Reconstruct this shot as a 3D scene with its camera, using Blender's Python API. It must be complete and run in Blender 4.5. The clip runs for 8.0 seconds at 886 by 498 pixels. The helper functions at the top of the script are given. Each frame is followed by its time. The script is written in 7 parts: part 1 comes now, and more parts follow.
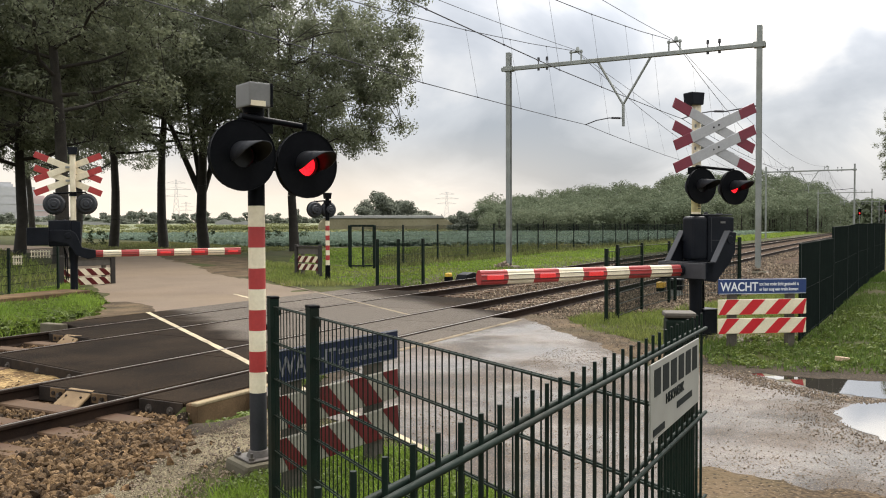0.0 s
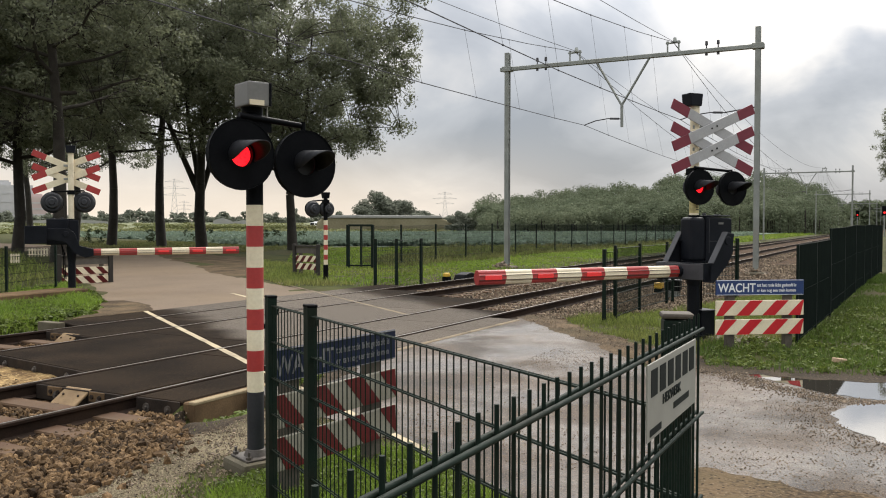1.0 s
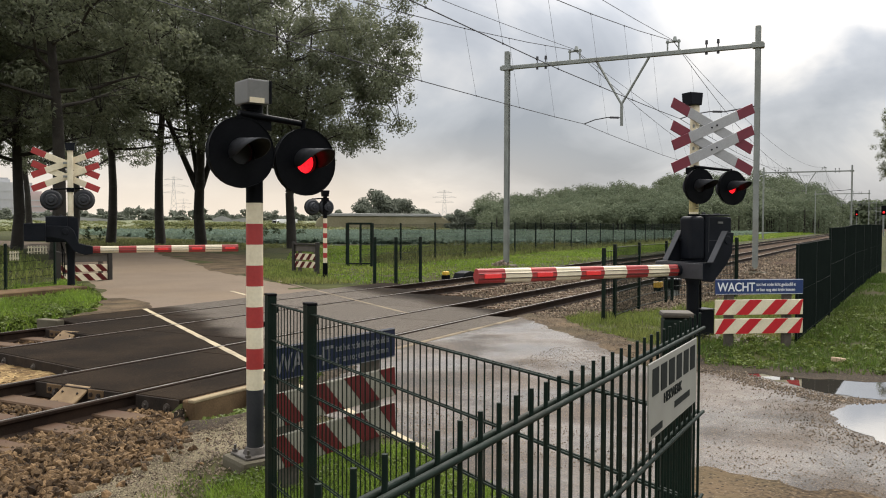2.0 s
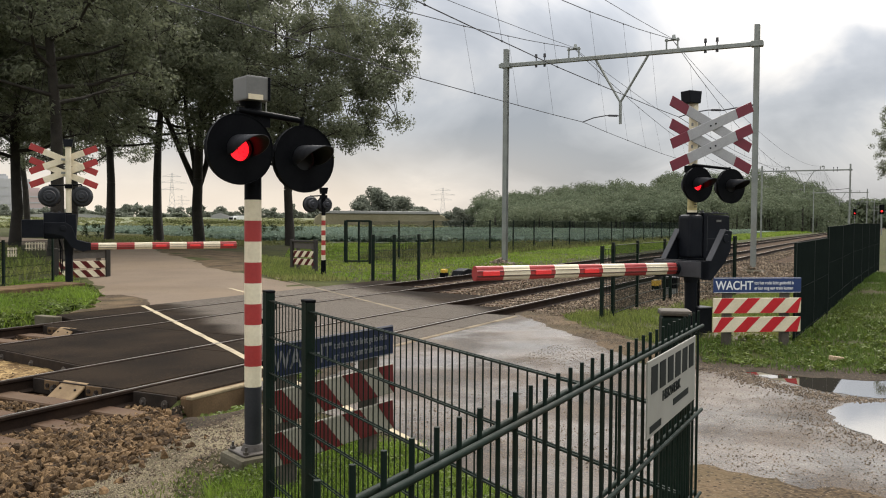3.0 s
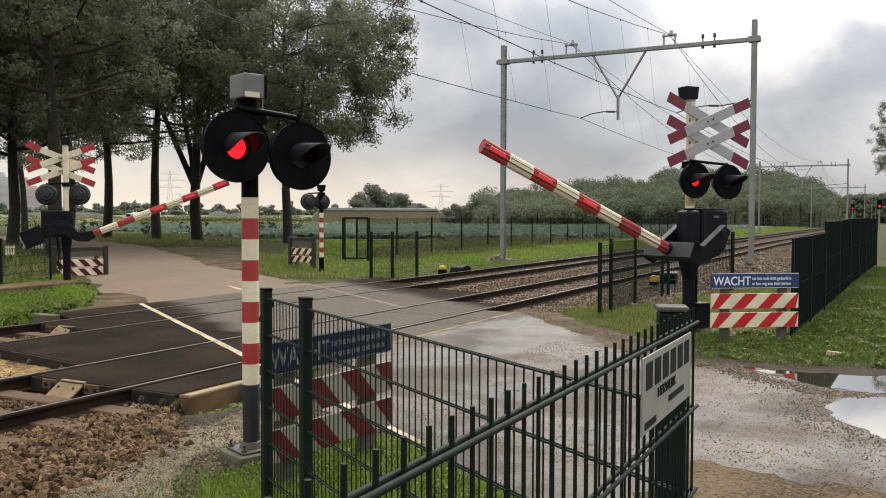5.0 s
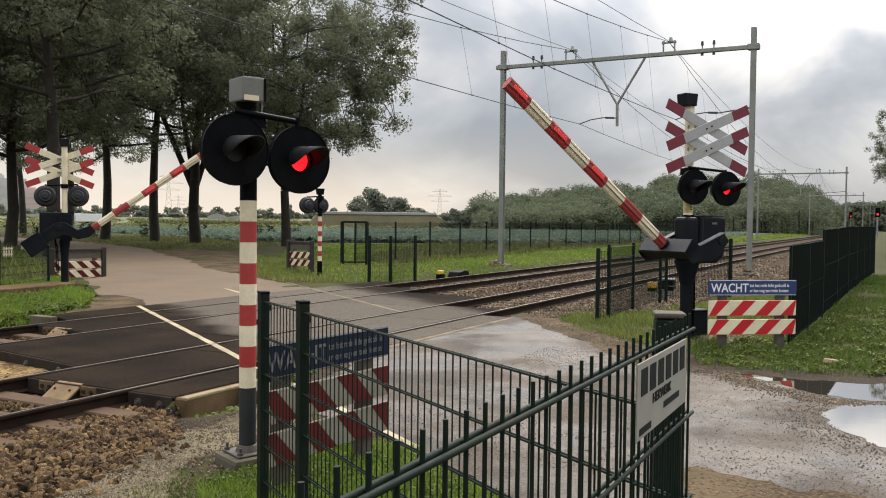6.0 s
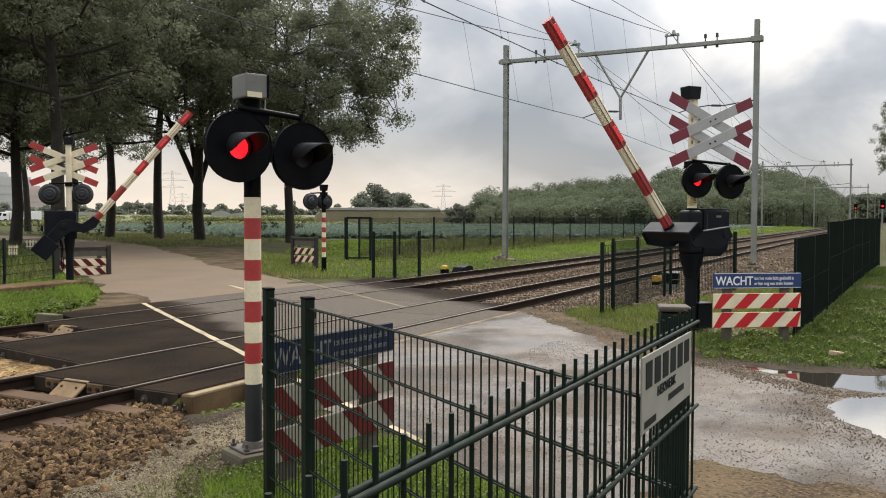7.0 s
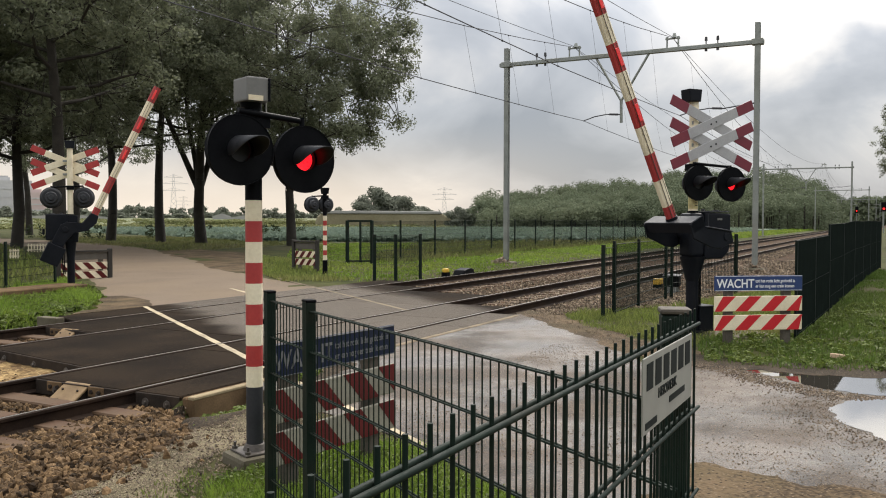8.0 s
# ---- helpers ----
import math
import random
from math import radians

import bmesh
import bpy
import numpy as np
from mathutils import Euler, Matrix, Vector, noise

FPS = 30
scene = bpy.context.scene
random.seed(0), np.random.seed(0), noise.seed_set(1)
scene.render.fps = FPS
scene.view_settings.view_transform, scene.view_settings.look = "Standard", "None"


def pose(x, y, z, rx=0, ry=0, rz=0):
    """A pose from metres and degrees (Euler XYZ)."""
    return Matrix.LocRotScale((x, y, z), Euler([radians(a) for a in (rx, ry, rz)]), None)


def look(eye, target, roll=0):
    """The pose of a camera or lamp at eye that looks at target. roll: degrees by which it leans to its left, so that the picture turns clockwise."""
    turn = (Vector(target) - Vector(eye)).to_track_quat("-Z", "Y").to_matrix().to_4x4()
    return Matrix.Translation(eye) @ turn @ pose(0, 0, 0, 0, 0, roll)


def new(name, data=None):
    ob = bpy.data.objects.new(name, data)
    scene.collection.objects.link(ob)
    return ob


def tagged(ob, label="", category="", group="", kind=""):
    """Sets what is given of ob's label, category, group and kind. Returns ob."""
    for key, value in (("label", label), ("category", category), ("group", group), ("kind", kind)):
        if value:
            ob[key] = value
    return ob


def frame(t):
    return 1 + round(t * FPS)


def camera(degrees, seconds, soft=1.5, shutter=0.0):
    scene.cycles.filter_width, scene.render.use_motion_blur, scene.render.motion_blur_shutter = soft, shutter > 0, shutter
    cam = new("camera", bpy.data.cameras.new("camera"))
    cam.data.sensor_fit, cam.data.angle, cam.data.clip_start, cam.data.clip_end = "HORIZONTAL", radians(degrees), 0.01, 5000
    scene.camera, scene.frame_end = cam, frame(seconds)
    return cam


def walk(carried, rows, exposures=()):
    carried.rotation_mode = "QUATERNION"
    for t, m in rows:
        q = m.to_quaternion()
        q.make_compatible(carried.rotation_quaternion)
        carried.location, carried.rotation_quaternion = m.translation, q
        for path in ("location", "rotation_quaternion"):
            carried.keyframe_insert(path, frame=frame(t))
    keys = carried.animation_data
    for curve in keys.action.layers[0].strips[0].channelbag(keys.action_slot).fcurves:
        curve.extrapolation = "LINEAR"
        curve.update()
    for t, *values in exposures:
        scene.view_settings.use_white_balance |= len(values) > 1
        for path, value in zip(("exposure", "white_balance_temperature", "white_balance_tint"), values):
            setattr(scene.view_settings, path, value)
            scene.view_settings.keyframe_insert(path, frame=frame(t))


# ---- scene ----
cam = camera(55.19, 8.0, soft=1.05)
walk(cam, [
    (0.0, look((0.001, -0.003, 1.639), (8.8139, 4.7144, 1.3673), -0.170)),
    (0.5, look((0.008, -0.003, 1.637), (8.8263, 4.7051, 1.3586), -0.108)),
    (1.0, look((-0.002, -0.005, 1.639), (8.8214, 4.6929, 1.3667), 0.062)),
    (1.5, look((-0.002, -0.003, 1.639), (8.8215, 4.6939, 1.3616), 0.126)),
    (3.0, look((0.000, 0.002, 1.637), (8.8361, 4.6741, 1.3193), 0.384)),
    (3.5, look((0.000, -0.000, 1.638), (8.8362, 4.6699, 1.3017), 0.281)),
    (4.0, look((0.003, -0.001, 1.640), (8.8391, 4.6674, 1.2740), 0.080)),
    (4.5, look((0.003, -0.003, 1.639), (8.8425, 4.6571, 1.2621), -0.000)),
    (6.0, look((0.001, -0.009, 1.639), (8.8549, 4.6294, 1.3370), 0.611)),
    (6.5, look((-0.006, -0.014, 1.641), (8.8435, 4.6312, 1.3078), 0.343)),
    (7.0, look((-0.004, -0.011, 1.639), (8.8261, 4.6679, 1.2799), 0.164)),
    (7.5, look((-0.007, -0.013, 1.638), (8.8169, 4.6796, 1.2834), 0.102)),
    (8.0, look((-0.008, -0.013, 1.637), (8.8181, 4.6776, 1.3142), 0.109)),
], exposures=[(0.0, 0.36, 6850, 10), (0.4, 0.10, 6850, 10), (8.0, 0.10, 6850, 10)])

# ---------------------------------------------------------------- world and sun
SUN_AZ, SUN_EL = 6.0, 50.0
CLOUDS = ((6.5, 12.4, 5.0, 0.20), (0.0, 16.5, 9.0, 0.34), (2.4, 9.0, 4.0, -0.12), (1.0, 4.0, 6.0, 0.08), (17.0, 14.0, 6.5, -0.22), (20.0, 5.5, 10.0, -0.06), (31.0, 11.5, 4.5, 0.12), (12.5, 8.0, 5.0, -0.05))


def make_world():
    w = bpy.data.worlds.new("overcast_sky")
    scene.world = w
    w.use_nodes = True
    nt = w.node_tree
    nt.nodes.clear()
    N, L = nt.nodes.new, nt.links.new
    out, bg = N("ShaderNodeOutputWorld"), N("ShaderNodeBackground")
    sky = N("ShaderNodeTexSky")
    sky.sky_type = "NISHITA"
    sky.sun_disc = False
    sky.sun_elevation = radians(SUN_EL)
    sky.sun_rotation = radians(90 - SUN_AZ)
    sky.air_density, sky.dust_density = 1.0, 2.5
    tc = N("ShaderNodeTexCoord")
    sep = N("ShaderNodeSeparateXYZ")
    L(tc.outputs["Generated"], sep.inputs[0])
    # cloud layer seen in perspective: direction divided by its height
    zz = N("ShaderNodeMath"); zz.operation = "MAXIMUM"; zz.inputs[1].default_value = 0.0
    L(sep.outputs["Z"], zz.inputs[0])
    za = N("ShaderNodeMath"); za.operation = "ADD"; za.inputs[1].default_value = 0.50
    L(zz.outputs[0], za.inputs[0])
    dv = N("ShaderNodeVectorMath"); dv.operation = "DIVIDE"
    cz = N("ShaderNodeCombineXYZ")
    for i in range(3):
        L(za.outputs[0], cz.inputs[i])
    # an overcast sky grows brighter towards the zenith
    zen = N("ShaderNodeMapRange"); zen.interpolation_type = "SMOOTHSTEP"
    zen.inputs["From Min"].default_value, zen.inputs["From Max"].default_value = 0.24, 0.62
    zen.inputs["To Min"].default_value, zen.inputs["To Max"].default_value = 1.0, 2.5
    L(sep.outputs["Z"], zen.inputs["Value"])
    L(tc.outputs["Generated"], dv.inputs[0]); L(cz.outputs[0], dv.inputs[1])
    n1 = N("ShaderNodeTexNoise"); n1.inputs["Scale"].default_value = 2.5; n1.inputs["Detail"].default_value = 7; n1.inputs["Roughness"].default_value = 0.52
    n1.inputs["Distortion"].default_value = 0.5
    mp = N("ShaderNodeMapping"); mp.inputs["Location"].default_value = (4.1, 2.7, 0.0)
    L(dv.outputs[0], mp.inputs[0]); L(mp.outputs[0], n1.inputs["Vector"])
    ramp = N("ShaderNodeValToRGB")
    e = ramp.color_ramp.elements
    e[0].position, e[0].color = 0.36, (0.262, 0.300, 0.362, 1)
    e[1].position, e[1].color = 0.64, (0.76, 0.76, 0.77, 1)
    m = e.new(0.5); m.color = (0.425, 0.462, 0.525, 1)
    m = e.new(0.86); m.color = (1.08, 1.04, 0.98, 1)
    # low banks of cloud far off look darker than the cloud higher up
    el = N("ShaderNodeMapRange"); el.inputs["From Min"].default_value, el.inputs["From Max"].default_value = 0.02, 0.24
    el.inputs["To Min"].default_value, el.inputs["To Max"].default_value = -0.08, 0.08
    L(sep.outputs["Z"], el.inputs["Value"])
    sm = N("ShaderNodeMath"); sm.operation = "ADD"
    soft_n = N("ShaderNodeMapRange"); soft_n.inputs["To Min"].default_value, soft_n.inputs["To Max"].default_value = 0.12, 0.88
    L(n1.outputs[0], soft_n.inputs["Value"]); L(soft_n.outputs[0], sm.inputs[0]); L(el.outputs[0], sm.inputs[1])
    # larger cloud masses and breaks between them: azimuth, elevation, half-width in degrees, thinner (+) or thicker (-)
    wv = N("ShaderNodeTexNoise"); wv.inputs["Scale"].default_value = 5.0; wv.inputs["Detail"].default_value = 5
    L(tc.outputs["Generated"], wv.inputs["Vector"])
    w1 = N("ShaderNodeVectorMath"); w1.operation = "MULTIPLY_ADD"; w1.inputs[1].default_value = (0.16,) * 3; w1.inputs[2].default_value = (-0.08,) * 3
    L(wv.outputs["Color"], w1.inputs[0])
    w2 = N("ShaderNodeVectorMath"); w2.operation = "ADD"
    L(tc.outputs["Generated"], w2.inputs[0]); L(w1.outputs[0], w2.inputs[1])
    total = sm.outputs[0]
    for az, ele, wide, amount in CLOUDS:
        dr = Vector((math.cos(radians(az)) * math.cos(radians(ele)), math.sin(radians(az)) * math.cos(radians(ele)), math.sin(radians(ele))))
        ds = N("ShaderNodeVectorMath"); ds.operation = "DISTANCE"; ds.inputs[1].default_value = dr
        L(w2.outputs[0], ds.inputs[0])
        fall = N("ShaderNodeMapRange"); fall.interpolation_type = "SMOOTHSTEP"
        fall.inputs["From Min"].default_value, fall.inputs["From Max"].default_value = 0.0, radians(wide)
        fall.inputs["To Min"].default_value, fall.inputs["To Max"].default_value = amount, 0.0
        L(ds.outputs["Value"], fall.inputs["Value"])
        ad = N("ShaderNodeMath"); ad.operation = "ADD"
        L(total, ad.inputs[0]); L(fall.outputs[0], ad.inputs[1])
        total = ad.outputs[0]
    L(total, ramp.inputs[0])
    # brighter round the veiled sun
    sd = Vector((math.cos(radians(SUN_AZ)) * math.cos(radians(SUN_EL)), math.sin(radians(SUN_AZ)) * math.cos(radians(SUN_EL)), math.sin(radians(SUN_EL))))
    dot = N("ShaderNodeVectorMath"); dot.operation = "DOT_PRODUCT"; dot.inputs[1].default_value = sd
    L(tc.outputs["Generated"], dot.inputs[0])
    glow = N("ShaderNodeMapRange"); glow.interpolation_type = "SMOOTHSTEP"
    glow.inputs["From Min"].default_value, glow.inputs["From Max"].default_value = 0.72, 1.0
    glow.inputs["To Min"].default_value, glow.inputs["To Max"].default_value = 1.0, 2.9
    L(dot.outputs["Value"], glow.inputs["Value"])
    lit = N("ShaderNodeVectorMath"); lit.operation = "SCALE"
    gain = N("ShaderNodeMath"); gain.operation = "MULTIPLY"
    L(glow.outputs[0], gain.inputs[0]); L(zen.outputs[0], gain.inputs[1])
    L(ramp.outputs[0], lit.inputs[0]); L(gain.outputs[0], lit.inputs["Scale"])
    # warm pale strip low over the horizon
    hz = N("ShaderNodeMapRange"); hz.interpolation_type = "SMOOTHSTEP"
    hz.inputs["From Min"].default_value, hz.inputs["From Max"].default_value = 0.0, 0.125
    hz.inputs["To Min"].default_value, hz.inputs["To Max"].default_value = 0.72, 0.0
    L(sep.outputs["Z"], hz.inputs["Value"])
    mixh = N("ShaderNodeMix"); mixh.data_type = "RGBA"
    mixh.inputs[7].default_value = (1.0, 0.885, 0.755, 1)
    # the strip glows towards the lower, clearer part of the sky and fades out elsewhere
    flat = N("ShaderNodeVectorMath"); flat.operation = "DOT_PRODUCT"; flat.inputs[1].default_value = (math.cos(radians(52)), math.sin(radians(52)), 0)
    L(tc.outputs["Generated"], flat.inputs[0])
    side = N("ShaderNodeMapRange"); side.interpolation_type = "SMOOTHSTEP"
    side.inputs["From Min"].default_value, side.inputs["From Max"].default_value = 0.80, 0.985
    side.inputs["To Min"].default_value, side.inputs["To Max"].default_value = 0.08, 1.1
    L(flat.outputs["Value"], side.inputs["Value"])
    hzm = N("ShaderNodeMath"); hzm.operation = "MULTIPLY"
    L(hz.outputs[0], hzm.inputs[0]); L(side.outputs[0], hzm.inputs[1])
    L(hzm.outputs[0], mixh.inputs[0]); L(lit.outputs[0], mixh.inputs[6])
    # the clear sky above shows only faintly through the cloud
    sc = N("ShaderNodeVectorMath"); sc.operation = "SCALE"; sc.inputs["Scale"].default_value = 0.10
    L(sky.outputs[0], sc.inputs[0])
    mixs = N("ShaderNodeMix"); mixs.data_type = "RGBA"; mixs.inputs[0].default_value = 0.15
    L(mixh.outputs[2], mixs.inputs[6]); L(sc.outputs[0], mixs.inputs[7])
    L(mixs.outputs[2], bg.inputs["Color"])
    bg.inputs["Strength"].default_value = 1.12
    L(bg.outputs[0], out.inputs["Surface"])
    lamp = bpy.data.lights.new("sun", "SUN")
    lamp.energy, lamp.angle, lamp.color = 1.3, radians(20), (1.0, 0.92, 0.80)
    s = new("sun", lamp)
    s.matrix_world = look(tuple(sd * 50), (0, 0, 0))


make_world()

# ---------------------------------------------------------------- materials


def material(name, c1, c2, rough=0.7, metal=0.0, scale=6.0, fine=60.0, bump=0.15, stain=None, stain_amount=0.0, spread=0.35, vary=0.0, emission=None, islands=0.0, wet=0.0, spec=0.5, depth=0.01, thin=0.0, speck=None, lane=None):
    """Two-scale procedural surface: a broad mottling, a fine grain with relief, and optional stains."""
    mt = bpy.data.materials.new(name)
    mt.use_nodes = True
    nt = mt.node_tree
    N, L = nt.nodes.new, nt.links.new
    b = nt.nodes["Principled BSDF"]
    b.inputs["Specular IOR Level"].default_value = spec
    tc = N("ShaderNodeTexCoord")
    src = tc.outputs["Object"]
    big = N("ShaderNodeTexNoise"); big.inputs["Scale"].default_value = scale; big.inputs["Detail"].default_value = 5
    small = N("ShaderNodeTexNoise"); small.inputs["Scale"].default_value = fine; small.inputs["Detail"].default_value = 4
    L(src, big.inputs["Vector"]); L(src, small.inputs["Vector"])
    mr = N("ShaderNodeMapRange"); mr.inputs["From Min"].default_value = 0.5 - spread / 2; mr.inputs["From Max"].default_value = 0.5 + spread / 2
    ad = N("ShaderNodeMath"); ad.operation = "MULTIPLY_ADD"; ad.inputs[1].default_value = 0.45; 
    sb = N("ShaderNodeMath"); sb.operation = "MULTIPLY_ADD"; sb.inputs[1].default_value = 0.55; sb.inputs[2].default_value = 0.0
    L(big.outputs[0], sb.inputs[0]); L(small.outputs[0], ad.inputs[0]); L(sb.outputs[0], ad.inputs[2])
    L(ad.outputs[0], mr.inputs["Value"])
    mix = N("ShaderNodeMix"); mix.data_type = "RGBA"
    mix.inputs[6].default_value, mix.inputs[7].default_value = (*c1, 1), (*c2, 1)
    L(mr.outputs[0], mix.inputs[0])
    col = mix.outputs[2]
    if stain:
        st = N("ShaderNodeTexNoise"); st.inputs["Scale"].default_value = scale * 0.35; st.inputs["Detail"].default_value = 7; st.inputs["Roughness"].default_value = 0.65
        L(src, st.inputs["Vector"])
        r2 = N("ShaderNodeMapRange"); r2.inputs["From Min"].default_value, r2.inputs["From Max"].default_value = 0.48, 0.66
        r2.inputs["To Max"].default_value = stain_amount
        L(st.outputs[0], r2.inputs["Value"])
        m2 = N("ShaderNodeMix"); m2.data_type = "RGBA"; m2.inputs[7].default_value = (*stain, 1)
        L(r2.outputs[0], m2.inputs[0]); L(col, m2.inputs[6])
        col = m2.outputs[2]
    if speck:
        # scattered small pebbles of another tone
        for tone, sc, amount in speck:
            vo = N("ShaderNodeTexVoronoi"); vo.inputs["Scale"].default_value = sc
            L(src, vo.inputs["Vector"])
            sx = N("ShaderNodeSeparateColor"); L(vo.outputs["Color"], sx.inputs[0])
            lt = N("ShaderNodeMath"); lt.operation = "LESS_THAN"; lt.inputs[1].default_value = amount
            L(sx.outputs[0], lt.inputs[0])
            near = N("ShaderNodeMapRange"); near.inputs["From Min"].default_value, near.inputs["From Max"].default_value = 0.30, 0.42
            near.inputs["To Min"].default_value, near.inputs["To Max"].default_value = 1.0, 0.0
            L(vo.outputs["Distance"], near.inputs["Value"])
            mu = N("ShaderNodeMath"); mu.operation = "MULTIPLY"
            L(lt.outputs[0], mu.inputs[0]); L(near.outputs[0], mu.inputs[1])
            m3 = N("ShaderNodeMix"); m3.data_type = "RGBA"; m3.inputs[7].default_value = (*tone, 1)
            L(mu.outputs[0], m3.inputs[0]); L(col, m3.inputs[6])
            col = m3.outputs[2]
    if lane:
        # dust and wear between the wheel tracks of the road that crosses the deck
        tone, lo, hi, amount = lane
        dt = N("ShaderNodeVectorMath"); dt.operation = "DOT_PRODUCT"; dt.inputs[1].default_value = (0.831, -0.556, 0.0)
        L(src, dt.inputs[0])
        wob = N("ShaderNodeMath"); wob.operation = "MULTIPLY_ADD"; wob.inputs[1].default_value = 0.9
        L(big.outputs[0], wob.inputs[0]); L(dt.outputs["Value"], wob.inputs[2])
        l1 = N("ShaderNodeMapRange"); l1.interpolation_type = "SMOOTHSTEP"; l1.inputs["From Min"].default_value, l1.inputs["From Max"].default_value = lo + 0.45, lo + 1.1
        l2 = N("ShaderNodeMapRange"); l2.interpolation_type = "SMOOTHSTEP"; l2.inputs["From Min"].default_value, l2.inputs["From Max"].default_value = hi, hi + 0.8
        l2.inputs["To Min"].default_value, l2.inputs["To Max"].default_value = amount, 0.0
        L(wob.outputs[0], l1.inputs["Value"]); L(wob.outputs[0], l2.inputs["Value"])
        lm = N("ShaderNodeMath"); lm.operation = "MULTIPLY"
        L(l1.outputs[0], lm.inputs[0]); L(l2.outputs[0], lm.inputs[1])
        ln = N("ShaderNodeMath"); ln.operation = "MULTIPLY"
        lr = N("ShaderNodeMapRange"); lr.inputs["From Min"].default_value, lr.inputs["From Max"].default_value = 0.3, 0.6
        L(small.outputs[0], lr.inputs["Value"]); L(lr.outputs[0], ln.inputs[0]); L(lm.outputs[0], ln.inputs[1])
        m4 = N("ShaderNodeMix"); m4.data_type = "RGBA"; m4.inputs[7].default_value = (*tone, 1)
        L(ln.outputs[0], m4.inputs[0]); L(col, m4.inputs[6])
        col = m4.outputs[2]
    if vary or islands:
        hs = N("ShaderNodeHueSaturation")
        v = N("ShaderNodeMapRange")
        amount = vary or islands
        v.inputs["To Min"].default_value, v.inputs["To Max"].default_value = 1 - amount, 1 + amount
        if vary:
            L(N("ShaderNodeObjectInfo").outputs["Random"], v.inputs["Value"])
        else:
            L(N("ShaderNodeNewGeometry").outputs["Random Per Island"], v.inputs["Value"])
        L(v.outputs[0], hs.inputs["Value"]); L(col, hs.inputs["Color"])
        col = hs.outputs[0]
    L(col, b.inputs["Base Color"])
    b.inputs["Metallic"].default_value = metal
    rr = N("ShaderNodeMapRange"); rr.inputs["To Min"].default_value = max(0.02, rough - 0.12); rr.inputs["To Max"].default_value = min(1, rough + 0.12)
    L(small.outputs[0], rr.inputs["Value"])
    ro = rr.outputs[0]
    if wet:
        wn = N("ShaderNodeTexNoise"); wn.inputs["Scale"].default_value = 0.55; wn.inputs["Detail"].default_value = 6; wn.inputs["Roughness"].default_value = 0.6
        L(src, wn.inputs["Vector"])
        w2 = N("ShaderNodeMapRange"); w2.inputs["From Min"].default_value, w2.inputs["From Max"].default_value = 0.44, 0.6
        w2.inputs["To Max"].default_value = wet
        L(wn.outputs[0], w2.inputs["Value"])
        wm = N("ShaderNodeMix"); wm.inputs[3].default_value = 0.26
        L(w2.outputs[0], wm.inputs[0]); L(ro, wm.inputs[2])
        ro = wm.outputs[0]
    L(ro, b.inputs["Roughness"])
    if bump:
        bp = N("ShaderNodeBump"); bp.inputs["Strength"].default_value = bump; bp.inputs["Distance"].default_value = depth
        L(ad.outputs[0], bp.inputs["Height"]); L(bp.outputs[0], b.inputs["Normal"])
    if thin:
        # light passes through thin leaves
        tr = N("ShaderNodeBsdfTranslucent"); ms = N("ShaderNodeMixShader"); ms.inputs[0].default_value = thin
        L(col, tr.inputs["Color"]); L(b.outputs[0], ms.inputs[1]); L(tr.outputs[0], ms.inputs[2])
        L(ms.outputs[0], nt.nodes["Material Output"].inputs["Surface"])
    if emission:
        b.inputs["Emission Color"].default_value = (*emission[:3], 1)
        b.inputs["Emission Strength"].default_value = emission[3]
    return mt


M = {}
M["ground"] = material("grassy_soil", (0.02651, 0.03321, 0.008928), (0.0589, 0.06363, 0.01953), 0.95, scale=1.1, fine=30, bump=0.6, stain=(0.06479, 0.04703, 0.0279), stain_amount=0.6, depth=0.04, spec=0.1, spread=0.22)
M["grass"] = material("grass_blades", (0.1104, 0.1475, 0.0336), (0.21, 0.2502, 0.06496), 0.7, scale=0.35, fine=8, bump=0, thin=0.4, islands=0.4, stain=(0.258, 0.2183, 0.1008), stain_amount=0.6, spec=0.25)
M["drygrass"] = material("dull_dry_grass", (0.08856, 0.1035, 0.036), (0.1728, 0.184, 0.072), 0.8, scale=0.3, fine=8, bump=0, thin=0.3, islands=0.35, stain=(0.2052, 0.1782, 0.085), stain_amount=0.6, spec=0.15)
M["lawn"] = material("short_green_grass", (0.1095, 0.1756, 0.02376), (0.2126, 0.3073, 0.0486), 0.7, scale=0.25, fine=8, bump=0, thin=0.4, islands=0.3, stain=(0.2576, 0.2383, 0.081), stain_amount=0.4, spec=0.25)
M["bank"] = material("dark_bank_grass", (0.05768, 0.09835, 0.01711), (0.112, 0.1721, 0.03499), 0.7, scale=0.25, fine=8, bump=0, thin=0.4, islands=0.3, stain=(0.1357, 0.1335, 0.05832), stain_amount=0.4, spec=0.25)
M["crop"] = material("crop_leaves", (0.1338, 0.1827, 0.1427), (0.2142, 0.2713, 0.2141), 0.9, scale=0.2, fine=1.5, bump=0.3, depth=0.2, stain=(0.182, 0.2215, 0.1142), stain_amount=0.4, spec=0.05, thin=0.3)
M["asphalt"] = material("deck_asphalt", (0.007659, 0.005139, 0.003374), (0.02083, 0.01407, 0.00877), 0.93, scale=0.9, fine=85, bump=0.8, stain=(0.03186, 0.0211, 0.0126), stain_amount=0.55, depth=0.008, wet=0.0, vary=0.14, spec=0.05, spread=0.13, lane=((0.158, 0.138, 0.117), 2.95, 8.2, 0.9), speck=(((0.04595, 0.03246, 0.02025), 60, 0.12), ((0.003676, 0.002705, 0.001889), 45, 0.2)))
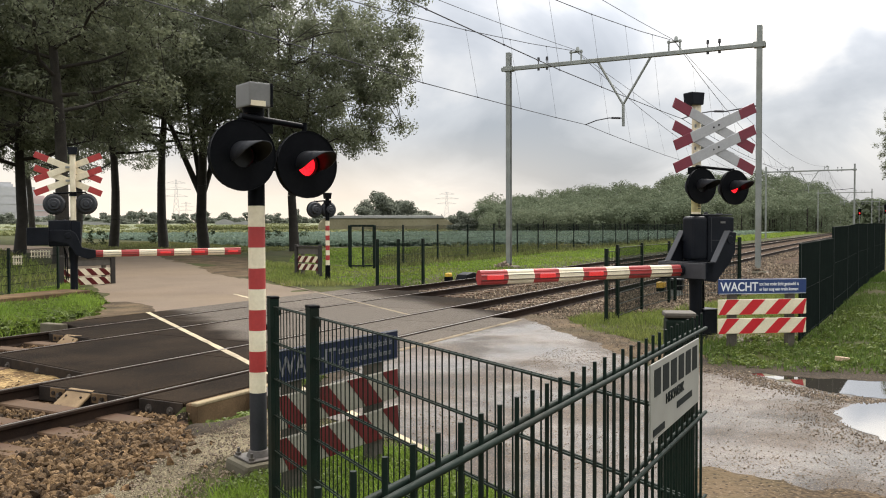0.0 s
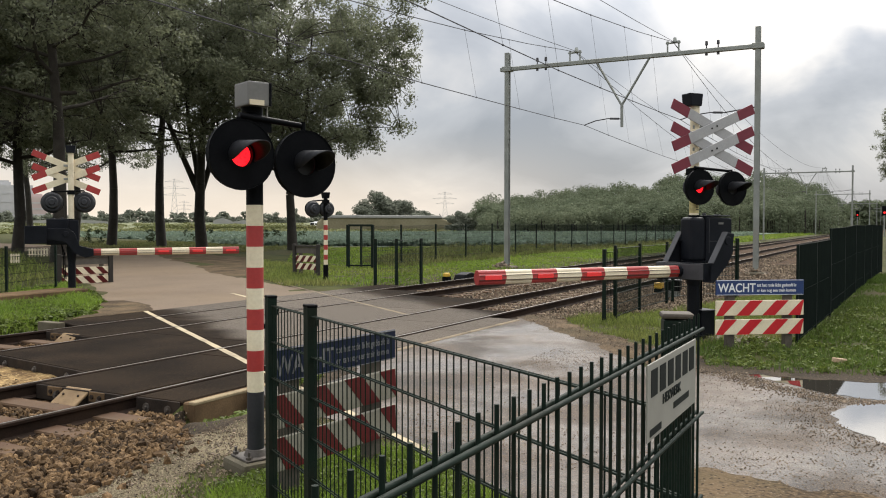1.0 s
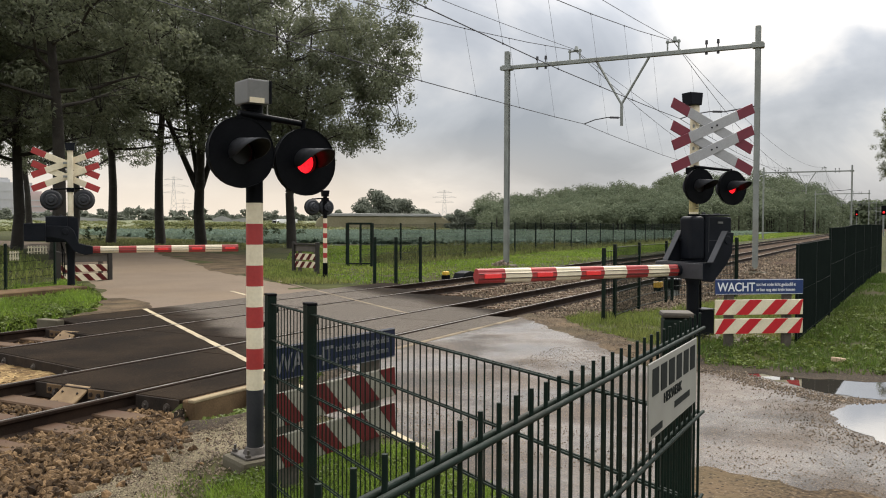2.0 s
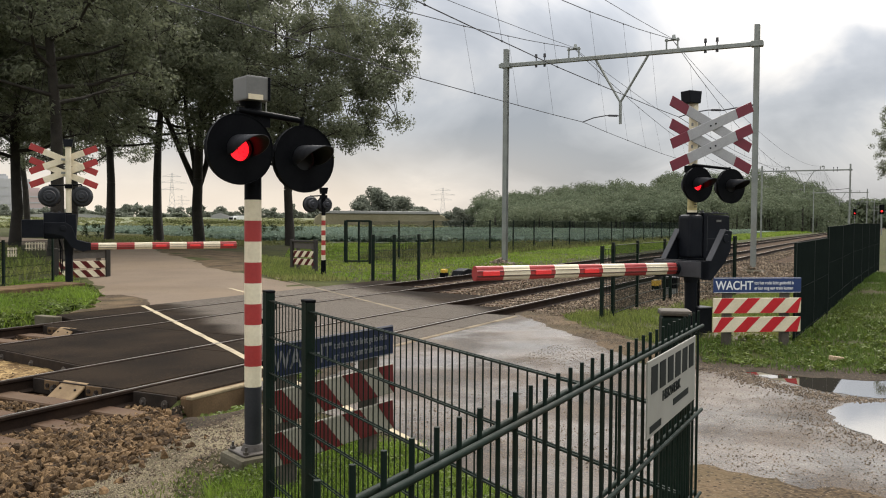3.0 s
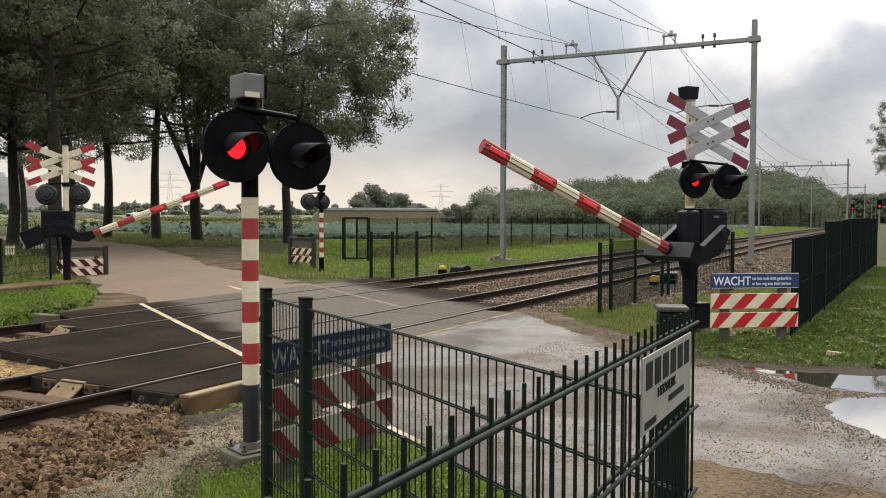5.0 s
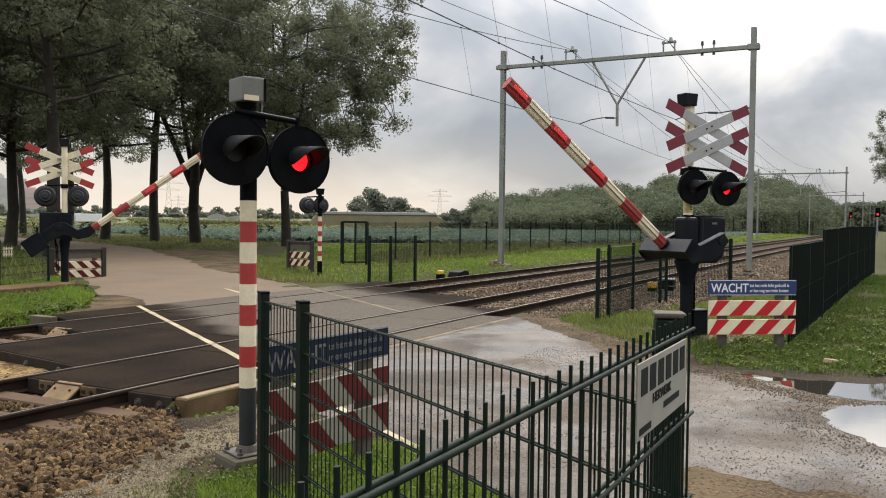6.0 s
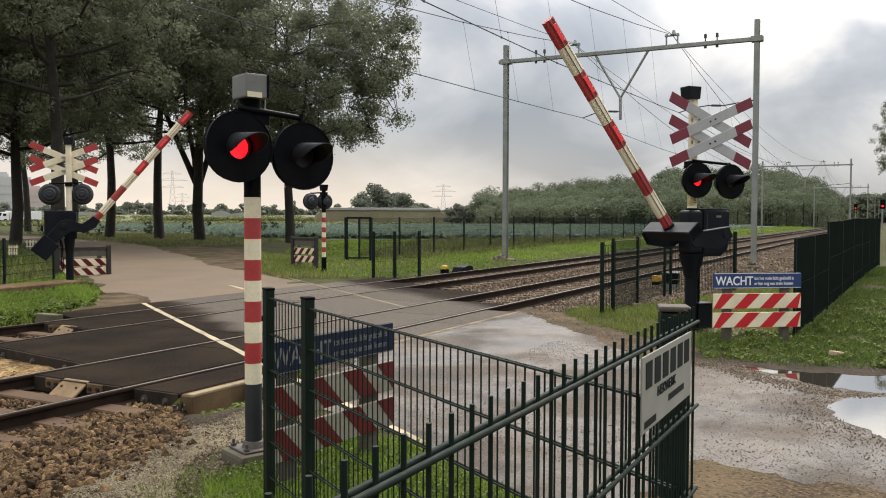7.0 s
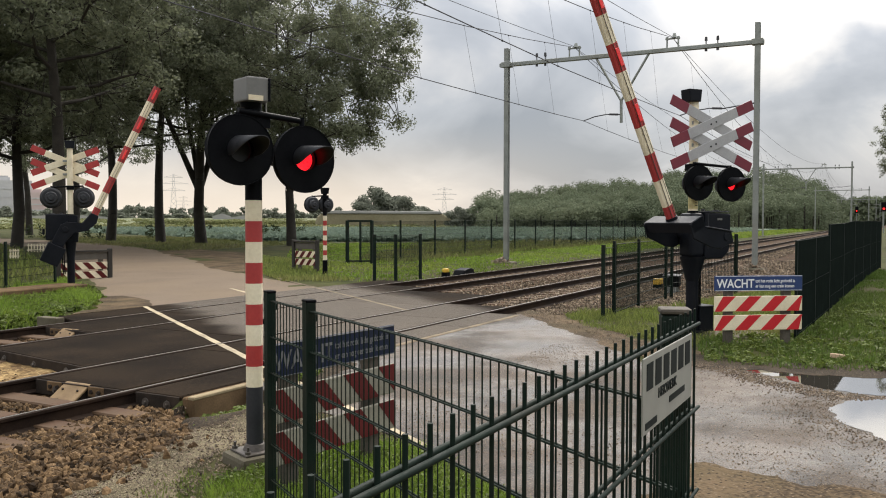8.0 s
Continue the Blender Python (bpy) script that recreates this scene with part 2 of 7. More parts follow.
M["road"] = material("road_asphalt", (0.122, 0.092, 0.066), (0.172, 0.132, 0.096), 0.85, scale=0.7, fine=90, bump=0.35, stain=(0.185, 0.1358, 0.08648), stain_amount=0.4, depth=0.005, spec=0.15, spread=0.4, speck=(((0.0738, 0.05345, 0.03319), 40, 0.2),))
M["yard"] = material("wet_grit_road", (0.0121, 0.008042, 0.005051), (0.05918, 0.03932, 0.02371), 0.78, scale=1.0, fine=60, bump=1.0, stain=(0.07062, 0.04587, 0.02422), stain_amount=0.6, depth=0.02, wet=0.9, spec=0.5, spread=0.12, speck=(((0.1278, 0.08939, 0.05667), 95, 0.2), ((0.006052, 0.00417, 0.002577), 80, 0.3), ((0.1143, 0.08042, 0.05154), 42, 0.1), ((0.005379, 0.003574, 0.00232), 36, 0.12)))
M["mud"] = material("bare_soil", (0.04, 0.02755, 0.01615), (0.125, 0.0874, 0.051), 0.92, scale=1.6, fine=30, bump=1.0, depth=0.03, spec=0.12, spread=0.16, stain=(0.045, 0.0399, 0.017), stain_amount=0.55, speck=(((0.17, 0.1283, 0.085), 50, 0.16), ((0.02, 0.01425, 0.00935), 38, 0.22)))
M["darksoil"] = material("dark_damp_soil", (0.016, 0.0115, 0.0075), (0.055, 0.040, 0.025), 0.92, scale=2.5, fine=40, bump=1.0, depth=0.03, spec=0.15, spread=0.18, speck=(((0.13, 0.105, 0.07), 60, 0.12), ((0.010, 0.007, 0.005), 40, 0.25)))
M["gravel"] = material("fine_gravel", (0.05376, 0.0441, 0.02623), (0.169, 0.1411, 0.09028), 0.92, scale=1.5, fine=75, bump=1.0, depth=0.02, spread=0.14, spec=0.1, stain=(0.08214, 0.07173, 0.03672), stain_amount=0.5, speck=(((0.3008, 0.252, 0.1684), 95, 0.26), ((0.0256, 0.02016, 0.0122), 80, 0.38)))
M["ballastbed"] = material("ballast_bed", (0.01055, 0.005988, 0.003281), (0.07627, 0.0439, 0.02256), 0.95, scale=4, fine=16, bump=1.0, depth=0.06, spread=0.18, spec=0.1, speck=(((0.129, 0.07481, 0.03897), 18, 0.45), ((0.007037, 0.003991, 0.002462), 22, 0.3)))
M["stone"] = material("ballast_stone", (0.04066, 0.0234, 0.0116), (0.159, 0.1011, 0.05104), 0.88, scale=7, fine=60, bump=0.5, islands=0.75, spec=0.2, spread=0.25)
M["palestone"] = material("dry_pale_ballast_stone", (0.080, 0.058, 0.038), (0.265, 0.210, 0.150), 0.88, scale=7, fine=60, bump=0.5, islands=0.75, spec=0.2, spread=0.25)
M["stone_part"] = material("ballast_stone_single", (0.03881, 0.02246, 0.01114), (0.1533, 0.09734, 0.04918), 0.88, scale=7, fine=60, bump=0.5, vary=0.75, spec=0.2, spread=0.25)
M["endsteel"] = material("dirty_dark_edge_steel", (0.014, 0.011, 0.009), (0.04, 0.031, 0.024), 0.85, scale=5, fine=50, bump=0.3, stain=(0.07, 0.05, 0.035), stain_amount=0.6, spec=0.15)
M["rust"] = material("rusty_rail", (0.00972, 0.00612, 0.00444), (0.03024, 0.01872, 0.01258), 0.85, scale=5, fine=60, bump=0.3, spec=0.12, stain=(0.0432, 0.02592, 0.01628), stain_amount=0.5)
M["edgebeam"] = material("dirty_edge_beam", (0.091, 0.05856, 0.0322), (0.182, 0.1196, 0.0667), 0.9, scale=3, fine=55, bump=0.4, stain=(0.065, 0.04392, 0.02645), stain_amount=0.8, spec=0.1)
M["edgecream"] = material("cream_concrete_edge", (0.222, 0.175, 0.1056), (0.3404, 0.273, 0.1716), 0.85, scale=5, fine=55, bump=0.4, stain=(0.1036, 0.0735, 0.0429), stain_amount=0.7, spec=0.1)
M["railtop"] = material("worn_rail_head", (0.252, 0.2336, 0.2128), (0.36, 0.3387, 0.308), 0.4, metal=1.0, scale=2, fine=50, bump=0.05)
M["concrete"] = material("concrete", (0.08446, 0.0742, 0.05238), (0.1441, 0.1286, 0.09166), 0.88, scale=3, fine=60, bump=0.4, stain=(0.05465, 0.04205, 0.02401), stain_amount=0.7, spec=0.2)
M["sleeper"] = material("old_sleeper", (0.04489, 0.02338, 0.009431), (0.09301, 0.04893, 0.01926), 0.9, scale=3, fine=40, bump=0.5, stain=(0.0529, 0.01855, 0.005972), stain_amount=0.7)
M["paleboard"] = material("pale_end_ramp", (0.1865, 0.1204, 0.05916), (0.2859, 0.197, 0.102), 0.85, scale=5, fine=50, bump=0.3, stain=(0.09324, 0.05472, 0.02652), stain_amount=0.6)
M["sand"] = material("trodden_tan_sand", (0.10, 0.060, 0.026), (0.33, 0.228, 0.105), 0.92, scale=5, fine=22, bump=1.0, depth=0.03, spread=0.16, stain=(0.07, 0.042, 0.02), stain_amount=0.7, spec=0.1, speck=(((0.05, 0.032, 0.016), 14, 0.25), ((0.42, 0.31, 0.16), 30, 0.15)))
M["steel"] = material("galvanised_steel", (0.1988, 0.2146, 0.2013), (0.3152, 0.3335, 0.3074), 0.5, metal=0.35, scale=2.5, fine=35, bump=0.08, stain=(0.213, 0.2033, 0.1646), stain_amount=0.4)
M["wire"] = material("contact_wire", (0.0528, 0.0528, 0.0576), (0.108, 0.108, 0.1152), 0.85, bump=0, spec=0.1)
M["black"] = material("black_paint", (0.0027, 0.003, 0.0039), (0.006, 0.0066, 0.0078), 0.42, scale=5, fine=60, bump=0.08, stain=(0.0132, 0.0132, 0.0138), stain_amount=0.35, spec=0.05)
M["housing"] = material("dark_grey_enamel", (0.00576, 0.006888, 0.00972), (0.01216, 0.0141, 0.01872), 0.42, scale=4, fine=50, bump=0.06, stain=(0.0192, 0.01968, 0.0216), stain_amount=0.4, spec=0.11)
M["hood"] = material("grey_black_hood", (0.018, 0.0198, 0.02405), (0.036, 0.0378, 0.04255), 0.55, scale=5, fine=60, bump=0.05, spec=0.35)
M["white"] = material("dirty_white_paint", (0.6897, 0.6017, 0.4234), (0.8569, 0.7722, 0.5733), 0.5, scale=4, fine=50, bump=0.06, stain=(0.4703, 0.3811, 0.247), stain_amount=0.4)
M["red"] = material("faded_red_paint", (0.330, 0.027, 0.025), (0.440, 0.046, 0.041), 0.5, scale=4, fine=50, bump=0.06, stain=(0.234, 0.027, 0.027), stain_amount=0.5)
M["signred"] = material("signal_red_film", (0.47, 0.016, 0.024), (0.57, 0.028, 0.034), 0.5, scale=4, fine=50, bump=0.03, spec=0.25)
# shade of the near cross, turned from the light, is in these two colours
M["crossred"] = material("shaded_cross_red", (0.1404, 0.01406, 0.02869), (0.193, 0.0225, 0.03825), 0.45, scale=4, fine=50, bump=0.03)
M["crossgrey"] = material("shaded_cross_white", (0.3182, 0.3182, 0.3244), (0.4039, 0.4039, 0.4039), 0.45, scale=4, fine=50, bump=0.03, stain=(0.2754, 0.2632, 0.2509), stain_amount=0.4)
M["blue"] = material("blue_sign_film", (0.0144, 0.036, 0.12), (0.024, 0.052, 0.16), 0.35, scale=3, fine=50, bump=0.02)
# darker sign colours: the shade on boards turned from the light is put in
M["dullblue"] = material("shaded_blue_sign_film", (0.0045, 0.009, 0.027), (0.009, 0.0165, 0.0435), 0.5, scale=3, fine=50, bump=0.03, stain=(0.015, 0.0165, 0.0225), stain_amount=0.5, spec=0.2)
M["dullred"] = material("shaded_red_film", (0.0735, 0.0084, 0.0084), (0.1155, 0.0154, 0.014), 0.6, scale=4, fine=50, bump=0.05, stain=(0.049, 0.0112, 0.0098), stain_amount=0.5, spec=0.2)
M["dullwhite"] = material("shaded_white_film", (0.1944, 0.1836, 0.1435), (0.2664, 0.252, 0.203), 0.6, scale=4, fine=50, bump=0.05, stain=(0.1296, 0.1188, 0.084), stain_amount=0.6, spec=0.2)
M["dullletter"] = material("shaded_lettering", (0.104, 0.108, 0.112), (0.16, 0.16, 0.16), 0.6, bump=0)
M["letter"] = material("white_lettering", (0.74, 0.75, 0.76), (0.82, 0.82, 0.82), 0.5, bump=0)
M["darkletter"] = material("dark_lettering", (0.008, 0.011, 0.010), (0.02, 0.024, 0.023), 0.7, bump=0, spec=0.1)
M["plate"] = material("grey_white_plate", (0.2399, 0.237, 0.2094), (0.3142, 0.3031, 0.2642), 0.5, scale=6, fine=70, bump=0.03, stain=(0.1885, 0.1819, 0.1546), stain_amount=0.5)
M["green"] = material("dark_green_coating", (0.0045, 0.011, 0.008), (0.010, 0.020, 0.014), 0.6, scale=8, fine=90, bump=0.05, stain=(0.026, 0.022, 0.015), stain_amount=0.5, spec=0.12)
M["greybox"] = material("light_grey_housing", (0.1265, 0.1265, 0.1187), (0.1711, 0.1674, 0.1546), 0.5, scale=5, fine=60, bump=0.05, stain=(0.1042, 0.09672, 0.08271), stain_amount=0.5)
M["paint"] = material("worn_road_marking", (0.3028, 0.2479, 0.1527), (0.436, 0.3586, 0.2234), 0.7, scale=5, fine=80, bump=0.2, stain=(0.1453, 0.1107, 0.06701), stain_amount=0.75)
M["paleline"] = material("worn_pale_joint", (0.1386, 0.1078, 0.07), (0.2394, 0.191, 0.1288), 0.85, scale=4, fine=60, bump=0.2, stain=(0.063, 0.04928, 0.0336), stain_amount=0.85, spec=0.2)
M["plank"] = material("grey_plank", (0.07, 0.0612, 0.0525), (0.133, 0.1188, 0.1013), 0.85, scale=4, fine=60, bump=0.4)
M["wood"] = material("weathered_wood", (0.045, 0.0375, 0.03), (0.0975, 0.0825, 0.06375), 0.85, scale=4, fine=60, bump=0.4)
M["darkwood"] = material("dark_weathered_wood", (0.016, 0.014, 0.012), (0.042, 0.036, 0.029), 0.85, scale=4, fine=60, bump=0.4)
M["darkgreen"] = material("near_black_green", (0.0055, 0.0095, 0.0080), (0.0115, 0.0180, 0.0150), 0.6, scale=3, fine=40, bump=0.05, spec=0.08)
M["bark"] = material("oak_bark", (0.01496, 0.01254, 0.0096), (0.0408, 0.03432, 0.02688), 0.95, scale=3, fine=25, bump=1.0, depth=0.05)
M["leaf"] = material("oak_leaves", (0.1124, 0.1266, 0.08), (0.1929, 0.2083, 0.132), 0.6, scale=0.4, fine=4, bump=0, islands=0.35, spec=0.3, thin=0.55)
# pale air haze is put into these five distant colours
M["farleaf"] = material("hazed_wood_leaves", (0.0932, 0.1185, 0.07548), (0.1682, 0.1906, 0.1213), 0.9, scale=0.05, fine=1.0, bump=0, islands=0.25, spec=0.05, thin=0.35)
M["hazeleaf"] = material("hazed_distant_leaves", (0.1394, 0.1554, 0.1204), (0.205, 0.2184, 0.172), 0.9, scale=0.1, fine=1.0, bump=0, islands=0.2, spec=0.05, thin=0.3)
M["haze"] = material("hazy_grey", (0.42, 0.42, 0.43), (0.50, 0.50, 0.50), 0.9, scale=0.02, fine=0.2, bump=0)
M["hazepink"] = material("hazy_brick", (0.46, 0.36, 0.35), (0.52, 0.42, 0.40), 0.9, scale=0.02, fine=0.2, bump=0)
M["straw"] = material("dry_embankment", (0.1632, 0.1437, 0.07803), (0.2592, 0.2318, 0.1469), 0.9, scale=0.2, fine=2, bump=0.4, depth=0.1)
M["sheet"] = material("pale_cover_sheet", (0.2622, 0.2622, 0.2448), (0.345, 0.3381, 0.3168), 0.7, scale=0.3, fine=3, bump=0.1)
M["farfield"] = material("pale_far_field", (0.12, 0.14, 0.085), (0.20, 0.20, 0.125), 0.95, scale=0.03, fine=0.5, bump=0.2, depth=0.1, spec=0.03, spread=0.15, stain=(0.085, 0.105, 0.06), stain_amount=0.7)
# the shade in the boom's grooves as a colour; also the sticker's print
M["dark_strip"] = material("groove_shade_and_print", (0.05, 0.035, 0.03), (0.09, 0.065, 0.055), 0.8, bump=0)
# lighter than the rest of the yoke: the sky's sheen is in the colour
M["sheen"] = material("sky_sheen_grey", (0.024, 0.026, 0.030), (0.050, 0.052, 0.058), 0.6, scale=6, fine=60, bump=0.1, stain=(0.02, 0.02, 0.022), stain_amount=0.6)
M["weed"] = material("weed_leaves", (0.06885, 0.1017, 0.0198), (0.1434, 0.1821, 0.03762), 0.6, scale=1.0, fine=9, bump=0, islands=0.4, thin=0.3, spec=0.3)
M["grit"] = material("grit_stones", (0.050, 0.036, 0.024), (0.27, 0.205, 0.142), 0.8, scale=9, fine=70, bump=0.2, islands=0.4)
M["boltsteel"] = material("dull_bolt_steel", (0.055, 0.048, 0.042), (0.12, 0.105, 0.09), 0.6, metal=0.2, scale=9, fine=60, bump=0.2, stain=(0.05, 0.032, 0.02), stain_amount=0.6)
M["darkweed"] = material("dark_weed_leaves", (0.022, 0.034, 0.014), (0.05, 0.065, 0.028), 0.7, scale=1, fine=9, bump=0, islands=0.3, thin=0.25, spec=0.2)
M["yellow"] = material("yellow_paint", (0.55, 0.33, 0.03), (0.70, 0.45, 0.06), 0.5, scale=6, fine=60, bump=0.05)
M["sticker"] = material("faded_yellow_sticker", (0.50, 0.42, 0.16), (0.62, 0.54, 0.26), 0.5, scale=12, fine=40, bump=0, stain=(0.25, 0.21, 0.10), stain_amount=0.7)
M["brickm"] = material("lost_brick", (0.35, 0.24, 0.15), (0.50, 0.37, 0.25), 0.8, scale=10, fine=70, bump=0.3)
M["lens"] = material("lit_red_lens", (0.5, 0.01, 0.015), (0.6, 0.02, 0.02), 0.3, bump=0, emission=(1.0, 0.012, 0.022, 1.6))
M["lining"] = material("hood_lining", (0.020, 0.020, 0.022), (0.032, 0.032, 0.034), 0.7, bump=0, spec=0.12)
M["blade"] = material("unlit_lens_black", (0.0048, 0.004, 0.0044), (0.0088, 0.0064, 0.0068), 0.4, bump=0)
M["boomlamp"] = material("boom_lamp_red", (0.6, 0.03, 0.03), (0.7, 0.05, 0.05), 0.3, bump=0, emission=(1.0, 0.04, 0.04, 0.16))
M["fartrain"] = material("far_red_signal", (0.5, 0.02, 0.02), (0.6, 0.03, 0.03), 0.4, bump=0, emission=(1.0, 0.02, 0.02, 1.2))


def water_material():
    mt = bpy.data.materials.new("puddle_water")
    mt.use_nodes = True
    nt = mt.node_tree
    N, L = nt.nodes.new, nt.links.new
    b = nt.nodes["Principled BSDF"]
    b.inputs["Base Color"].default_value = (0.05, 0.043, 0.035, 1)
    b.inputs["Roughness"].default_value = 0.03
    b.inputs["IOR"].default_value = 1.33
    b.inputs["Coat Weight"].default_value = 1.0
    b.inputs["Coat Roughness"].default_value = 0.02
    b.inputs["Coat IOR"].default_value = 3.2
    b.inputs["Specular IOR Level"].default_value = 1.0
    n = N("ShaderNodeTexNoise"); n.inputs["Scale"].default_value = 7
    bp = N("ShaderNodeBump"); bp.inputs["Strength"].default_value = 0.04; bp.inputs["Distance"].default_value = 0.01
    L(N("ShaderNodeTexCoord").outputs["Object"], n.inputs["Vector"])
    L(n.outputs[0], bp.inputs["Height"]); L(bp.outputs[0], b.inputs["Normal"])
    return mt


M["water"] = water_material()

# ---------------------------------------------------------------- mesh helpers


def bm_new():
    return bmesh.new()


def add_box(bm, c, s, m=None):
    """An axis-aligned box of size s about c, turned by m where given."""
    vs = []
    for z in (-0.5, 0.5):
        for x, y in ((-0.5, -0.5), (0.5, -0.5), (0.5, 0.5), (-0.5, 0.5)):
            v = Vector((c[0] + x * s[0], c[1] + y * s[1], c[2] + z * s[2]))
            vs.append(bm.verts.new(m @ v if m else v))
    for f in ((3, 2, 1, 0), (4, 5, 6, 7), (0, 1, 5, 4), (1, 2, 6, 5), (2, 3, 7, 6), (3, 0, 4, 7)):
        bm.faces.new([vs[i] for i in f])
    return vs


def add_cyl(bm, a, b, r, r2=None, n=12, caps=True):
    """A (tapered) round bar from a to b."""
    a, b = Vector(a), Vector(b)
    r2 = r if r2 is None else r2
    d = (b - a).normalized()
    u = d.orthogonal().normalized()
    w = d.cross(u)
    rings = []
    for p, q in ((a, r), (b, r2)):
        rings.append([bm.verts.new(p + (u * math.cos(2 * math.pi * i / n) + w * math.sin(2 * math.pi * i / n)) * q) for i in range(n)])
    for i in range(n):
        j = (i + 1) % n
        f = bm.faces.new((rings[0][i], rings[0][j], rings[1][j], rings[1][i]))
        f.smooth = n > 6
    if caps:
        for f in (bm.faces.new(rings[0][::-1]), bm.faces.new(rings[1])):
            for e in f.edges:
                e.smooth = False
    return rings


def add_path(bm, pts, radii, n=8):
    """A tube through pts with a radius at each."""
    for a, b, r, s in zip(pts, pts[1:], radii, radii[1:]):
        add_cyl(bm, a, b, r, s, n, True)


def add_prism(bm, poly, m, depth):
    """A flat outline in the local xz plane, thickened along y by depth, put at m."""
    lo = [bm.verts.new(m @ Vector((x, -depth / 2, z))) for x, z in poly]
    hi = [bm.verts.new(m @ Vector((x, depth / 2, z))) for x, z in poly]
    bm.faces.new(lo); bm.faces.new(hi[::-1])
    k = len(poly)
    for i in range(k):
        j = (i + 1) % k
        bm.faces.new((lo[j], lo[i], hi[i], hi[j]))


def soften(bm, w=0.004, seg=2):
    bmesh.ops.recalc_face_normals(bm, faces=bm.faces)
    bmesh.ops.bevel(bm, geom=[e for e in bm.edges if len(e.link_faces) == 2 and e.calc_face_angle(0) > 0.6], offset=w, segments=seg, affect="EDGES", profile=0.6)
    return bm


def finish(name, bm, mat):
    bmesh.ops.recalc_face_normals(bm, faces=bm.faces)
    me = bpy.data.meshes.new(name)
    bm.to_mesh(me)
    bm.free()
    me.materials.append(mat)
    return me


def part(name, bm, mat, parent, label="", m=None):
    ob = new(name, finish(name, bm, mat))
    ob.parent = parent
    if m is not None:
        ob.matrix_basis = m
    if label:
        tagged(ob, label)
    return ob


def thing(name, label, category, m=None, group="", kind=""):
    ob = new(name)
    ob.empty_display_size = 0.2
    if m is not None:
        ob.matrix_basis = m
    return tagged(ob, label, category, group, kind)


def solid(name, bm, mat, label, category, kind="", group="", m=None):
    ob = new(name, finish(name, bm, mat))
    if m is not None:
        ob.matrix_basis = m
    return tagged(ob, label, category, group, kind)


def np_mesh(name, verts, faces, mat, smooth=False):
    me = bpy.data.meshes.new(name)
    me.from_pydata([tuple(v) for v in verts], [], [tuple(f) for f in faces])
    me.materials.append(mat)
    if smooth:
        for f in me.polygons:
            f.use_smooth = True
    return me


def sstep(a, b, x):
    t = min(1, max(0, (x - a) / (b - a)))
    return t * t * (3 - 2 * t)


def near_edge(x):
    """Where the ballast ends towards the road's side."""
    return min(5.75, max(2.6, 4.33 + 0.30 * (x - 3.37) + 0.80 * sstep(4.9, 5.9, x))) if x < 9 else 5.75 - 0.65 * sstep(13.6, 14.4, x) - 1.6 * sstep(14.4, 17.5, x) - 1.2 * sstep(18, 24, x)


def gz(x, y):
    """Height of the ground: the rails' heads are at 0."""
    r = math.hypot(x, y)
    z = -0.022 + 0.33 * sstep(24, 50, r) * sstep(14, 24, y)
    e = near_edge(x)
    z -= 0.28 * sstep(e + 0.02, e + 0.5, y) * (1 - sstep(12.6, 13.3, y))
    z -= 0.23 * sstep(4.9, 5.5, y) * (1 - sstep(5.7, 5.85, y)) * sstep(5.1, 5.8, x) * (1 - sstep(6.7, 7.0, x))
    z += 0.10 * sstep(11, 24, x) * (1 - sstep(0.5, 1.6, y)) * sstep(-20, -1, y) * sstep(-2.5, 0.4, y + 1.0)
    z += 0.03 * sstep(14, 22, r) * noise.noise(Vector((x * 0.5, y * 0.5, 0.0)))
    return z


def inside(poly, x, y):
    hit = False
    j = len(poly) - 1
    for i in range(len(poly)):
        (xi, yi), (xj, yj) = poly[i], poly[j]
        if (yi > y) != (yj > y) and x < (xj - xi) * (y - yi) / (yj - yi) + xi:
            hit = not hit
        j = i
    return hit


def ragged(poly, step=0.35, amount=0.08, seed=0.0):
    """Breaks the sides of an outline into short, uneven stretches."""
    out = []
    for (x0, y0), (x1, y1) in zip(poly, poly[1:] + poly[:1]):
        k = max(1, int(math.hypot(x1 - x0, y1 - y0) / step))
        for i in range(k):
            x, y = x0 + (x1 - x0) * i / k, y0 + (y1 - y0) * i / k
            a = amount * noise.noise(Vector((x * 1.7, y * 1.7, seed))) + 0.5 * amount * noise.noise(Vector((x * 6, y * 6, seed + 3)))
            b = amount * noise.noise(Vector((x * 1.7, y * 1.7, seed + 9))) + 0.5 * amount * noise.noise(Vector((x * 6, y * 6, seed + 5)))
            out.append((x + a, y + b))
    return out


def add_slab(bm, poly, top, thick):
    """A flat slab with this outline; top is a height or a function of x, y."""
    f = top if callable(top) else (lambda x, y: top)
    hi = [bm.verts.new((x, y, f(x, y))) for x, y in poly]
    lo = [bm.verts.new((x, y, f(x, y) - thick)) for x, y in poly]
    bm.faces.new(hi)
    k = len(poly)
    for i in range(k):
        j = (i + 1) % k
        bm.faces.new((hi[j], hi[i], lo[i], lo[j]))


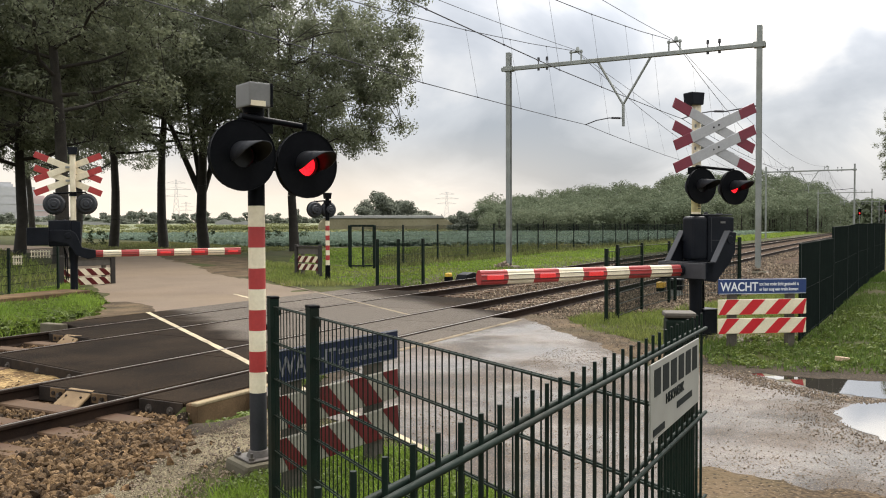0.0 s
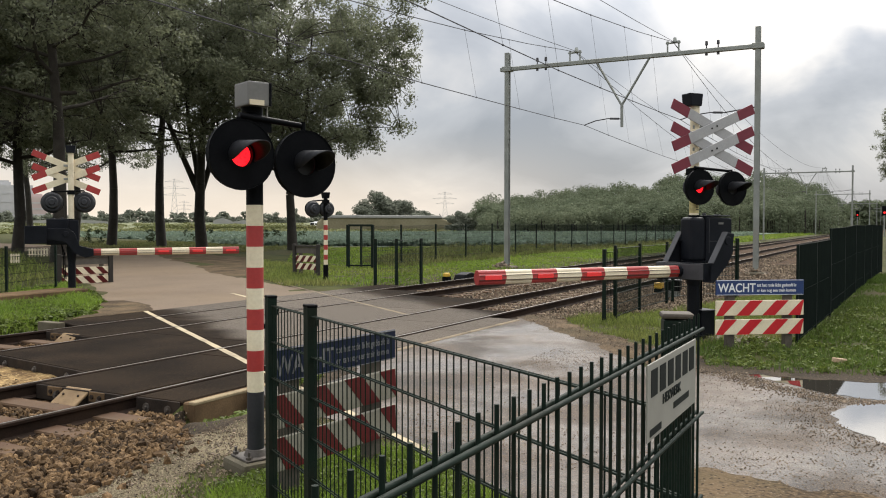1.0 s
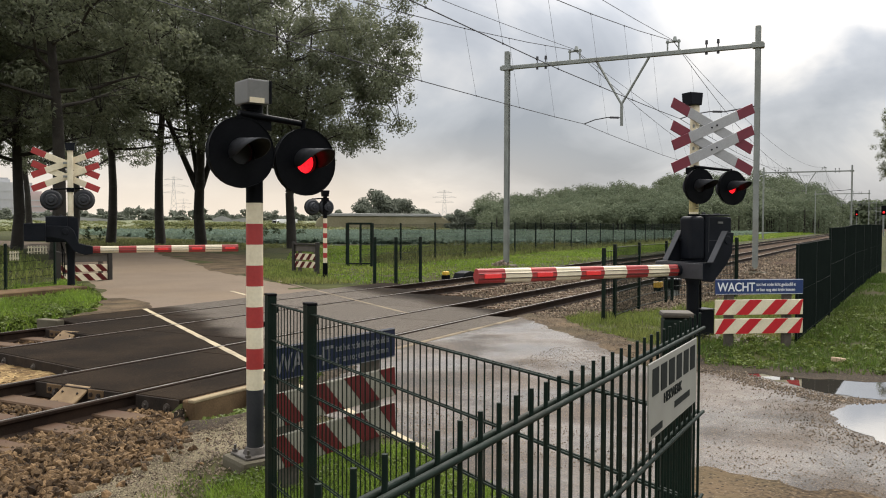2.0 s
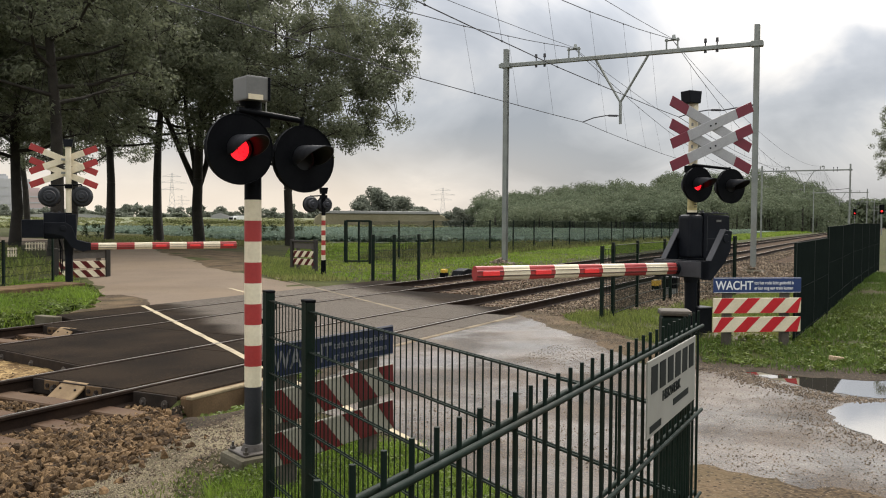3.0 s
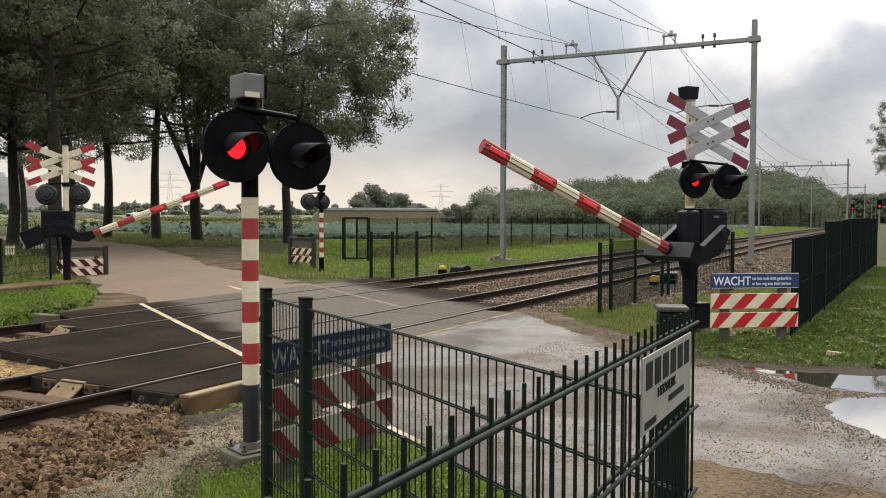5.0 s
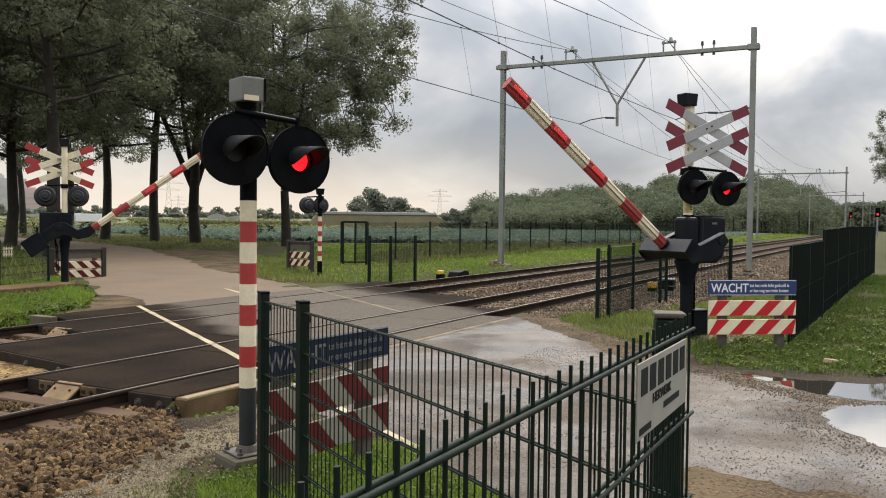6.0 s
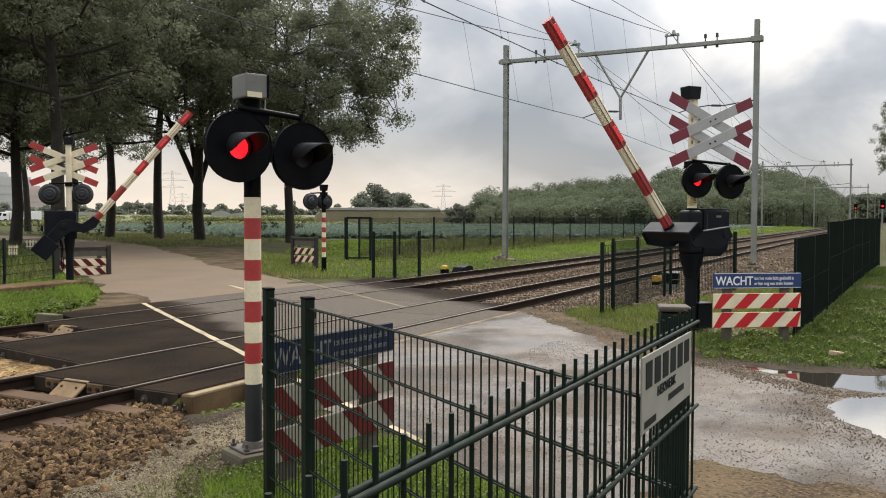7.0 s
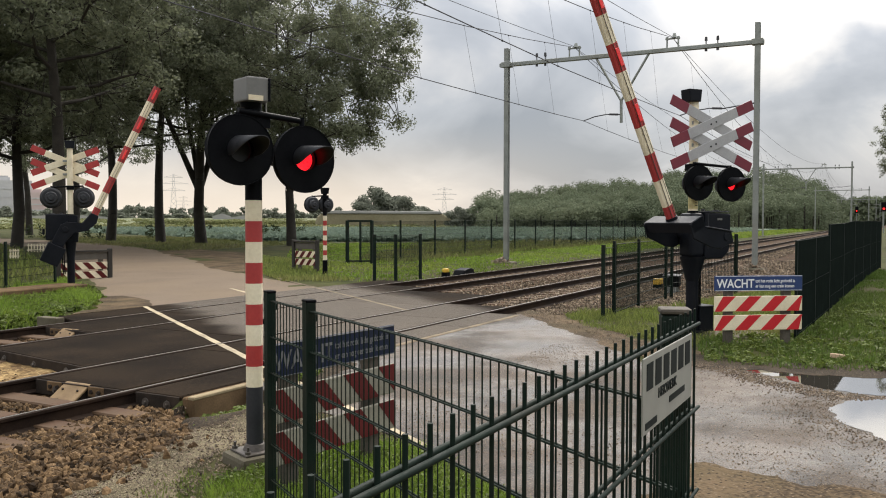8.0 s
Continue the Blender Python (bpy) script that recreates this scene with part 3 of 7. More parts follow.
def add_sheet(bm, poly, f, step):
    """A sheet over an outline that follows a height, cell by cell."""
    x0, y0 = min(q[0] for q in poly), min(q[1] for q in poly)
    nx = int((max(q[0] for q in poly) - x0) / step) + 1
    ny = int((max(q[1] for q in poly) - y0) / step) + 1
    made = {}

    def vert(i, j):
        if (i, j) not in made:
            x, y = x0 + i * step, y0 + j * step
            made[i, j] = bm.verts.new((x, y, f(x, y)))
        return made[i, j]
    for i in range(nx):
        for j in range(ny):
            if inside(poly, x0 + (i + 0.5) * step, y0 + (j + 0.5) * step):
                bm.faces.new((vert(i, j), vert(i + 1, j), vert(i + 1, j + 1), vert(i, j + 1))).smooth = True
    for v in bm.verts:
        if v.is_boundary:
            v.co.z -= 0.025
            v.co.x += step * 0.5 * noise.noise(v.co * 9)
            v.co.y += step * 0.5 * noise.noise(v.co * 9 + Vector((5, 0, 0)))


def text_mesh(name, body, size, mat, parent, m, squeeze=1.0, label=""):
    cu = bpy.data.curves.new(name, "FONT")
    cu.body, cu.size, cu.extrude, cu.offset = body, size, 0.001, size * 0.016
    cu.align_x, cu.align_y = "LEFT", "CENTER"
    tmp = bpy.data.objects.new("tmp_text", cu)
    scene.collection.objects.link(tmp)
    me = bpy.data.meshes.new_from_object(tmp.evaluated_get(bpy.context.evaluated_depsgraph_get()))
    bpy.data.objects.remove(tmp)
    me.transform(Matrix.Diagonal((squeeze, 1, 1, 1)))
    me.materials.clear()
    me.materials.append(mat)
    ob = new(name, me)
    ob.parent = parent
    ob.matrix_basis = m @ pose(0, 0, 0, 90, 0, 0)
    if label:
        tagged(ob, label)
    return ob


# ---------------------------------------------------------------- ground, road, track
ROAD_DIR = Vector((0.556, 0.831, 0))          # the road runs askew to the track
ROAD_SIDE = Vector((0.831, -0.556, 0))        # to its right
RAILS = (6.495, 7.93, 10.284, 11.719)


def make_ground():
    def axis(lo, hi, fine_lo, fine_hi, step):
        a = [fine_lo + i * step for i in range(int((fine_hi - fine_lo) / step) + 1)]
        s = step
        while a[-1] < hi:
            s *= 1.18
            a.append(a[-1] + s)
        s = step
        while a[0] > lo:
            s *= 1.18
            a.insert(0, a[0] - s)
        return a
    xs = axis(-2500, 4500, -2, 40, 0.3)
    ys = axis(-2500, 4500, -4, 30, 0.17)
    vs = [(x, y, gz(x, y)) for y in ys for x in xs]
    k = len(xs)
    fs = [(j * k + i, j * k + i + 1, (j + 1) * k + i + 1, (j + 1) * k + i) for j in range(len(ys) - 1) for i in range(k - 1)]
    tagged(new("ground", np_mesh("ground", vs, fs, M["ground"], True)), "grassy ground with bare soil showing through", "ground", kind="structure")


make_ground()

# near road and yard: bounded by the track's edge, the verge under the fence and the grass on the right
YARD = [(5.15, 2.75), (4.70, 2.05), (4.25, 1.25), (4.85, 0.88), (5.72, 1.08), (5.75, 0.2), (5.6, -2), (5.3, -8), (4.5, -30), (10.5, -30), (11.2, -8), (10.55, -0.6), (10.35, 0.2), (10.1, 1.0), (10.05, 1.9), (9.7, 2.4), (10.9, 3.3), (12.4, 4.55), (13.95, 5.86), (6.66, 5.84), (5.75, 3.9)]


def make_roads():
    bm = bm_new()
    add_slab(bm, ragged(YARD, 0.12, 0.14, 1.0), -0.012, 0.3)
    solid("road_near", bm, M["yard"], "wet grey-brown road with grit and puddles", "road", "structure")
    # far road: a strip along its line, following the ground
    bm = bm_new()
    mid = Vector((13.29, 11.07, 0))
    rows = []
    for i in range(60):
        s = -0.6 + i * 1.1
        bend = -0.006 * max(0, s - 22) ** 2
        c = mid + ROAD_DIR * s + ROAD_SIDE * bend
        wob = 0.12 * noise.noise(Vector((s * 0.9, 2, 0)))
        a, b = c - ROAD_SIDE * (2.62 + wob + 0.5 * sstep(4, 0, s)), c + ROAD_SIDE * (2.45 - wob + 0.5 * sstep(3, 0, s))
        row = []
        for k in range(7):
            p = a.lerp(b, k / 6)
            if p.y < 12.655:
                p = p + ROAD_DIR * ((12.655 - p.y) / ROAD_DIR.y)
            k2 = sstep(3.0, 7.0, s)
            z = (gz(p.x, p.y) + 0.02 + 0.02 * (1 - ((k - 3) / 3) ** 2)) * k2 - 0.006 * (1 - k2) - (0.03 * k2 if k in (0, 6) else 0)
            row.append(bm.verts.new((p.x, p.y, z)))
        rows.append(row)
    for r0, r1 in zip(rows, rows[1:]):
        for k in range(6):
            if (r1[k].co - r0[k].co).length + (r1[k + 1].co - r0[k + 1].co).length < 0.01:
                continue
            f = bm.faces.new((r0[k], r0[k + 1], r1[k + 1], r1[k]))
            f.smooth = True
    solid("road_far", bm, M["road"], "narrow grey-brown asphalt road towards the trees", "road", "structure")
    bm = bm_new()
    add_slab(bm, ragged([(20.0, 17.8), (24.0, 20.4), (29.5, 25.0), (31, 30), (28.5, 30.2), (23.6, 24.0)], 0.5, 0.35, 4.0), lambda x, y: gz(x, y) + 0.012, 0.05)
    solid("mud_track", bm, M["mud"], "bare brown soil beside the road", "soil", "structure")
    bm = bm_new()
    add_sheet(bm, ragged([(2.0, 2.0), (3.0, 3.0), (3.9, 3.95), (4.6, 4.15), (5.7, 4.2), (6.2, 4.9), (6.7, 5.55), (5.7, 5.45), (4.9, 5.0), (3.47, 4.6), (2.4, 4.0), (0.6, 3.0), (-1, 2.6), (-1, 2.0)], 0.2, 0.16, 2.0), lambda x, y: gz(x, y) + 0.009 - 0.02 * sstep(4.9, 5.2, y) * sstep(4.9, 5.3, x) + 0.012 * noise.noise(Vector((x * 4, y * 4, 2))), 0.07)
    solid("gravel_path", bm, M["gravel"], "grey fine gravel strip beside the track", "gravel", "structure")
    bm = bm_new()
    add_sheet(bm, ragged([(4.7, 4.78), (5.3, 4.80), (6.1, 4.95), (8.2, 5.40), (8.2, 5.76), (5.70, 5.76), (5.35, 5.65), (4.95, 5.15)], 0.12, 0.10, 12.0), lambda x, y: gz(x, y) + 0.022 + 0.004 * noise.noise(Vector((x * 5, y * 5, 3))), 0.05)
    solid("soil_foot", bm, M["darksoil"], "dark damp soil before the edge of the deck", "soil", "structure")
    bm = bm_new()
    add_slab(bm, ragged([(10.0, 12.69), (11.9, 12.69), (12.5, 13.5), (13.1, 14.9), (12.7, 15.2), (11.9, 14.2), (10.9, 13.3)], 0.25, 0.14, 5.0), 0.002, 0.06)
    solid("soil_corner", bm, M["mud"], "bare brown soil where road, grass and deck meet", "soil", "structure")
    bm = bm_new()
    add_slab(bm, ragged([(3.0, 1.2), (4.3, 1.4), (4.9, 1.2), (5.9, 1.16), (5.80, 0.85), (5.80, 0.5), (5.74, 0.2), (5.7, -6), (2.4, -6), (2.4, 0.7)], 0.05, 0.20, 3.0), -0.007, 0.05)
    solid("soil_verge", bm, M["mud"], "bare brown verge at the road's edge", "soil", "structure")
    bm = bm_new()
    add_slab(bm, ragged([(10.0, 2.1), (11.2, 2.3), (12.0, 3.3), (13.4, 4.5), (14.5, 5.5), (14.7, 5.95), (13.3, 5.95), (11.9, 4.3), (9.8, 2.5)], 0.1, 0.3, 6.0), -0.014, 0.03)
    solid("soil_bank", bm, M["mud"], "bare brown soil between road and track", "soil", "structure")
    bm = bm_new()
    add_slab(bm, ragged([(10.0, 2.3), (10.75, 2.3), (10.6, 1.1), (10.8, 0.1), (11.2, -3), (11.6, -9), (11.0, -9), (10.55, -2.5), (10.15, -0.2), (9.85, 1.0), (9.8, 1.9)], 0.07, 0.26, 8.0), -0.006, 0.03)
    solid("soil_edge", bm, M["darksoil"], "dark wet soil between road and grass", "soil", "structure")


make_roads()


def far_road_z(x, y):
    """Height of the far road's surface, and of the deck before it."""
    if y < 12.66:
        return -0.004
    q = Vector((x - 13.29, y - 11.07, 0))
    s, u = q.dot(ROAD_DIR), q.dot(ROAD_SIDE) / 2.55
    k2 = sstep(3.0, 7.0, s)
    return (gz(x, y) + 0.02 + 0.02 * max(0, 1 - u * u)) * k2 - 0.006 * (1 - k2)


def make_marking(name, a, b, w, z, mat, label):
    bm = bm_new()
    a, b = Vector((*a, 0)), Vector((*b, 0))
    d = (b - a).normalized()
    s = Vector((d.y, -d.x, 0)) * w / 2
    n = max(2, int((b - a).length / 0.25))
    prev = None
    for i in range(n + 1):
        p = a.lerp(b, i / n)
        j = 1 + 0.25 * noise.noise(Vector((p.x * 3, p.y * 3, 7)))
        h = z(p.x, p.y) if callable(z) else z
        row = [bm.verts.new((*(p - s * j).xy, h)), bm.verts.new((*(p + s * j).xy, h))]
        if prev:
            bm.faces.new((prev[0], prev[1], row[1], row[0]))
        prev = row
    return solid(name, bm, mat, label, "road marking", "structure")


def make_deck():
    deck = thing("crossing_deck", "dark asphalt level-crossing deck between the rails", "crossing deck")
    strips = ((5.86, 6.42, 5.80, 13.8, 0.0), (6.585, 7.86, 5.78, 15.0, 0.0), (8.00, 10.21, 6.68, 17.2, 0.165), (10.375, 11.645, 8.65, 18.5, 0.14), (11.79, 12.66, 9.55, 20.0, 0.4))
    for y0, y1, x0, x1, sk in strips:
        n = 4
        for i in range(n):
            a, b = x0 + (x1 - x0) * i / n, x0 + (x1 - x0) * (i + 1) / n - 0.006
            bm = bm_new()
            k = sk * (y1 - y0) / 2
            add_slab(bm, [(a - (k if i == 0 else 0), y0), (b, y0), (b + (k if i == n - 1 else 0), y1), (a + (k if i == 0 else 0), y1)], -0.004, 0.16)
            soften(bm, 0.012, 1)
            p = part("deck_panel", bm, M["asphalt"], deck)
    # end faces: steel edges with bolts, and pale ramps between the rails
    for y0, y1, x0, sk in ((5.86, 6.42, 5.80, 0.0), (6.585, 7.86, 5.78, 0.0), (8.00, 10.21, 6.68, 0.165), (10.375, 11.645, 8.65, 0.14)):
        bm = bm_new()
        k = sk * (y1 - y0) / 2
        ang = math.atan2(2 * k, y1 - y0)
        m = Matrix.Translation((x0 - 0.012, (y0 + y1) / 2, -0.085)) @ Matrix.Rotation(-ang, 4, "Z")
        add_box(bm, (0, 0, 0), (0.02, (y1 - y0) / math.cos(ang), 0.15), m)
        e = part("end_plate", soften(bm, 0.004, 1), M["endsteel"], deck)
        nb = max(2, round((y1 - y0) / 0.72))
        for i in range(nb):
            bm = bm_new()
            yy = -(y1 - y0) / 2 + (i + 0.5) * (y1 - y0) / nb
            add_cyl(bm, m @ Vector((-0.022, yy, -0.01)), m @ Vector((0, yy, -0.01)), 0.042, 0.042, 12)
            add_cyl(bm, m @ Vector((-0.045, yy, -0.01)), m @ Vector((-0.02, yy, -0.01)), 0.020, 0.020, 6)
            part("bolt", bm, M["boltsteel"], e)
    # x of the upper edge, middle and half width across the track
    for x, y, w in ((5.785, 7.25, 0.18), (8.655, 11.0, 0.175)):
        bm = bm_new()
        add_prism(bm, [(-0.235, -0.165), (0.0, -0.004), (0.03, -0.002), (0.03, -0.028), (0.0, -0.034), (-0.215, -0.18)], pose(x, y, 0.0), 2 * w)
        ramp = part("end_ramp", soften(bm, 0.006, 1), M["paleboard"], deck, "pale weathered end ramp between the rails")
        for e in (-1, 1):
            # dark sheet at the ramp's open side, standing for the shade beneath
            bm = bm_new()
            add_prism(bm, [(-0.19, -0.18), (-0.02, -0.18), (-0.02, -0.05), (-0.04, -0.064)], pose(x, y + e * (w - 0.03), 0.0), 0.012)
            part("ramp_shade", bm, M["endsteel"], ramp)
            bm = bm_new()
            add_box(bm, (x - 0.030, y + e * (w + 0.13), -0.062), (0.016, 0.22, 0.10))
            plate = part("fixing_plate", soften(bm, 0.007, 2), M["edgebeam"], ramp, "flat rusty fixing plate")
            for o in (0.07, 0.18):
                bm = bm_new()
                add_cyl(bm, (x - 0.054, y + e * (w + o), -0.062), (x - 0.036, y + e * (w + o), -0.062), 0.022, 0.022, 8)
                part("bolt", bm, M["endsteel"], plate)
            bm = bm_new()
            add_cyl(bm, (x - 0.085, y + e * w * 0.6, -0.062), (x - 0.092, y + e * w * 0.6, -0.050), 0.012, 0.012, 8)
            part("screw", bm, M["endsteel"], ramp)
    bm = bm_new()
    add_box(bm, (10.99, 5.80, -0.06), (5.42, 0.09, 0.12))
    part("edge_beam", soften(bm, 0.01, 1), M["paleline"], deck, "pale worn concrete edge beam")
    bm = bm_new()
    add_box(bm, (7.0, 5.765, -0.165), (2.4, 0.15, 0.31))
    part("edge_beam", soften(bm, 0.015, 1), M["edgebeam"], deck)
    bm = bm_new()
    add_box(bm, (7.0, 5.722, -0.014), (2.41, 0.076, 0.034))
    part("edge_strip", soften(bm, 0.008, 1), M["edgecream"], deck, "cream worn top edge of the concrete beam")
    bm = bm_new()
    add_box(bm, (9.42, 12.45, -0.075), (0.16, 0.50, 0.20))
    part("kerb_block", soften(bm, 0.02, 2), M["concrete"], deck, "small pale concrete block at the deck's corner")
    bm = bm_new()
    add_sheet(bm, ragged([(4.9, 8.35), (6.45, 8.28), (6.75, 8.62), (6.85, 9.3), (6.85, 9.8), (5.2, 9.75)], 0.15, 0.08, 11.0), lambda x, y: -0.125 + 0.022 * noise.noise(Vector((x * 2.2, y * 5, 4))) + 0.010 * noise.noise(Vector((x * 11, y * 14, 1))), 0.05)
    part("sand_bed", bm, M["sand"], deck, "uneven tan sand between the tracks")


def make_rails():
    prof = [(-0.07, -0.16), (0.07, -0.16), (0.07, -0.145), (0.012, -0.125), (0.010, -0.045), (0.035, -0.03), (0.036, -0.006), (0.028, 0.0), (-0.028, 0.0), (-0.036, -0.006), (-0.035, -0.03), (-0.010, -0.045), (-0.012, -0.125), (-0.07, -0.145)]
    for c in RAILS:
        rail = thing("rail", "rusty steel rail with a worn bright head", "rail", group="rails")
        bm = bm_new()
        xs = [-120, -20, 0, 5, 10, 15, 20, 30, 60, 150, 400, 900]
        rings = [[bm.verts.new((x, c + u, v)) for u, v in prof] for x in xs]
        for r0, r1 in zip(rings, rings[1:]):
            for i in range(len(prof)):
                j = (i + 1) % len(prof)
                bm.faces.new((r0[i], r0[j], r1[j], r1[i]))
        part("rail_body", bm, M["rust"], rail)
        bm = bm_new()
        for x0, x1 in zip(xs, xs[1:]):
            add_box(bm, ((x0 + x1) / 2, c, 0.001), (x1 - x0, 0.022, 0.003))
        part("rail_head", bm, M["railtop"], rail, "bright worn running surface")


BALLAST = [(4.2, -0.022), (4.65, -0.04), (5.1, -0.075), (5.55, -0.115), (6.0, -0.15), (6.5, -0.18), (7.2, -0.16), (7.95, -0.175), (8.6, -0.18), (9.1, -0.19), (9.7, -0.18), (10.3, -0.175), (11.0, -0.16), (11.7, -0.175), (12.2, -0.165), (12.7, -0.22), (13.3, -0.34)]


def bed_drop(x):
    """The bed lies lower beside the end of the deck."""
    return 0.13 * sstep(4.7, 5.5, x) * (1 - sstep(5.9, 6.0, x))


def ballast_top(x, y):
    e = near_edge(x)
    if y < 6.0 and 5.95 < x < 13.8:
        return -0.16
    if y < 6.0:
        t = max(0, (y - e) / (6.0 - e) * 4)
        k = min(3, int(t))
        return BALLAST[k][1] + (BALLAST[k + 1][1] - BALLAST[k][1]) * (t - k) - bed_drop(x) * (1 - t / 4)
    for (ya, za), (yb, zb) in zip(BALLAST, BALLAST[1:]):
        if ya <= y <= yb:
            return za + (zb - za) * (y - ya) / (yb - ya)
    return -0.2


def make_ballast():
    bm = bm_new()
    cross = BALLAST
    xs = [-150, -80, -40, -20] + [-10 + 0.25 * i for i in range(66)] + [7 + i for i in range(7)] + [14 + 0.3 * i for i in range(70)] + [36, 45, 60, 90, 140, 220, 350, 600, 900]
    rows = []
    for x in xs:
        row = []
        for k, (y, z) in enumerate(cross):
            if k < 4:
                y = near_edge(x) + (6.0 - near_edge(x)) * k / 4
                z = min(z, -0.16) if 5.95 < x < 13.8 else z - bed_drop(x) * (1 - k / 4)
            row.append(bm.verts.new((x, y, z + 0.03 * noise.noise(Vector((x * 3, y * 3, 1))))))
        rows.append(row)
    for r0, r1 in zip(rows, rows[1:]):
        for k in range(len(cross) - 1):
            f = bm.faces.new((r0[k], r1[k], r1[k + 1], r0[k + 1]))
    solid("ballast_bed", bm, M["ballastbed"], "brown crushed-stone bed under the tracks", "ballast", "structure")


def make_sleepers():
    me = None
    for c in (7.21, 11.0):
        track = thing("sleeper_row", "row of grey-brown sleepers half sunk in the ballast", "sleepers", group="sleeper rows")
        for i in range(70):
            x = 0.64 + 0.6 * i
            if me is None:
                bm = bm_new()
                add_box(bm, (0, 0, 0), (0.25, 2.5, 0.14))
                me = finish("sleeper", soften(bm, 0.015, 1), M["sleeper"])
            if (5.7 if c < 9 else 8.9) < x < (14.8 if c < 9 else 18.3):
                continue
            ob = new("sleeper", me)
            ob.parent = track
            ob.matrix_basis = pose(x, c, -0.187 if x < 9 else -0.222)


make_deck()
make_rails()
make_ballast()
make_sleepers()
make_marking("edge_line", (5.36, 3.0), (12.25, 13.6), 0.09, -0.0005, M["paint"], "worn white edge line on the road")
make_marking("edge_line", (13.45, 7.87), (20.1, 16.7), 0.085, lambda x, y: far_road_z(x, y) + 0.004, M["paleline"], "worn pale edge line on the road")
make_marking("centre_dash", (14.87, 12.83), (15.75, 14.2), 0.09, lambda x, y: far_road_z(x, y) + 0.006, M["paint"], "short worn centre-line dash")


PUDDLES = [[(9.95, 1.42), (10.12, 0.84), (10.27, 0.39), (10.4, 0.0), (10.45, -1.4), (10.0, -2.0), (9.2, -1.4), (9.05, -0.3), (9.02, 0.0), (8.98, 0.12), (9.0, 0.30), (9.06, 0.48), (9.2, 0.66), (9.38, 0.9), (9.6, 1.12)],
           [(8.62, 0.37), (8.70, 0.22), (8.82, 0.08), (8.88, -0.1), (9.0, -1.0), (8.6, -2.2), (7.4, -2.4), (6.9, -1.2), (7.02, -0.2), (7.18, 0.02), (7.32, 0.11), (7.58, 0.28), (7.9, 0.42), (8.3, 0.44)]]


def make_puddles():
    for poly, sd in zip(PUDDLES, (1.0, 2.0)):
        bm = bm_new()
        f = ragged(poly, 0.035, 0.13, sd)
        bm.faces.new([bm.verts.new((x, y, -0.008)) for x, y in f])
        solid("puddle", bm, M["water"], "shallow rain puddle mirroring the bright sky", "puddle", "structure")


make_puddles()

# ---------------------------------------------------------------- crossing signals
OFF_BLADES = {"first": [], "second": []}
ARMS = []


def add_ring(bm, r0, r1, y0, y1, n=36):
    """A flat ring about the y axis, from y0 to y1."""
    rings = []
    for r, y in ((r0, y0), (r1, y0), (r1, y1), (r0, y1)):
        rings.append([bm.verts.new((r * math.cos(2 * math.pi * i / n), y, r * math.sin(2 * math.pi * i / n))) for i in range(n)])
    for a, b in zip(rings, rings[1:] + rings[:1]):
        for i in range(n):
            j = (i + 1) % n
            bm.faces.new((a[i], a[j], b[j], b[i]))


def make_lamp(root, x, y, z, r, blink=""):
    """One round lamp head: a ring-shaped background board, a lens behind its opening, a hood, a housing."""
    hole = r * 0.335
    bm = bm_new()
    add_ring(bm, hole, r, -0.012, 0.0)
    add_ring(bm, r - 0.006, r, -0.018, 0.004)
    board = part("background_board", bm, M["black"], root, m=pose(x, y, z))
    bm = bm_new()
    add_cyl(bm, (0, 0.0, 0), (0, 0.05, 0), r * 0.97, r * 0.80, 32)
    add_cyl(bm, (0, 0.05, 0), (0, 0.17, 0), r * 0.58, r * 0.5, 28)
    add_cyl(bm, (0, 0.17, 0), (0, 0.20, 0), r * 0.3, r * 0.22, 20)
    # hollow front: the housing starts behind the lens
    bmesh.ops.translate(bm, verts=bm.verts, vec=(0, 0.045, 0))
    part("housing", bm, M["hood"], board)
    bm = bm_new()
    add_cyl(bm, (0, 0.030, 0), (0, 0.044, 0), hole * 1.02, hole * 1.02, 28)
    part("lens", bm, M["lens"] if blink else M["blade"], board, "red signal lens")
    # hood: a tapered half tube that reaches forward and droops over the lens
    n, reach, droop = 26, r * 1.38, 0.08
    for nm, mat, ro, ri, gap in (("hood", "hood", hole * 1.22, hole * 1.17, 0.0), ("hood_lining", "lining", hole * 1.165, hole * 1.16, 0.003)):
        bm = bm_new()
        prev = None
        for i in range(n + 1):
            a = radians(-26 + 232 * i / n)
            d = reach * (0.06 + 0.94 * max(0, (math.sin(a) + 0.44) / 1.44) ** 0.62) - gap
            ca, sa = math.cos(a), math.sin(a)
            tip = 1.02
            ring = [bm.verts.new((ro * ca, -0.008 - gap, ro * sa)), bm.verts.new((ro * tip * ca, -d, ro * tip * sa - droop * d)), bm.verts.new((ri * tip * ca, -d, ri * tip * sa - droop * d)), bm.verts.new((ri * ca, -0.008 - gap, ri * sa))]
            if prev:
                for k in range(4):
                    f = bm.faces.new((prev[k], ring[k], ring[(k + 1) % 4], prev[(k + 1) % 4]))
                    f.smooth = k in (0, 2)
            prev = ring
        part(nm, bm, M[mat], board)
    if blink:
        # added blades, no part of a real head: they darken the lamp between flashes
        for side in (-1, 1):
            bm = bm_new()
            arc = [(side * hole * 1.02 * math.sin(math.pi * i / 16), hole * 1.02 * math.cos(math.pi * i / 16)) for i in range(17)]
            add_prism(bm, arc if side > 0 else arc[::-1], pose(side * -0.001, 0, 0), 0.005)
            b = part("shutter", bm, M["blade"], board, "added dark blade that covers the lens while the lamp is off", pose(0, 0.014, 0))
            OFF_BLADES[blink].append((b, side * hole * 1.0))
    return board


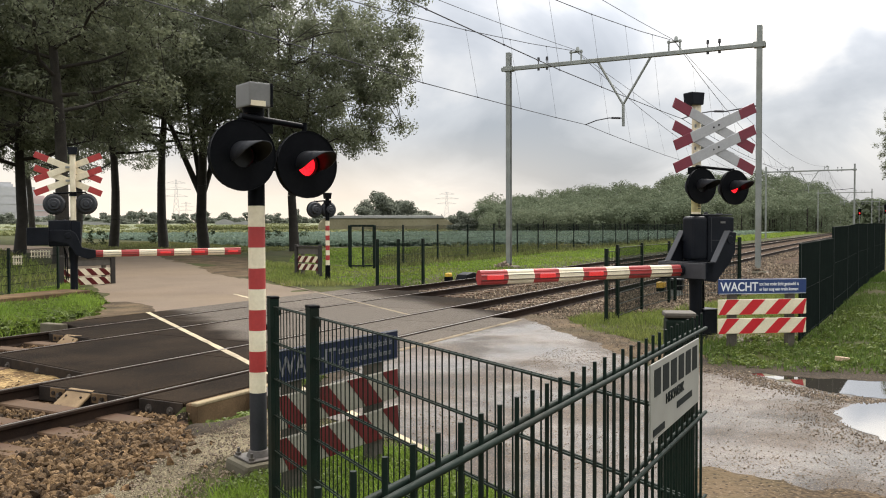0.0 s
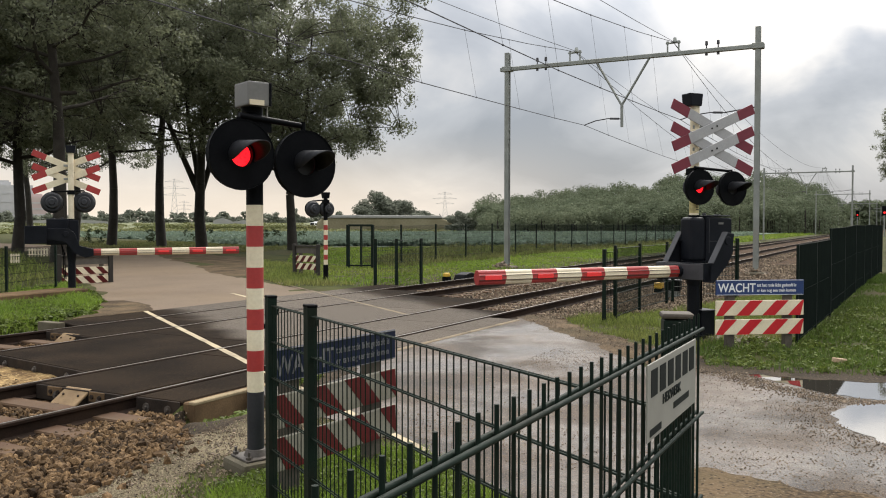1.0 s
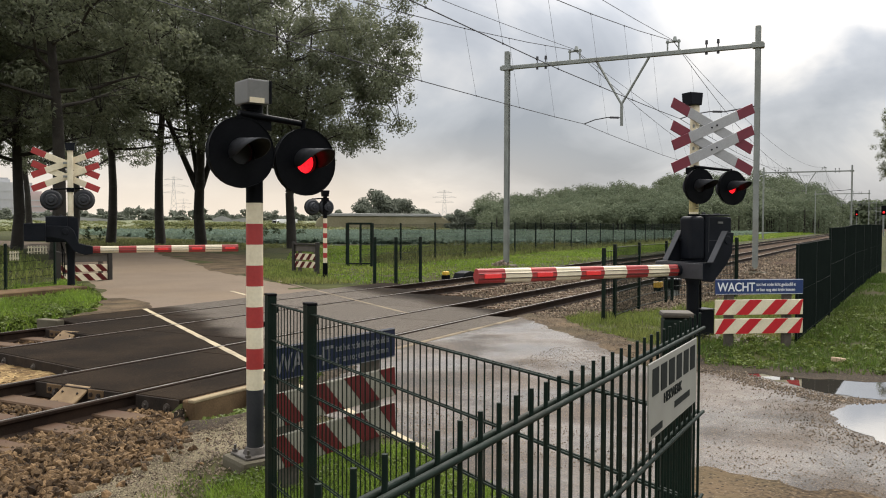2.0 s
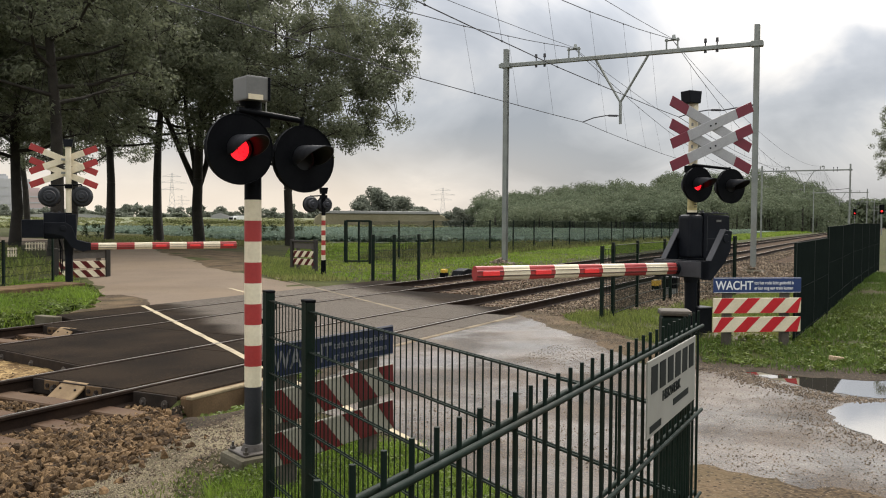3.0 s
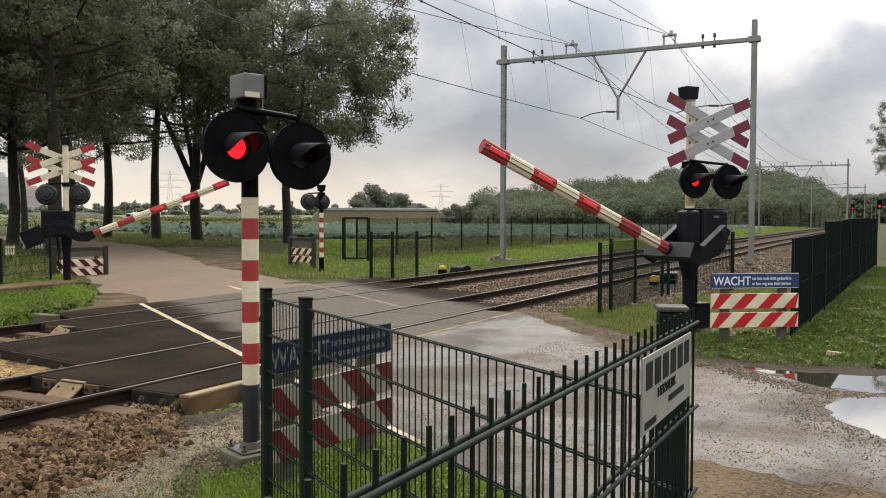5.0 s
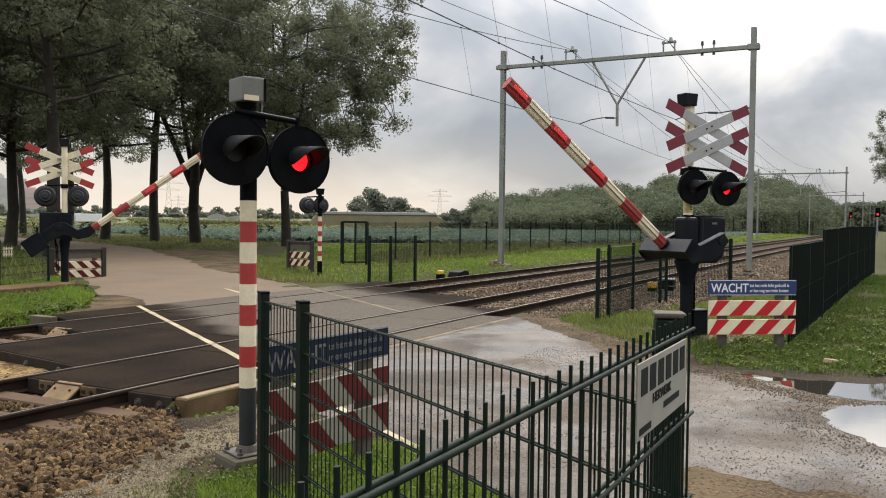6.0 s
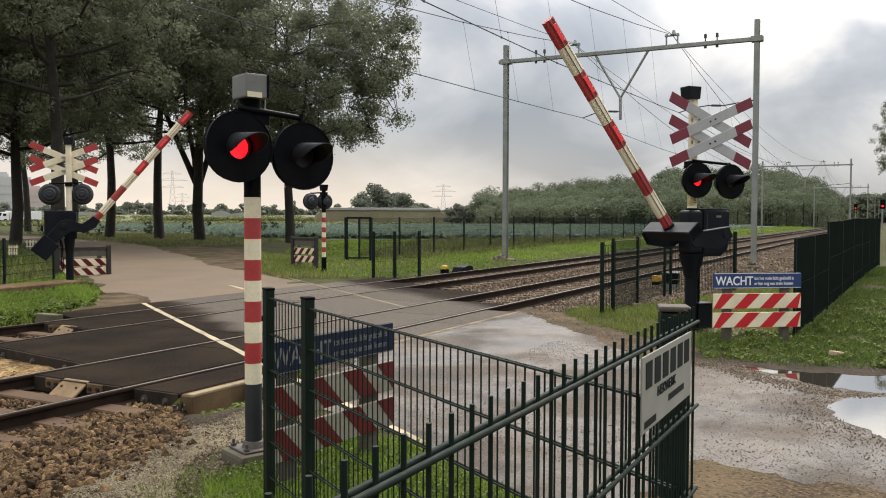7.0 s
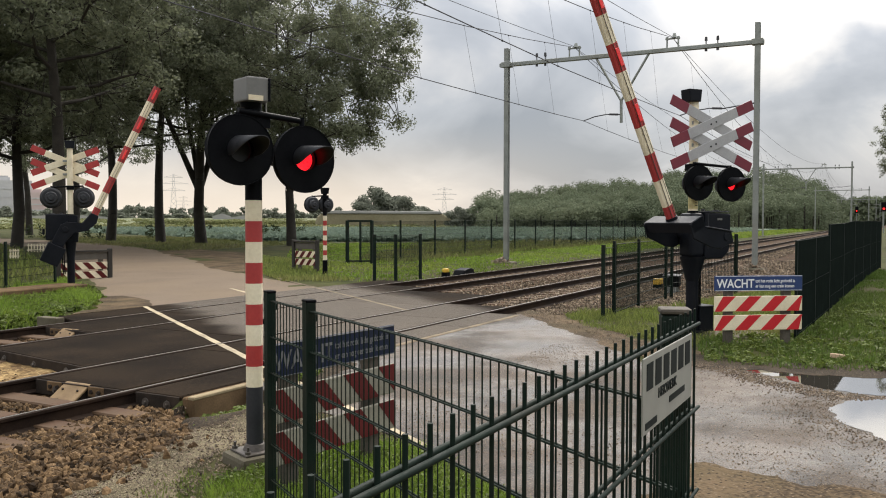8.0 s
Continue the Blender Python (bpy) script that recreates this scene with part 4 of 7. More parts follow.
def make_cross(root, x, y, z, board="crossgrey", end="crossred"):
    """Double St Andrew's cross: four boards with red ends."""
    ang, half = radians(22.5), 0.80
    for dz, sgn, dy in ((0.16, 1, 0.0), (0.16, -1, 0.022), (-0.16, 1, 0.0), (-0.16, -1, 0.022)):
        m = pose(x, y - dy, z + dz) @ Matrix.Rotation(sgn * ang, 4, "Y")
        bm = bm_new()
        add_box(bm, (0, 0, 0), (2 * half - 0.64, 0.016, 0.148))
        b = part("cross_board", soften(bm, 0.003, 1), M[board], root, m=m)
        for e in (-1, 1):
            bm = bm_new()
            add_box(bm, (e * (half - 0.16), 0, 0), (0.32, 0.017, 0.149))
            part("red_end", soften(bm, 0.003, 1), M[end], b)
        for u in (-0.05, 0.05):
            bm = bm_new()
            add_cyl(bm, (u, -0.018, 0), (u, 0.0, 0), 0.012, 0.012, 8)
            part("rivet", bm, M["black"], b)
    for dz in (-0.16, 0.16):
        bm = bm_new()
        add_box(bm, (x / 2, y / 2 + 0.02, z + dz), (abs(x) + 0.12, 0.03, 0.05))
        part("clamp", soften(bm, 0.004, 1), M["steel"], root)


def make_pole(root, r, spans):
    for z0, z1, mat in spans:
        bm = bm_new()
        add_cyl(bm, (0, 0, z0), (0, 0, z1), r, r, 24)
        part("pole_band" if mat in ("red", "white") else "pole", bm, M[mat], root)


def make_head_frame(root, x0, x1, y, z):
    bm = bm_new()
    add_cyl(bm, (min(x0, -0.1), y + 0.03, z + 0.02), (x1 - 0.02, y + 0.03, z - 0.015), 0.022, 0.020, 12)
    add_cyl(bm, (0, 0, z), (0, y + 0.03, z), 0.03, 0.03, 12)
    add_box(bm, (0, 0, z - 0.03), (0.17, 0.17, 0.10))
    for x in (x0, x1):
        add_cyl(bm, (x, y + 0.03, z + 0.01), (x, y + 0.05, z - 0.28), 0.018, 0.018, 8)
    part("bracket", bm, M["black"], root)


def add_plate(bm, poly, y, thick):
    add_prism(bm, poly, pose(0, y, 0), thick)


def make_boom(arm, root, length, drop):
    """The banded boom: flattened ribbed tubes, with red lamps on the outer red bands."""
    n = 9
    step = (length - root) / 8.5
    r0, r1 = 0.080, 0.092
    for i in range(n):
        a = root + (0 if i == 0 else (i - 0.5) * step)
        b = min(root + (i + 0.5) * step, length)
        ra, rb = r0 + (r1 - r0) * a / length, r0 + (r1 - r0) * b / length
        red = i % 2 == 0
        bm = bm_new()
        k = 24
        rings = []
        for x, r in ((a, ra), (b, rb)):
            rings.append([bm.verts.new((x, 0.72 * r * math.cos(2 * math.pi * j / k) * (0.76 if j in (2, 22, 10, 14) else 1.0 if j % 3 else 0.94), -drop + r * math.sin(2 * math.pi * j / k) * (1.0 if j % 3 else 0.94))) for j in range(k)])
        for j in range(k):
            bm.faces.new((rings[0][j], rings[0][(j + 1) % k], rings[1][(j + 1) % k], rings[1][j]))
        bm.faces.new(rings[0][::-1]); bm.faces.new(rings[1])
        band = part("boom_band", bm, M["red"] if red else M["white"], arm, "red boom band" if red else "off-white boom band")
        # narrow dark strips along both flanks, for the shade inside the boom's grooves
        for side in (-1, 1):
            bm = bm_new()
            for dz in (0.026, -0.030):
                add_box(bm, ((a + b) / 2, side * 0.72 * ra * 0.97, -drop + dz), (b - a - 0.01, 0.006, 0.007))
            dark_strip = new("dark_strip", finish("dark_strip", bm, M["dark_strip"]))
            dark_strip.parent = arm
        if red and i in (4, 6, 8):
            for side in (-1, 1):
                bm = bm_new()
                add_box(bm, ((a + b) / 2, side * (0.72 * ra + 0.006), -drop), (0.62 * (b - a), 0.012, 0.055))
                lamp = new("boom_lamp", finish("boom_lamp", soften(bm, 0.004, 1), M["boomlamp"]))
                lamp.parent = arm


def make_arm_yoke(root, phi, length, drop, boom_root):
    """A U-shaped yoke: a box beam carries the boom, and two flanged side plates rise to the pivot."""
    bm = bm_new()
    half = 0.43
    side = [(-0.13, 0.10), (0.02, 0.12), (0.30, -drop + 0.115), (0.46, -drop + 0.115), (0.46, -drop - 0.13), (0.26, -drop - 0.15), (0.12, -0.44), (0.0, -0.33), (-0.10, -0.18)]
    for e in (-1, 1):
        add_plate(bm, side, e * half, 0.03)
        add_cyl(bm, (0, e * (half - 0.10), 0), (0, e * (half + 0.03), 0), 0.06, 0.06, 16)
    soften(bm, 0.006, 1)
    add_box(bm, (0.39, 0, -drop), (0.14, 2 * half + 0.03, 0.235))
    add_cyl(bm, (0.42, 0, -drop), (boom_root + 0.02, 0, -drop), 0.086, 0.084, 16)
    arm = part("barrier_arm", bm, M["housing"], root, "black yoke with two side plates that carries the boom")
    for e in (-1, 1):
        bm = bm_new()
        d = Vector((0.28, 0, -drop - 0.005))
        m = Matrix.Translation((0.16, e * (half - 0.01), 0.12 - (drop + 0.005) / 2)) @ d.to_track_quat("X", "Z").to_matrix().to_4x4()
        add_box(bm, (0, 0, 0.006), (d.length, 0.10, 0.014), m)
        part("flange", soften(bm, 0.003, 1), M["sheen"], arm, "grey flange along the plate's edge, sky sheen in its colour")
    bm = bm_new()
    add_box(bm, (0.468, 0, -drop), (0.012, 2 * half + 0.02, 0.215))
    part("face_plate", soften(bm, 0.004, 1), M["sheen"], arm, "grey face of the yoke's beam, sky sheen in its colour")
    make_boom(arm, boom_root, length, drop)
    ARMS.append((arm, phi))


def make_arm_lever(root, phi, length, drop, boom_root):
    """A bent lever: counterweight boxes behind the pivot, and a thick curved neck down to the boom."""
    bm = bm_new()
    for e in (-1, 1):
        add_plate(bm, [(-0.80, 0.10), (-0.30, 0.14), (0.06, 0.13), (0.18, 0.04), (0.30, -drop + 0.16), (0.52, -drop + 0.10), (0.60, -drop + 0.09), (0.60, -drop - 0.09), (0.42, -drop - 0.12), (0.18, -drop - 0.02), (0.0, -0.20), (-0.25, -0.14), (-0.80, -0.12)], e * 0.24, 0.05)
        add_cyl(bm, (0, e * 0.18, 0), (0, e * 0.29, 0), 0.07, 0.07, 16)
    soften(bm, 0.012, 2)
    add_cyl(bm, (0.38, 0, -drop), (boom_root + 0.02, 0, -drop), 0.105, 0.088, 16)
    add_box(bm, (0.44, 0, -drop), (0.26, 0.50, 0.16))
    arm = part("barrier_arm", bm, M["housing"], root, "black bent barrier arm with counterweights")
    for e in (-1, 1):
        bm = bm_new()
        add_box(bm, (-0.64, e * 0.31, -0.01), (0.46, 0.16, 0.42))
        part("counterweight", soften(bm, 0.02, 2), M["housing"], arm)
    make_boom(arm, boom_root, length, drop)
    ARMS.append((arm, phi))


def make_signal_near():
    root = thing("crossing_light", "red and white striped crossing light with twin round lamps", "crossing light", pose(4.48, 3.83, 0.0, 0, 0, 337))
    bm = bm_new()
    add_box(bm, (0, 0, -0.06), (0.34, 0.34, 0.24))
    part("base_block", soften(bm, 0.03, 2), M["concrete"], root, "chipped concrete base block")
    bm = bm_new()
    add_box(bm, (0, 0, 0.068), (0.25, 0.25, 0.016))
    add_cyl(bm, (0, 0, 0.07), (0, 0, 0.12), 0.085, 0.062, 20)
    part("foot_plate", soften(bm, 0.004, 1), M["boltsteel"], root, "galvanised foot plate")
    for i in (-1, 1):
        for j in (-1, 1):
            bm = bm_new()
            add_cyl(bm, (i * 0.10, j * 0.10, 0.06), (i * 0.10, j * 0.10, 0.125), 0.010, 0.010, 8)
            add_cyl(bm, (i * 0.10, j * 0.10, 0.074), (i * 0.10, j * 0.10, 0.094), 0.021, 0.021, 6)
            part("anchor_bolt", bm, M["boltsteel"], root)
    b = 0.141
    make_pole(root, 0.057, [(0.05, 0.51, "hood")] + [(0.51 + b * i, 0.51 + b * (i + 1), "white" if i % 2 == 0 else "red") for i in range(9)] + [(1.779, 2.44, "black")])
    make_head_frame(root, -0.154, 0.324, -0.12, 2.345)
    make_lamp(root, -0.154, -0.12, 2.105, 0.234, "first")
    make_lamp(root, 0.324, -0.12, 2.065, 0.232, "second")
    bm = bm_new()
    add_box(bm, (-0.02, -0.02, 2.515), (0.17, 0.21, 0.16))
    box = part("top_box", soften(bm, 0.012, 2), M["greybox"], root, "light grey control box")
    bm = bm_new()
    add_box(bm, (-0.043, -0.128, 2.455), (0.105, 0.006, 0.035))
    part("box_label", bm, M["white"], box)
    bm = bm_new()
    add_box(bm, (0.055, -0.128, 2.515), (0.018, 0.008, 0.155))
    part("box_seam", soften(bm, 0.002, 1), M["black"], box, "dark rubber seam of the lid")
    bm = bm_new()
    add_cyl(bm, (0.065, -0.06, 2.36), (0.065, -0.06, 2.44), 0.006, 0.006, 8)
    part("conduit", bm, M["plate"], root, "thin pale conduit below the box")
    bm = bm_new()
    add_cyl(bm, (0.08, -0.02, 2.43), (0.08, -0.05, 2.33), 0.008, 0.008, 8)
    add_cyl(bm, (-0.02, 0.0, 2.40), (-0.02, 0.0, 2.44), 0.065, 0.075, 20)
    part("box_collar", bm, M["black"], root)
    for z in (0.66, 0.95):
        bm = bm_new()
        add_box(bm, (0.062, 0.0, z), (0.02, 0.03, 0.035))
        part("clip", bm, M["black"], root)


def make_signal_boom(x, y, rz, lamps, rl, cross, phi_world, length, drop, boom_root, near):
    root = thing("barrier_signal", "black barrier post with red-white boom and double cross", "level crossing barrier", pose(x, y, 0, 0, 0, rz), "crossing barriers")
    bm = bm_new()
    add_box(bm, (0, 0, -0.06), (0.5, 0.5, 0.12))
    part("base_block", soften(bm, 0.02, 2), M["concrete"], root)
    make_pole(root, 0.088, [(0.0, 1.12, "housing")])
    bm = bm_new()
    add_cyl(bm, (0, 0, 0.78), (0, 0, 1.14), 0.092, 0.185 if near else 0.13, 20)
    part("neck", bm, M["housing"], root, "dark neck widening below the drive")
    make_pole(root, 0.085, [(1.12, 1.80, "black")])
    make_pole(root, 0.066, [(1.80, 3.38, "white")])
    bm = bm_new()
    add_cyl(bm, (0, 0, 0.0), (0, 0, 0.06), 0.16, 0.16, 20)
    for i in range(6):
        a = math.pi * i / 3
        add_cyl(bm, (0.13 * math.cos(a), 0.13 * math.sin(a), 0.05), (0.13 * math.cos(a), 0.13 * math.sin(a), 0.09), 0.014, 0.014, 6)
    part("foot_flange", bm, M["housing"], root)
    if near:
        bm = bm_new()
        add_box(bm, (0.19, 0.03, 0.22), (0.25, 0.28, 0.36))
        add_box(bm, (0.19, 0.03, 0.41), (0.28, 0.31, 0.025))
        part("foot_box", soften(bm, 0.012, 1), M["housing"], root)
    for dx in (0.0, 0.035):
        bm = bm_new()
        add_path(bm, [(0.13 + dx, 0.02, 0.36), (0.15 + dx, 0.04, 0.7), (0.15 + dx, 0.05, 0.95), (0.22, 0.06, 1.2)], [0.013] * 4, 8)
        part("cable", bm, M["black"], root)
    # the drive: a rounded column round the post and a larger case beside it
    bm = bm_new()
    add_box(bm, (-0.03, -0.01, 1.45), (0.27, 0.27, 0.64))
    part("post_housing", soften(bm, 0.07 if near else 0.02, 4), M["housing"], root)
    bm = bm_new()
    if near:
        add_prism(bm, [(-0.21, 0.32), (0.27, 0.30), (0.27, -0.10), (0.24, -0.26), (0.12, -0.36), (-0.21, -0.36)], pose(0.31, 0.02, 1.46), 0.34)
    else:
        add_prism(bm, [(-0.24, 0.30), (0.24, 0.30), (0.24, -0.32), (-0.24, -0.32)], pose(0.30, 0.02, 1.50), 0.34)
    drive = part("drive_housing", soften(bm, 0.03, 3), M["housing"], root, "black barrier drive housing")
    bm = bm_new()
    add_box(bm, (0.36, -0.155, 1.68), (0.09, 0.012, 0.03))
    part("badge", bm, M["greybox"], drive)
    bm = bm_new()
    add_box(bm, (0.33, -0.152, 1.42), (0.36, 0.008, 0.012))
    add_box(bm, (0.15, -0.152, 1.50), (0.012, 0.008, 0.50))
    part("door_seam", bm, M["hood"], drive)
    bm = bm_new()
    add_box(bm, (0.33, 0.02, 1.79), (0.46, 0.32, 0.02))
    add_cyl(bm, (0.20, 0.02, 1.79), (0.20, 0.02, 1.83), 0.03, 0.03, 10)
    add_cyl(bm, (0.40, -0.03, 1.79), (0.40, -0.03, 1.815), 0.05, 0.05, 10)
    part("drive_lid", soften(bm, 0.006, 1), M["hood"], drive)
    bm = bm_new()
    add_box(bm, (0.59, 0.02, 1.38), (0.05, 0.10, 0.14))
    part("lock_box", soften(bm, 0.012, 1), M["housing"], drive)
    bm = bm_new()
    add_prism(bm, [(-0.095, -0.09), (0.095, -0.09), (0.115, 0.09), (-0.115, 0.09)], pose(-0.05 if near else 0.0, 0, 3.46), 0.2)
    part("top_box", soften(bm, 0.012, 2), M["housing"], root)
    make_head_frame(root, lamps[0], lamps[1], -0.15, 2.46)
    make_lamp(root, lamps[0], -0.15, 2.2, rl, near and "first")
    make_lamp(root, lamps[1], -0.15, 2.19, rl, near and "second")
    if near:
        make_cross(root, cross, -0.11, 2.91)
        bm = bm_new()
        add_cyl(bm, (0, 0, 1.83), (0, 0, 2.03), 0.0675, 0.0675, 24)
        band = part("sticker_band", bm, M["sticker"], root, "pale yellow sticker with small dark print")
        bm = bm_new()
        for i in range(4):
            add_box(bm, (0.0, -0.0685, 1.88 + 0.035 * i), (0.05 - 0.008 * (i % 2), 0.002, 0.012))
        part("print_bar", bm, M["dark_strip"], band)
        make_arm_yoke(root, radians(phi_world - rz), length, drop, boom_root)
    else:
        make_cross(root, cross, -0.11, 2.91, "white", "red")
        make_arm_lever(root, radians(phi_world - rz), length, drop, boom_root)
    return root


def make_signal_far():
    root = thing("crossing_light", "thin striped crossing light seen from behind", "crossing light", pose(20.33, 14.72, 0.0, 0, 0, 150))
    bm = bm_new()
    add_box(bm, (0, 0, -0.06), (0.36, 0.36, 0.14))
    part("base_block", soften(bm, 0.03, 2), M["concrete"], root)
    b = 0.145
    make_pole(root, 0.075, [(0.0, 0.50, "black")])
    make_pole(root, 0.060, [(0.50 + b * i, 0.50 + b * (i + 1), "white" if i % 2 == 0 else "red") for i in range(9)] + [(1.80, 2.44, "black")])
    make_head_frame(root, -0.08, 0.36, -0.12, 2.38)
    make_lamp(root, -0.08, -0.12, 2.13, 0.24)
    make_lamp(root, 0.36, -0.12, 2.13, 0.24)
    bm = bm_new()
    add_prism(bm, [(-0.08, -0.09), (0.08, -0.09), (0.11, 0.09), (-0.11, 0.09)], pose(0, 0, 2.53), 0.18)
    part("top_box", soften(bm, 0.012, 2), M["black"], root)


make_signal_near()
make_signal_boom(12.6, 2.57, 322, (-0.03, 0.58), 0.255, 0.24, 148.5, 3.82, 0.425, 0.49, True)
make_signal_boom(13.76, 17.42, 140, (-0.29, 0.42), 0.255, 0.10, -37.4, 4.056, 0.44, 0.567, False)
make_signal_far()

# ---------------------------------------------------------------- warning boards


def make_board(lx, ly, rx, ry, z=0.0, lean=1, words=True, category_label="white-red striped board under a blue warning plate on short posts", dz=0.0, in_shade=False):
    d = Vector((rx - lx, ry - ly, 0))
    w = d.length
    rz = math.degrees(math.atan2(d.y, d.x))
    root = thing("warning_board", category_label, "warning board", pose((lx + rx) / 2, (ly + ry) / 2, z, 0, 0, rz), "warning boards")
    for x in (-0.32 * w, 0.34 * w):
        bm = bm_new()
        add_box(bm, (x, 0.05, 0.32), (0.11, 0.09, 0.90))
        part("post", soften(bm, 0.008, 1), M["wood"], root)
    if not words:
        for x in (-0.5 * w, 0.5 * w):
            bm = bm_new()
            add_box(bm, (x, -0.03, 0.52), (0.13, 0.10, 1.00))
            part("end_post", soften(bm, 0.02, 2), M["darkwood"], root)
        bm = bm_new()
        add_box(bm, (0, -0.035, 0.955), (w, 0.09, 0.06))
        part("top_rail", soften(bm, 0.015, 2), M["darkwood"], root, "dark weathered top rail")
    bm = bm_new()
    add_box(bm, (0, -0.012, 0.815 + dz), (w, 0.02, 0.205))
    plate = part("plate", soften(bm, 0.006, 1), (M["dullblue"] if in_shade else M["blue"]) if words else M["plank"], root, "blue plate with white words" if words else "bare grey plank")
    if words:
        ink = M["dullletter"] if in_shade else M["letter"]
        for z0 in (-1, 1):
            bm = bm_new()
            add_box(bm, (0, -0.0235, 0.815 + dz + z0 * 0.096), (w - 0.02, 0.003, 0.005))
            part("border_line", bm, ink, plate)
        text_mesh("lettering", "WACHT", 0.165, ink, plate, pose(-w / 2 + 0.03, -0.0235, 0.807), 0.86)
        text_mesh("lettering", "tot het rode licht gedoofd is", 0.062, ink, plate, pose(-w / 2 + 0.58, -0.0235, 0.845), 0.80)
        text_mesh("lettering", "er kan nog een trein komen", 0.062, ink, plate, pose(-w / 2 + 0.58, -0.0235, 0.775), 0.80)
    for zc in (0.54, 0.285):
        bm = bm_new()
        add_box(bm, (0, -0.012, zc), (w, 0.025, 0.205))
        bar = part("striped_bar", soften(bm, 0.006, 1), M["dullwhite"] if in_shade and words else M["white"], root)
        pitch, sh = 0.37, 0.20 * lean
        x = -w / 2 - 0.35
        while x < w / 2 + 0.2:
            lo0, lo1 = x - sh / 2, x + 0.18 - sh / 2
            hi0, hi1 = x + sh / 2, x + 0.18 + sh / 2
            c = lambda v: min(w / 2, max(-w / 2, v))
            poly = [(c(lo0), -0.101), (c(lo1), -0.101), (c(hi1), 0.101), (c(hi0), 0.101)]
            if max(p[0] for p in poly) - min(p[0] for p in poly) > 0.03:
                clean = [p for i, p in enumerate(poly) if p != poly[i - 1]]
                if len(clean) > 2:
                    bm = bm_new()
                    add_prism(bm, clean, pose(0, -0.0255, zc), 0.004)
                    part("red_stripe", bm, M["dullred"] if in_shade else M["signred"], bar)
            x += pitch
    return root


make_board(11.71, 2.10, 12.45, 1.08, 0.0, 1)
# the board behind the fence: shade is put into its film and lettering
make_board(3.90, 3.235, 5.12, 3.12, -0.01, -1, True, "red-striped board under a blue warning plate behind the fence, its shade in the colours", 0.0, True)
make_board(15.6, 20.3, 17.0, 19.9, -0.17, -1, False, "weathered board with red stripes and a bare plank on top", 0.0, True)
make_board(22.6, 17.6, 22.2, 16.35, 0.02, 1, False, "weathered board with red stripes and a bare plank on top", 0.0, True)

# ---------------------------------------------------------------- fences
WIRE = {}


def wire_object(name, a, b, r, mat, parent, n=6):
    """A straight wire; wires of one length and thickness share their mesh."""
    a, b = Vector(a), Vector(b)
    key = (round((b - a).length, 4), r, n, mat)
    if key not in WIRE:
        bm = bm_new()
        add_cyl(bm, (0, 0, 0), (0, 0, key[0]), r, r, n)
        WIRE[key] = finish("wire", bm, M[mat])
    ob = new(name, WIRE[key])
    ob.parent = parent
    ob.matrix_basis = Matrix.Translation(a) @ (b - a).to_track_quat("Z", "Y").to_matrix().to_4x4()
    return ob


def add_wires(bm, length, z0, z1, step=0.05, r=0.003, rows=0.2, n=4, twin=0.007):
    """A double-wire panel along local x."""
    k = int(length / step)
    for i in range(k + 1):
        add_cyl(bm, (i * step, 0, z0), (i * step, 0, z1), r, r, n, False)
    z = z1 - 0.004
    while z > z0:
        for s in (-1, 1):
            add_cyl(bm, (0, s * twin, z), (length, s * twin, z), min(r * 1.3, 0.0065), min(r * 1.3, 0.0065), n, False)
        z -= rows


def make_fence_front():
    """The low mesh fence right before the camera, with upward wire ends and a maker's plate."""
    f = thing("mesh_fence", "dark green double-wire fence with upward wire ends", "fence", pose(0, 0.40, 0), "mesh fences")
    for i in range(46):
        x = -0.208 + 0.05 * i
        wire_object("upright_wire", (x, 0, 0.04), (x, 0, 1.432), 0.0031, "green", f, 8)
    for k in range(7):
        z = 1.396 - 0.2 * k
        for s in (-1, 1):
            wire_object("cross_wire", (-0.25, s * 0.0072, z), (2.06, s * 0.0072, z), 0.0042, "green", f, 8)
    bm = bm_new()
    add_box(bm, (2.045, 0.03, 0.68), (0.012, 0.03, 1.40))
    part("edge_strip", soften(bm, 0.002, 1), M["green"], f)
    plate = tagged(new("name_plate"), "small grey maker's plate with dark bars, wired to the fence", "sign")
    plate.matrix_basis = pose(1.512, 0.385, 1.388)
    bm = bm_new()
    add_box(bm, (0.210, 0, -0.0715), (0.420, 0.003, 0.143))
    p = part("plate", soften(bm, 0.001, 1), M["plate"], plate)
    # the maker's name as plain bars, one a letter; contact line and town as bars
    for i in range(6):
        bm = bm_new()
        add_box(bm, (0.048 + 0.065 * i, -0.0022, -0.038), (0.046, 0.001, 0.050))
        part("dark_bar", bm, M["darkletter"], p)
    text_mesh("lettering", "HEKWERK", 0.027, M["darkletter"], p, pose(0.112, -0.0022, -0.082), 1.22)
    for x, z, w in ((0.275, -0.110, 0.14), (0.060, -0.128, 0.085)):
        bm = bm_new()
        add_box(bm, (x, -0.0022, z), (w, 0.001, 0.013))
        part("dark_bar", bm, M["darkletter"], p)


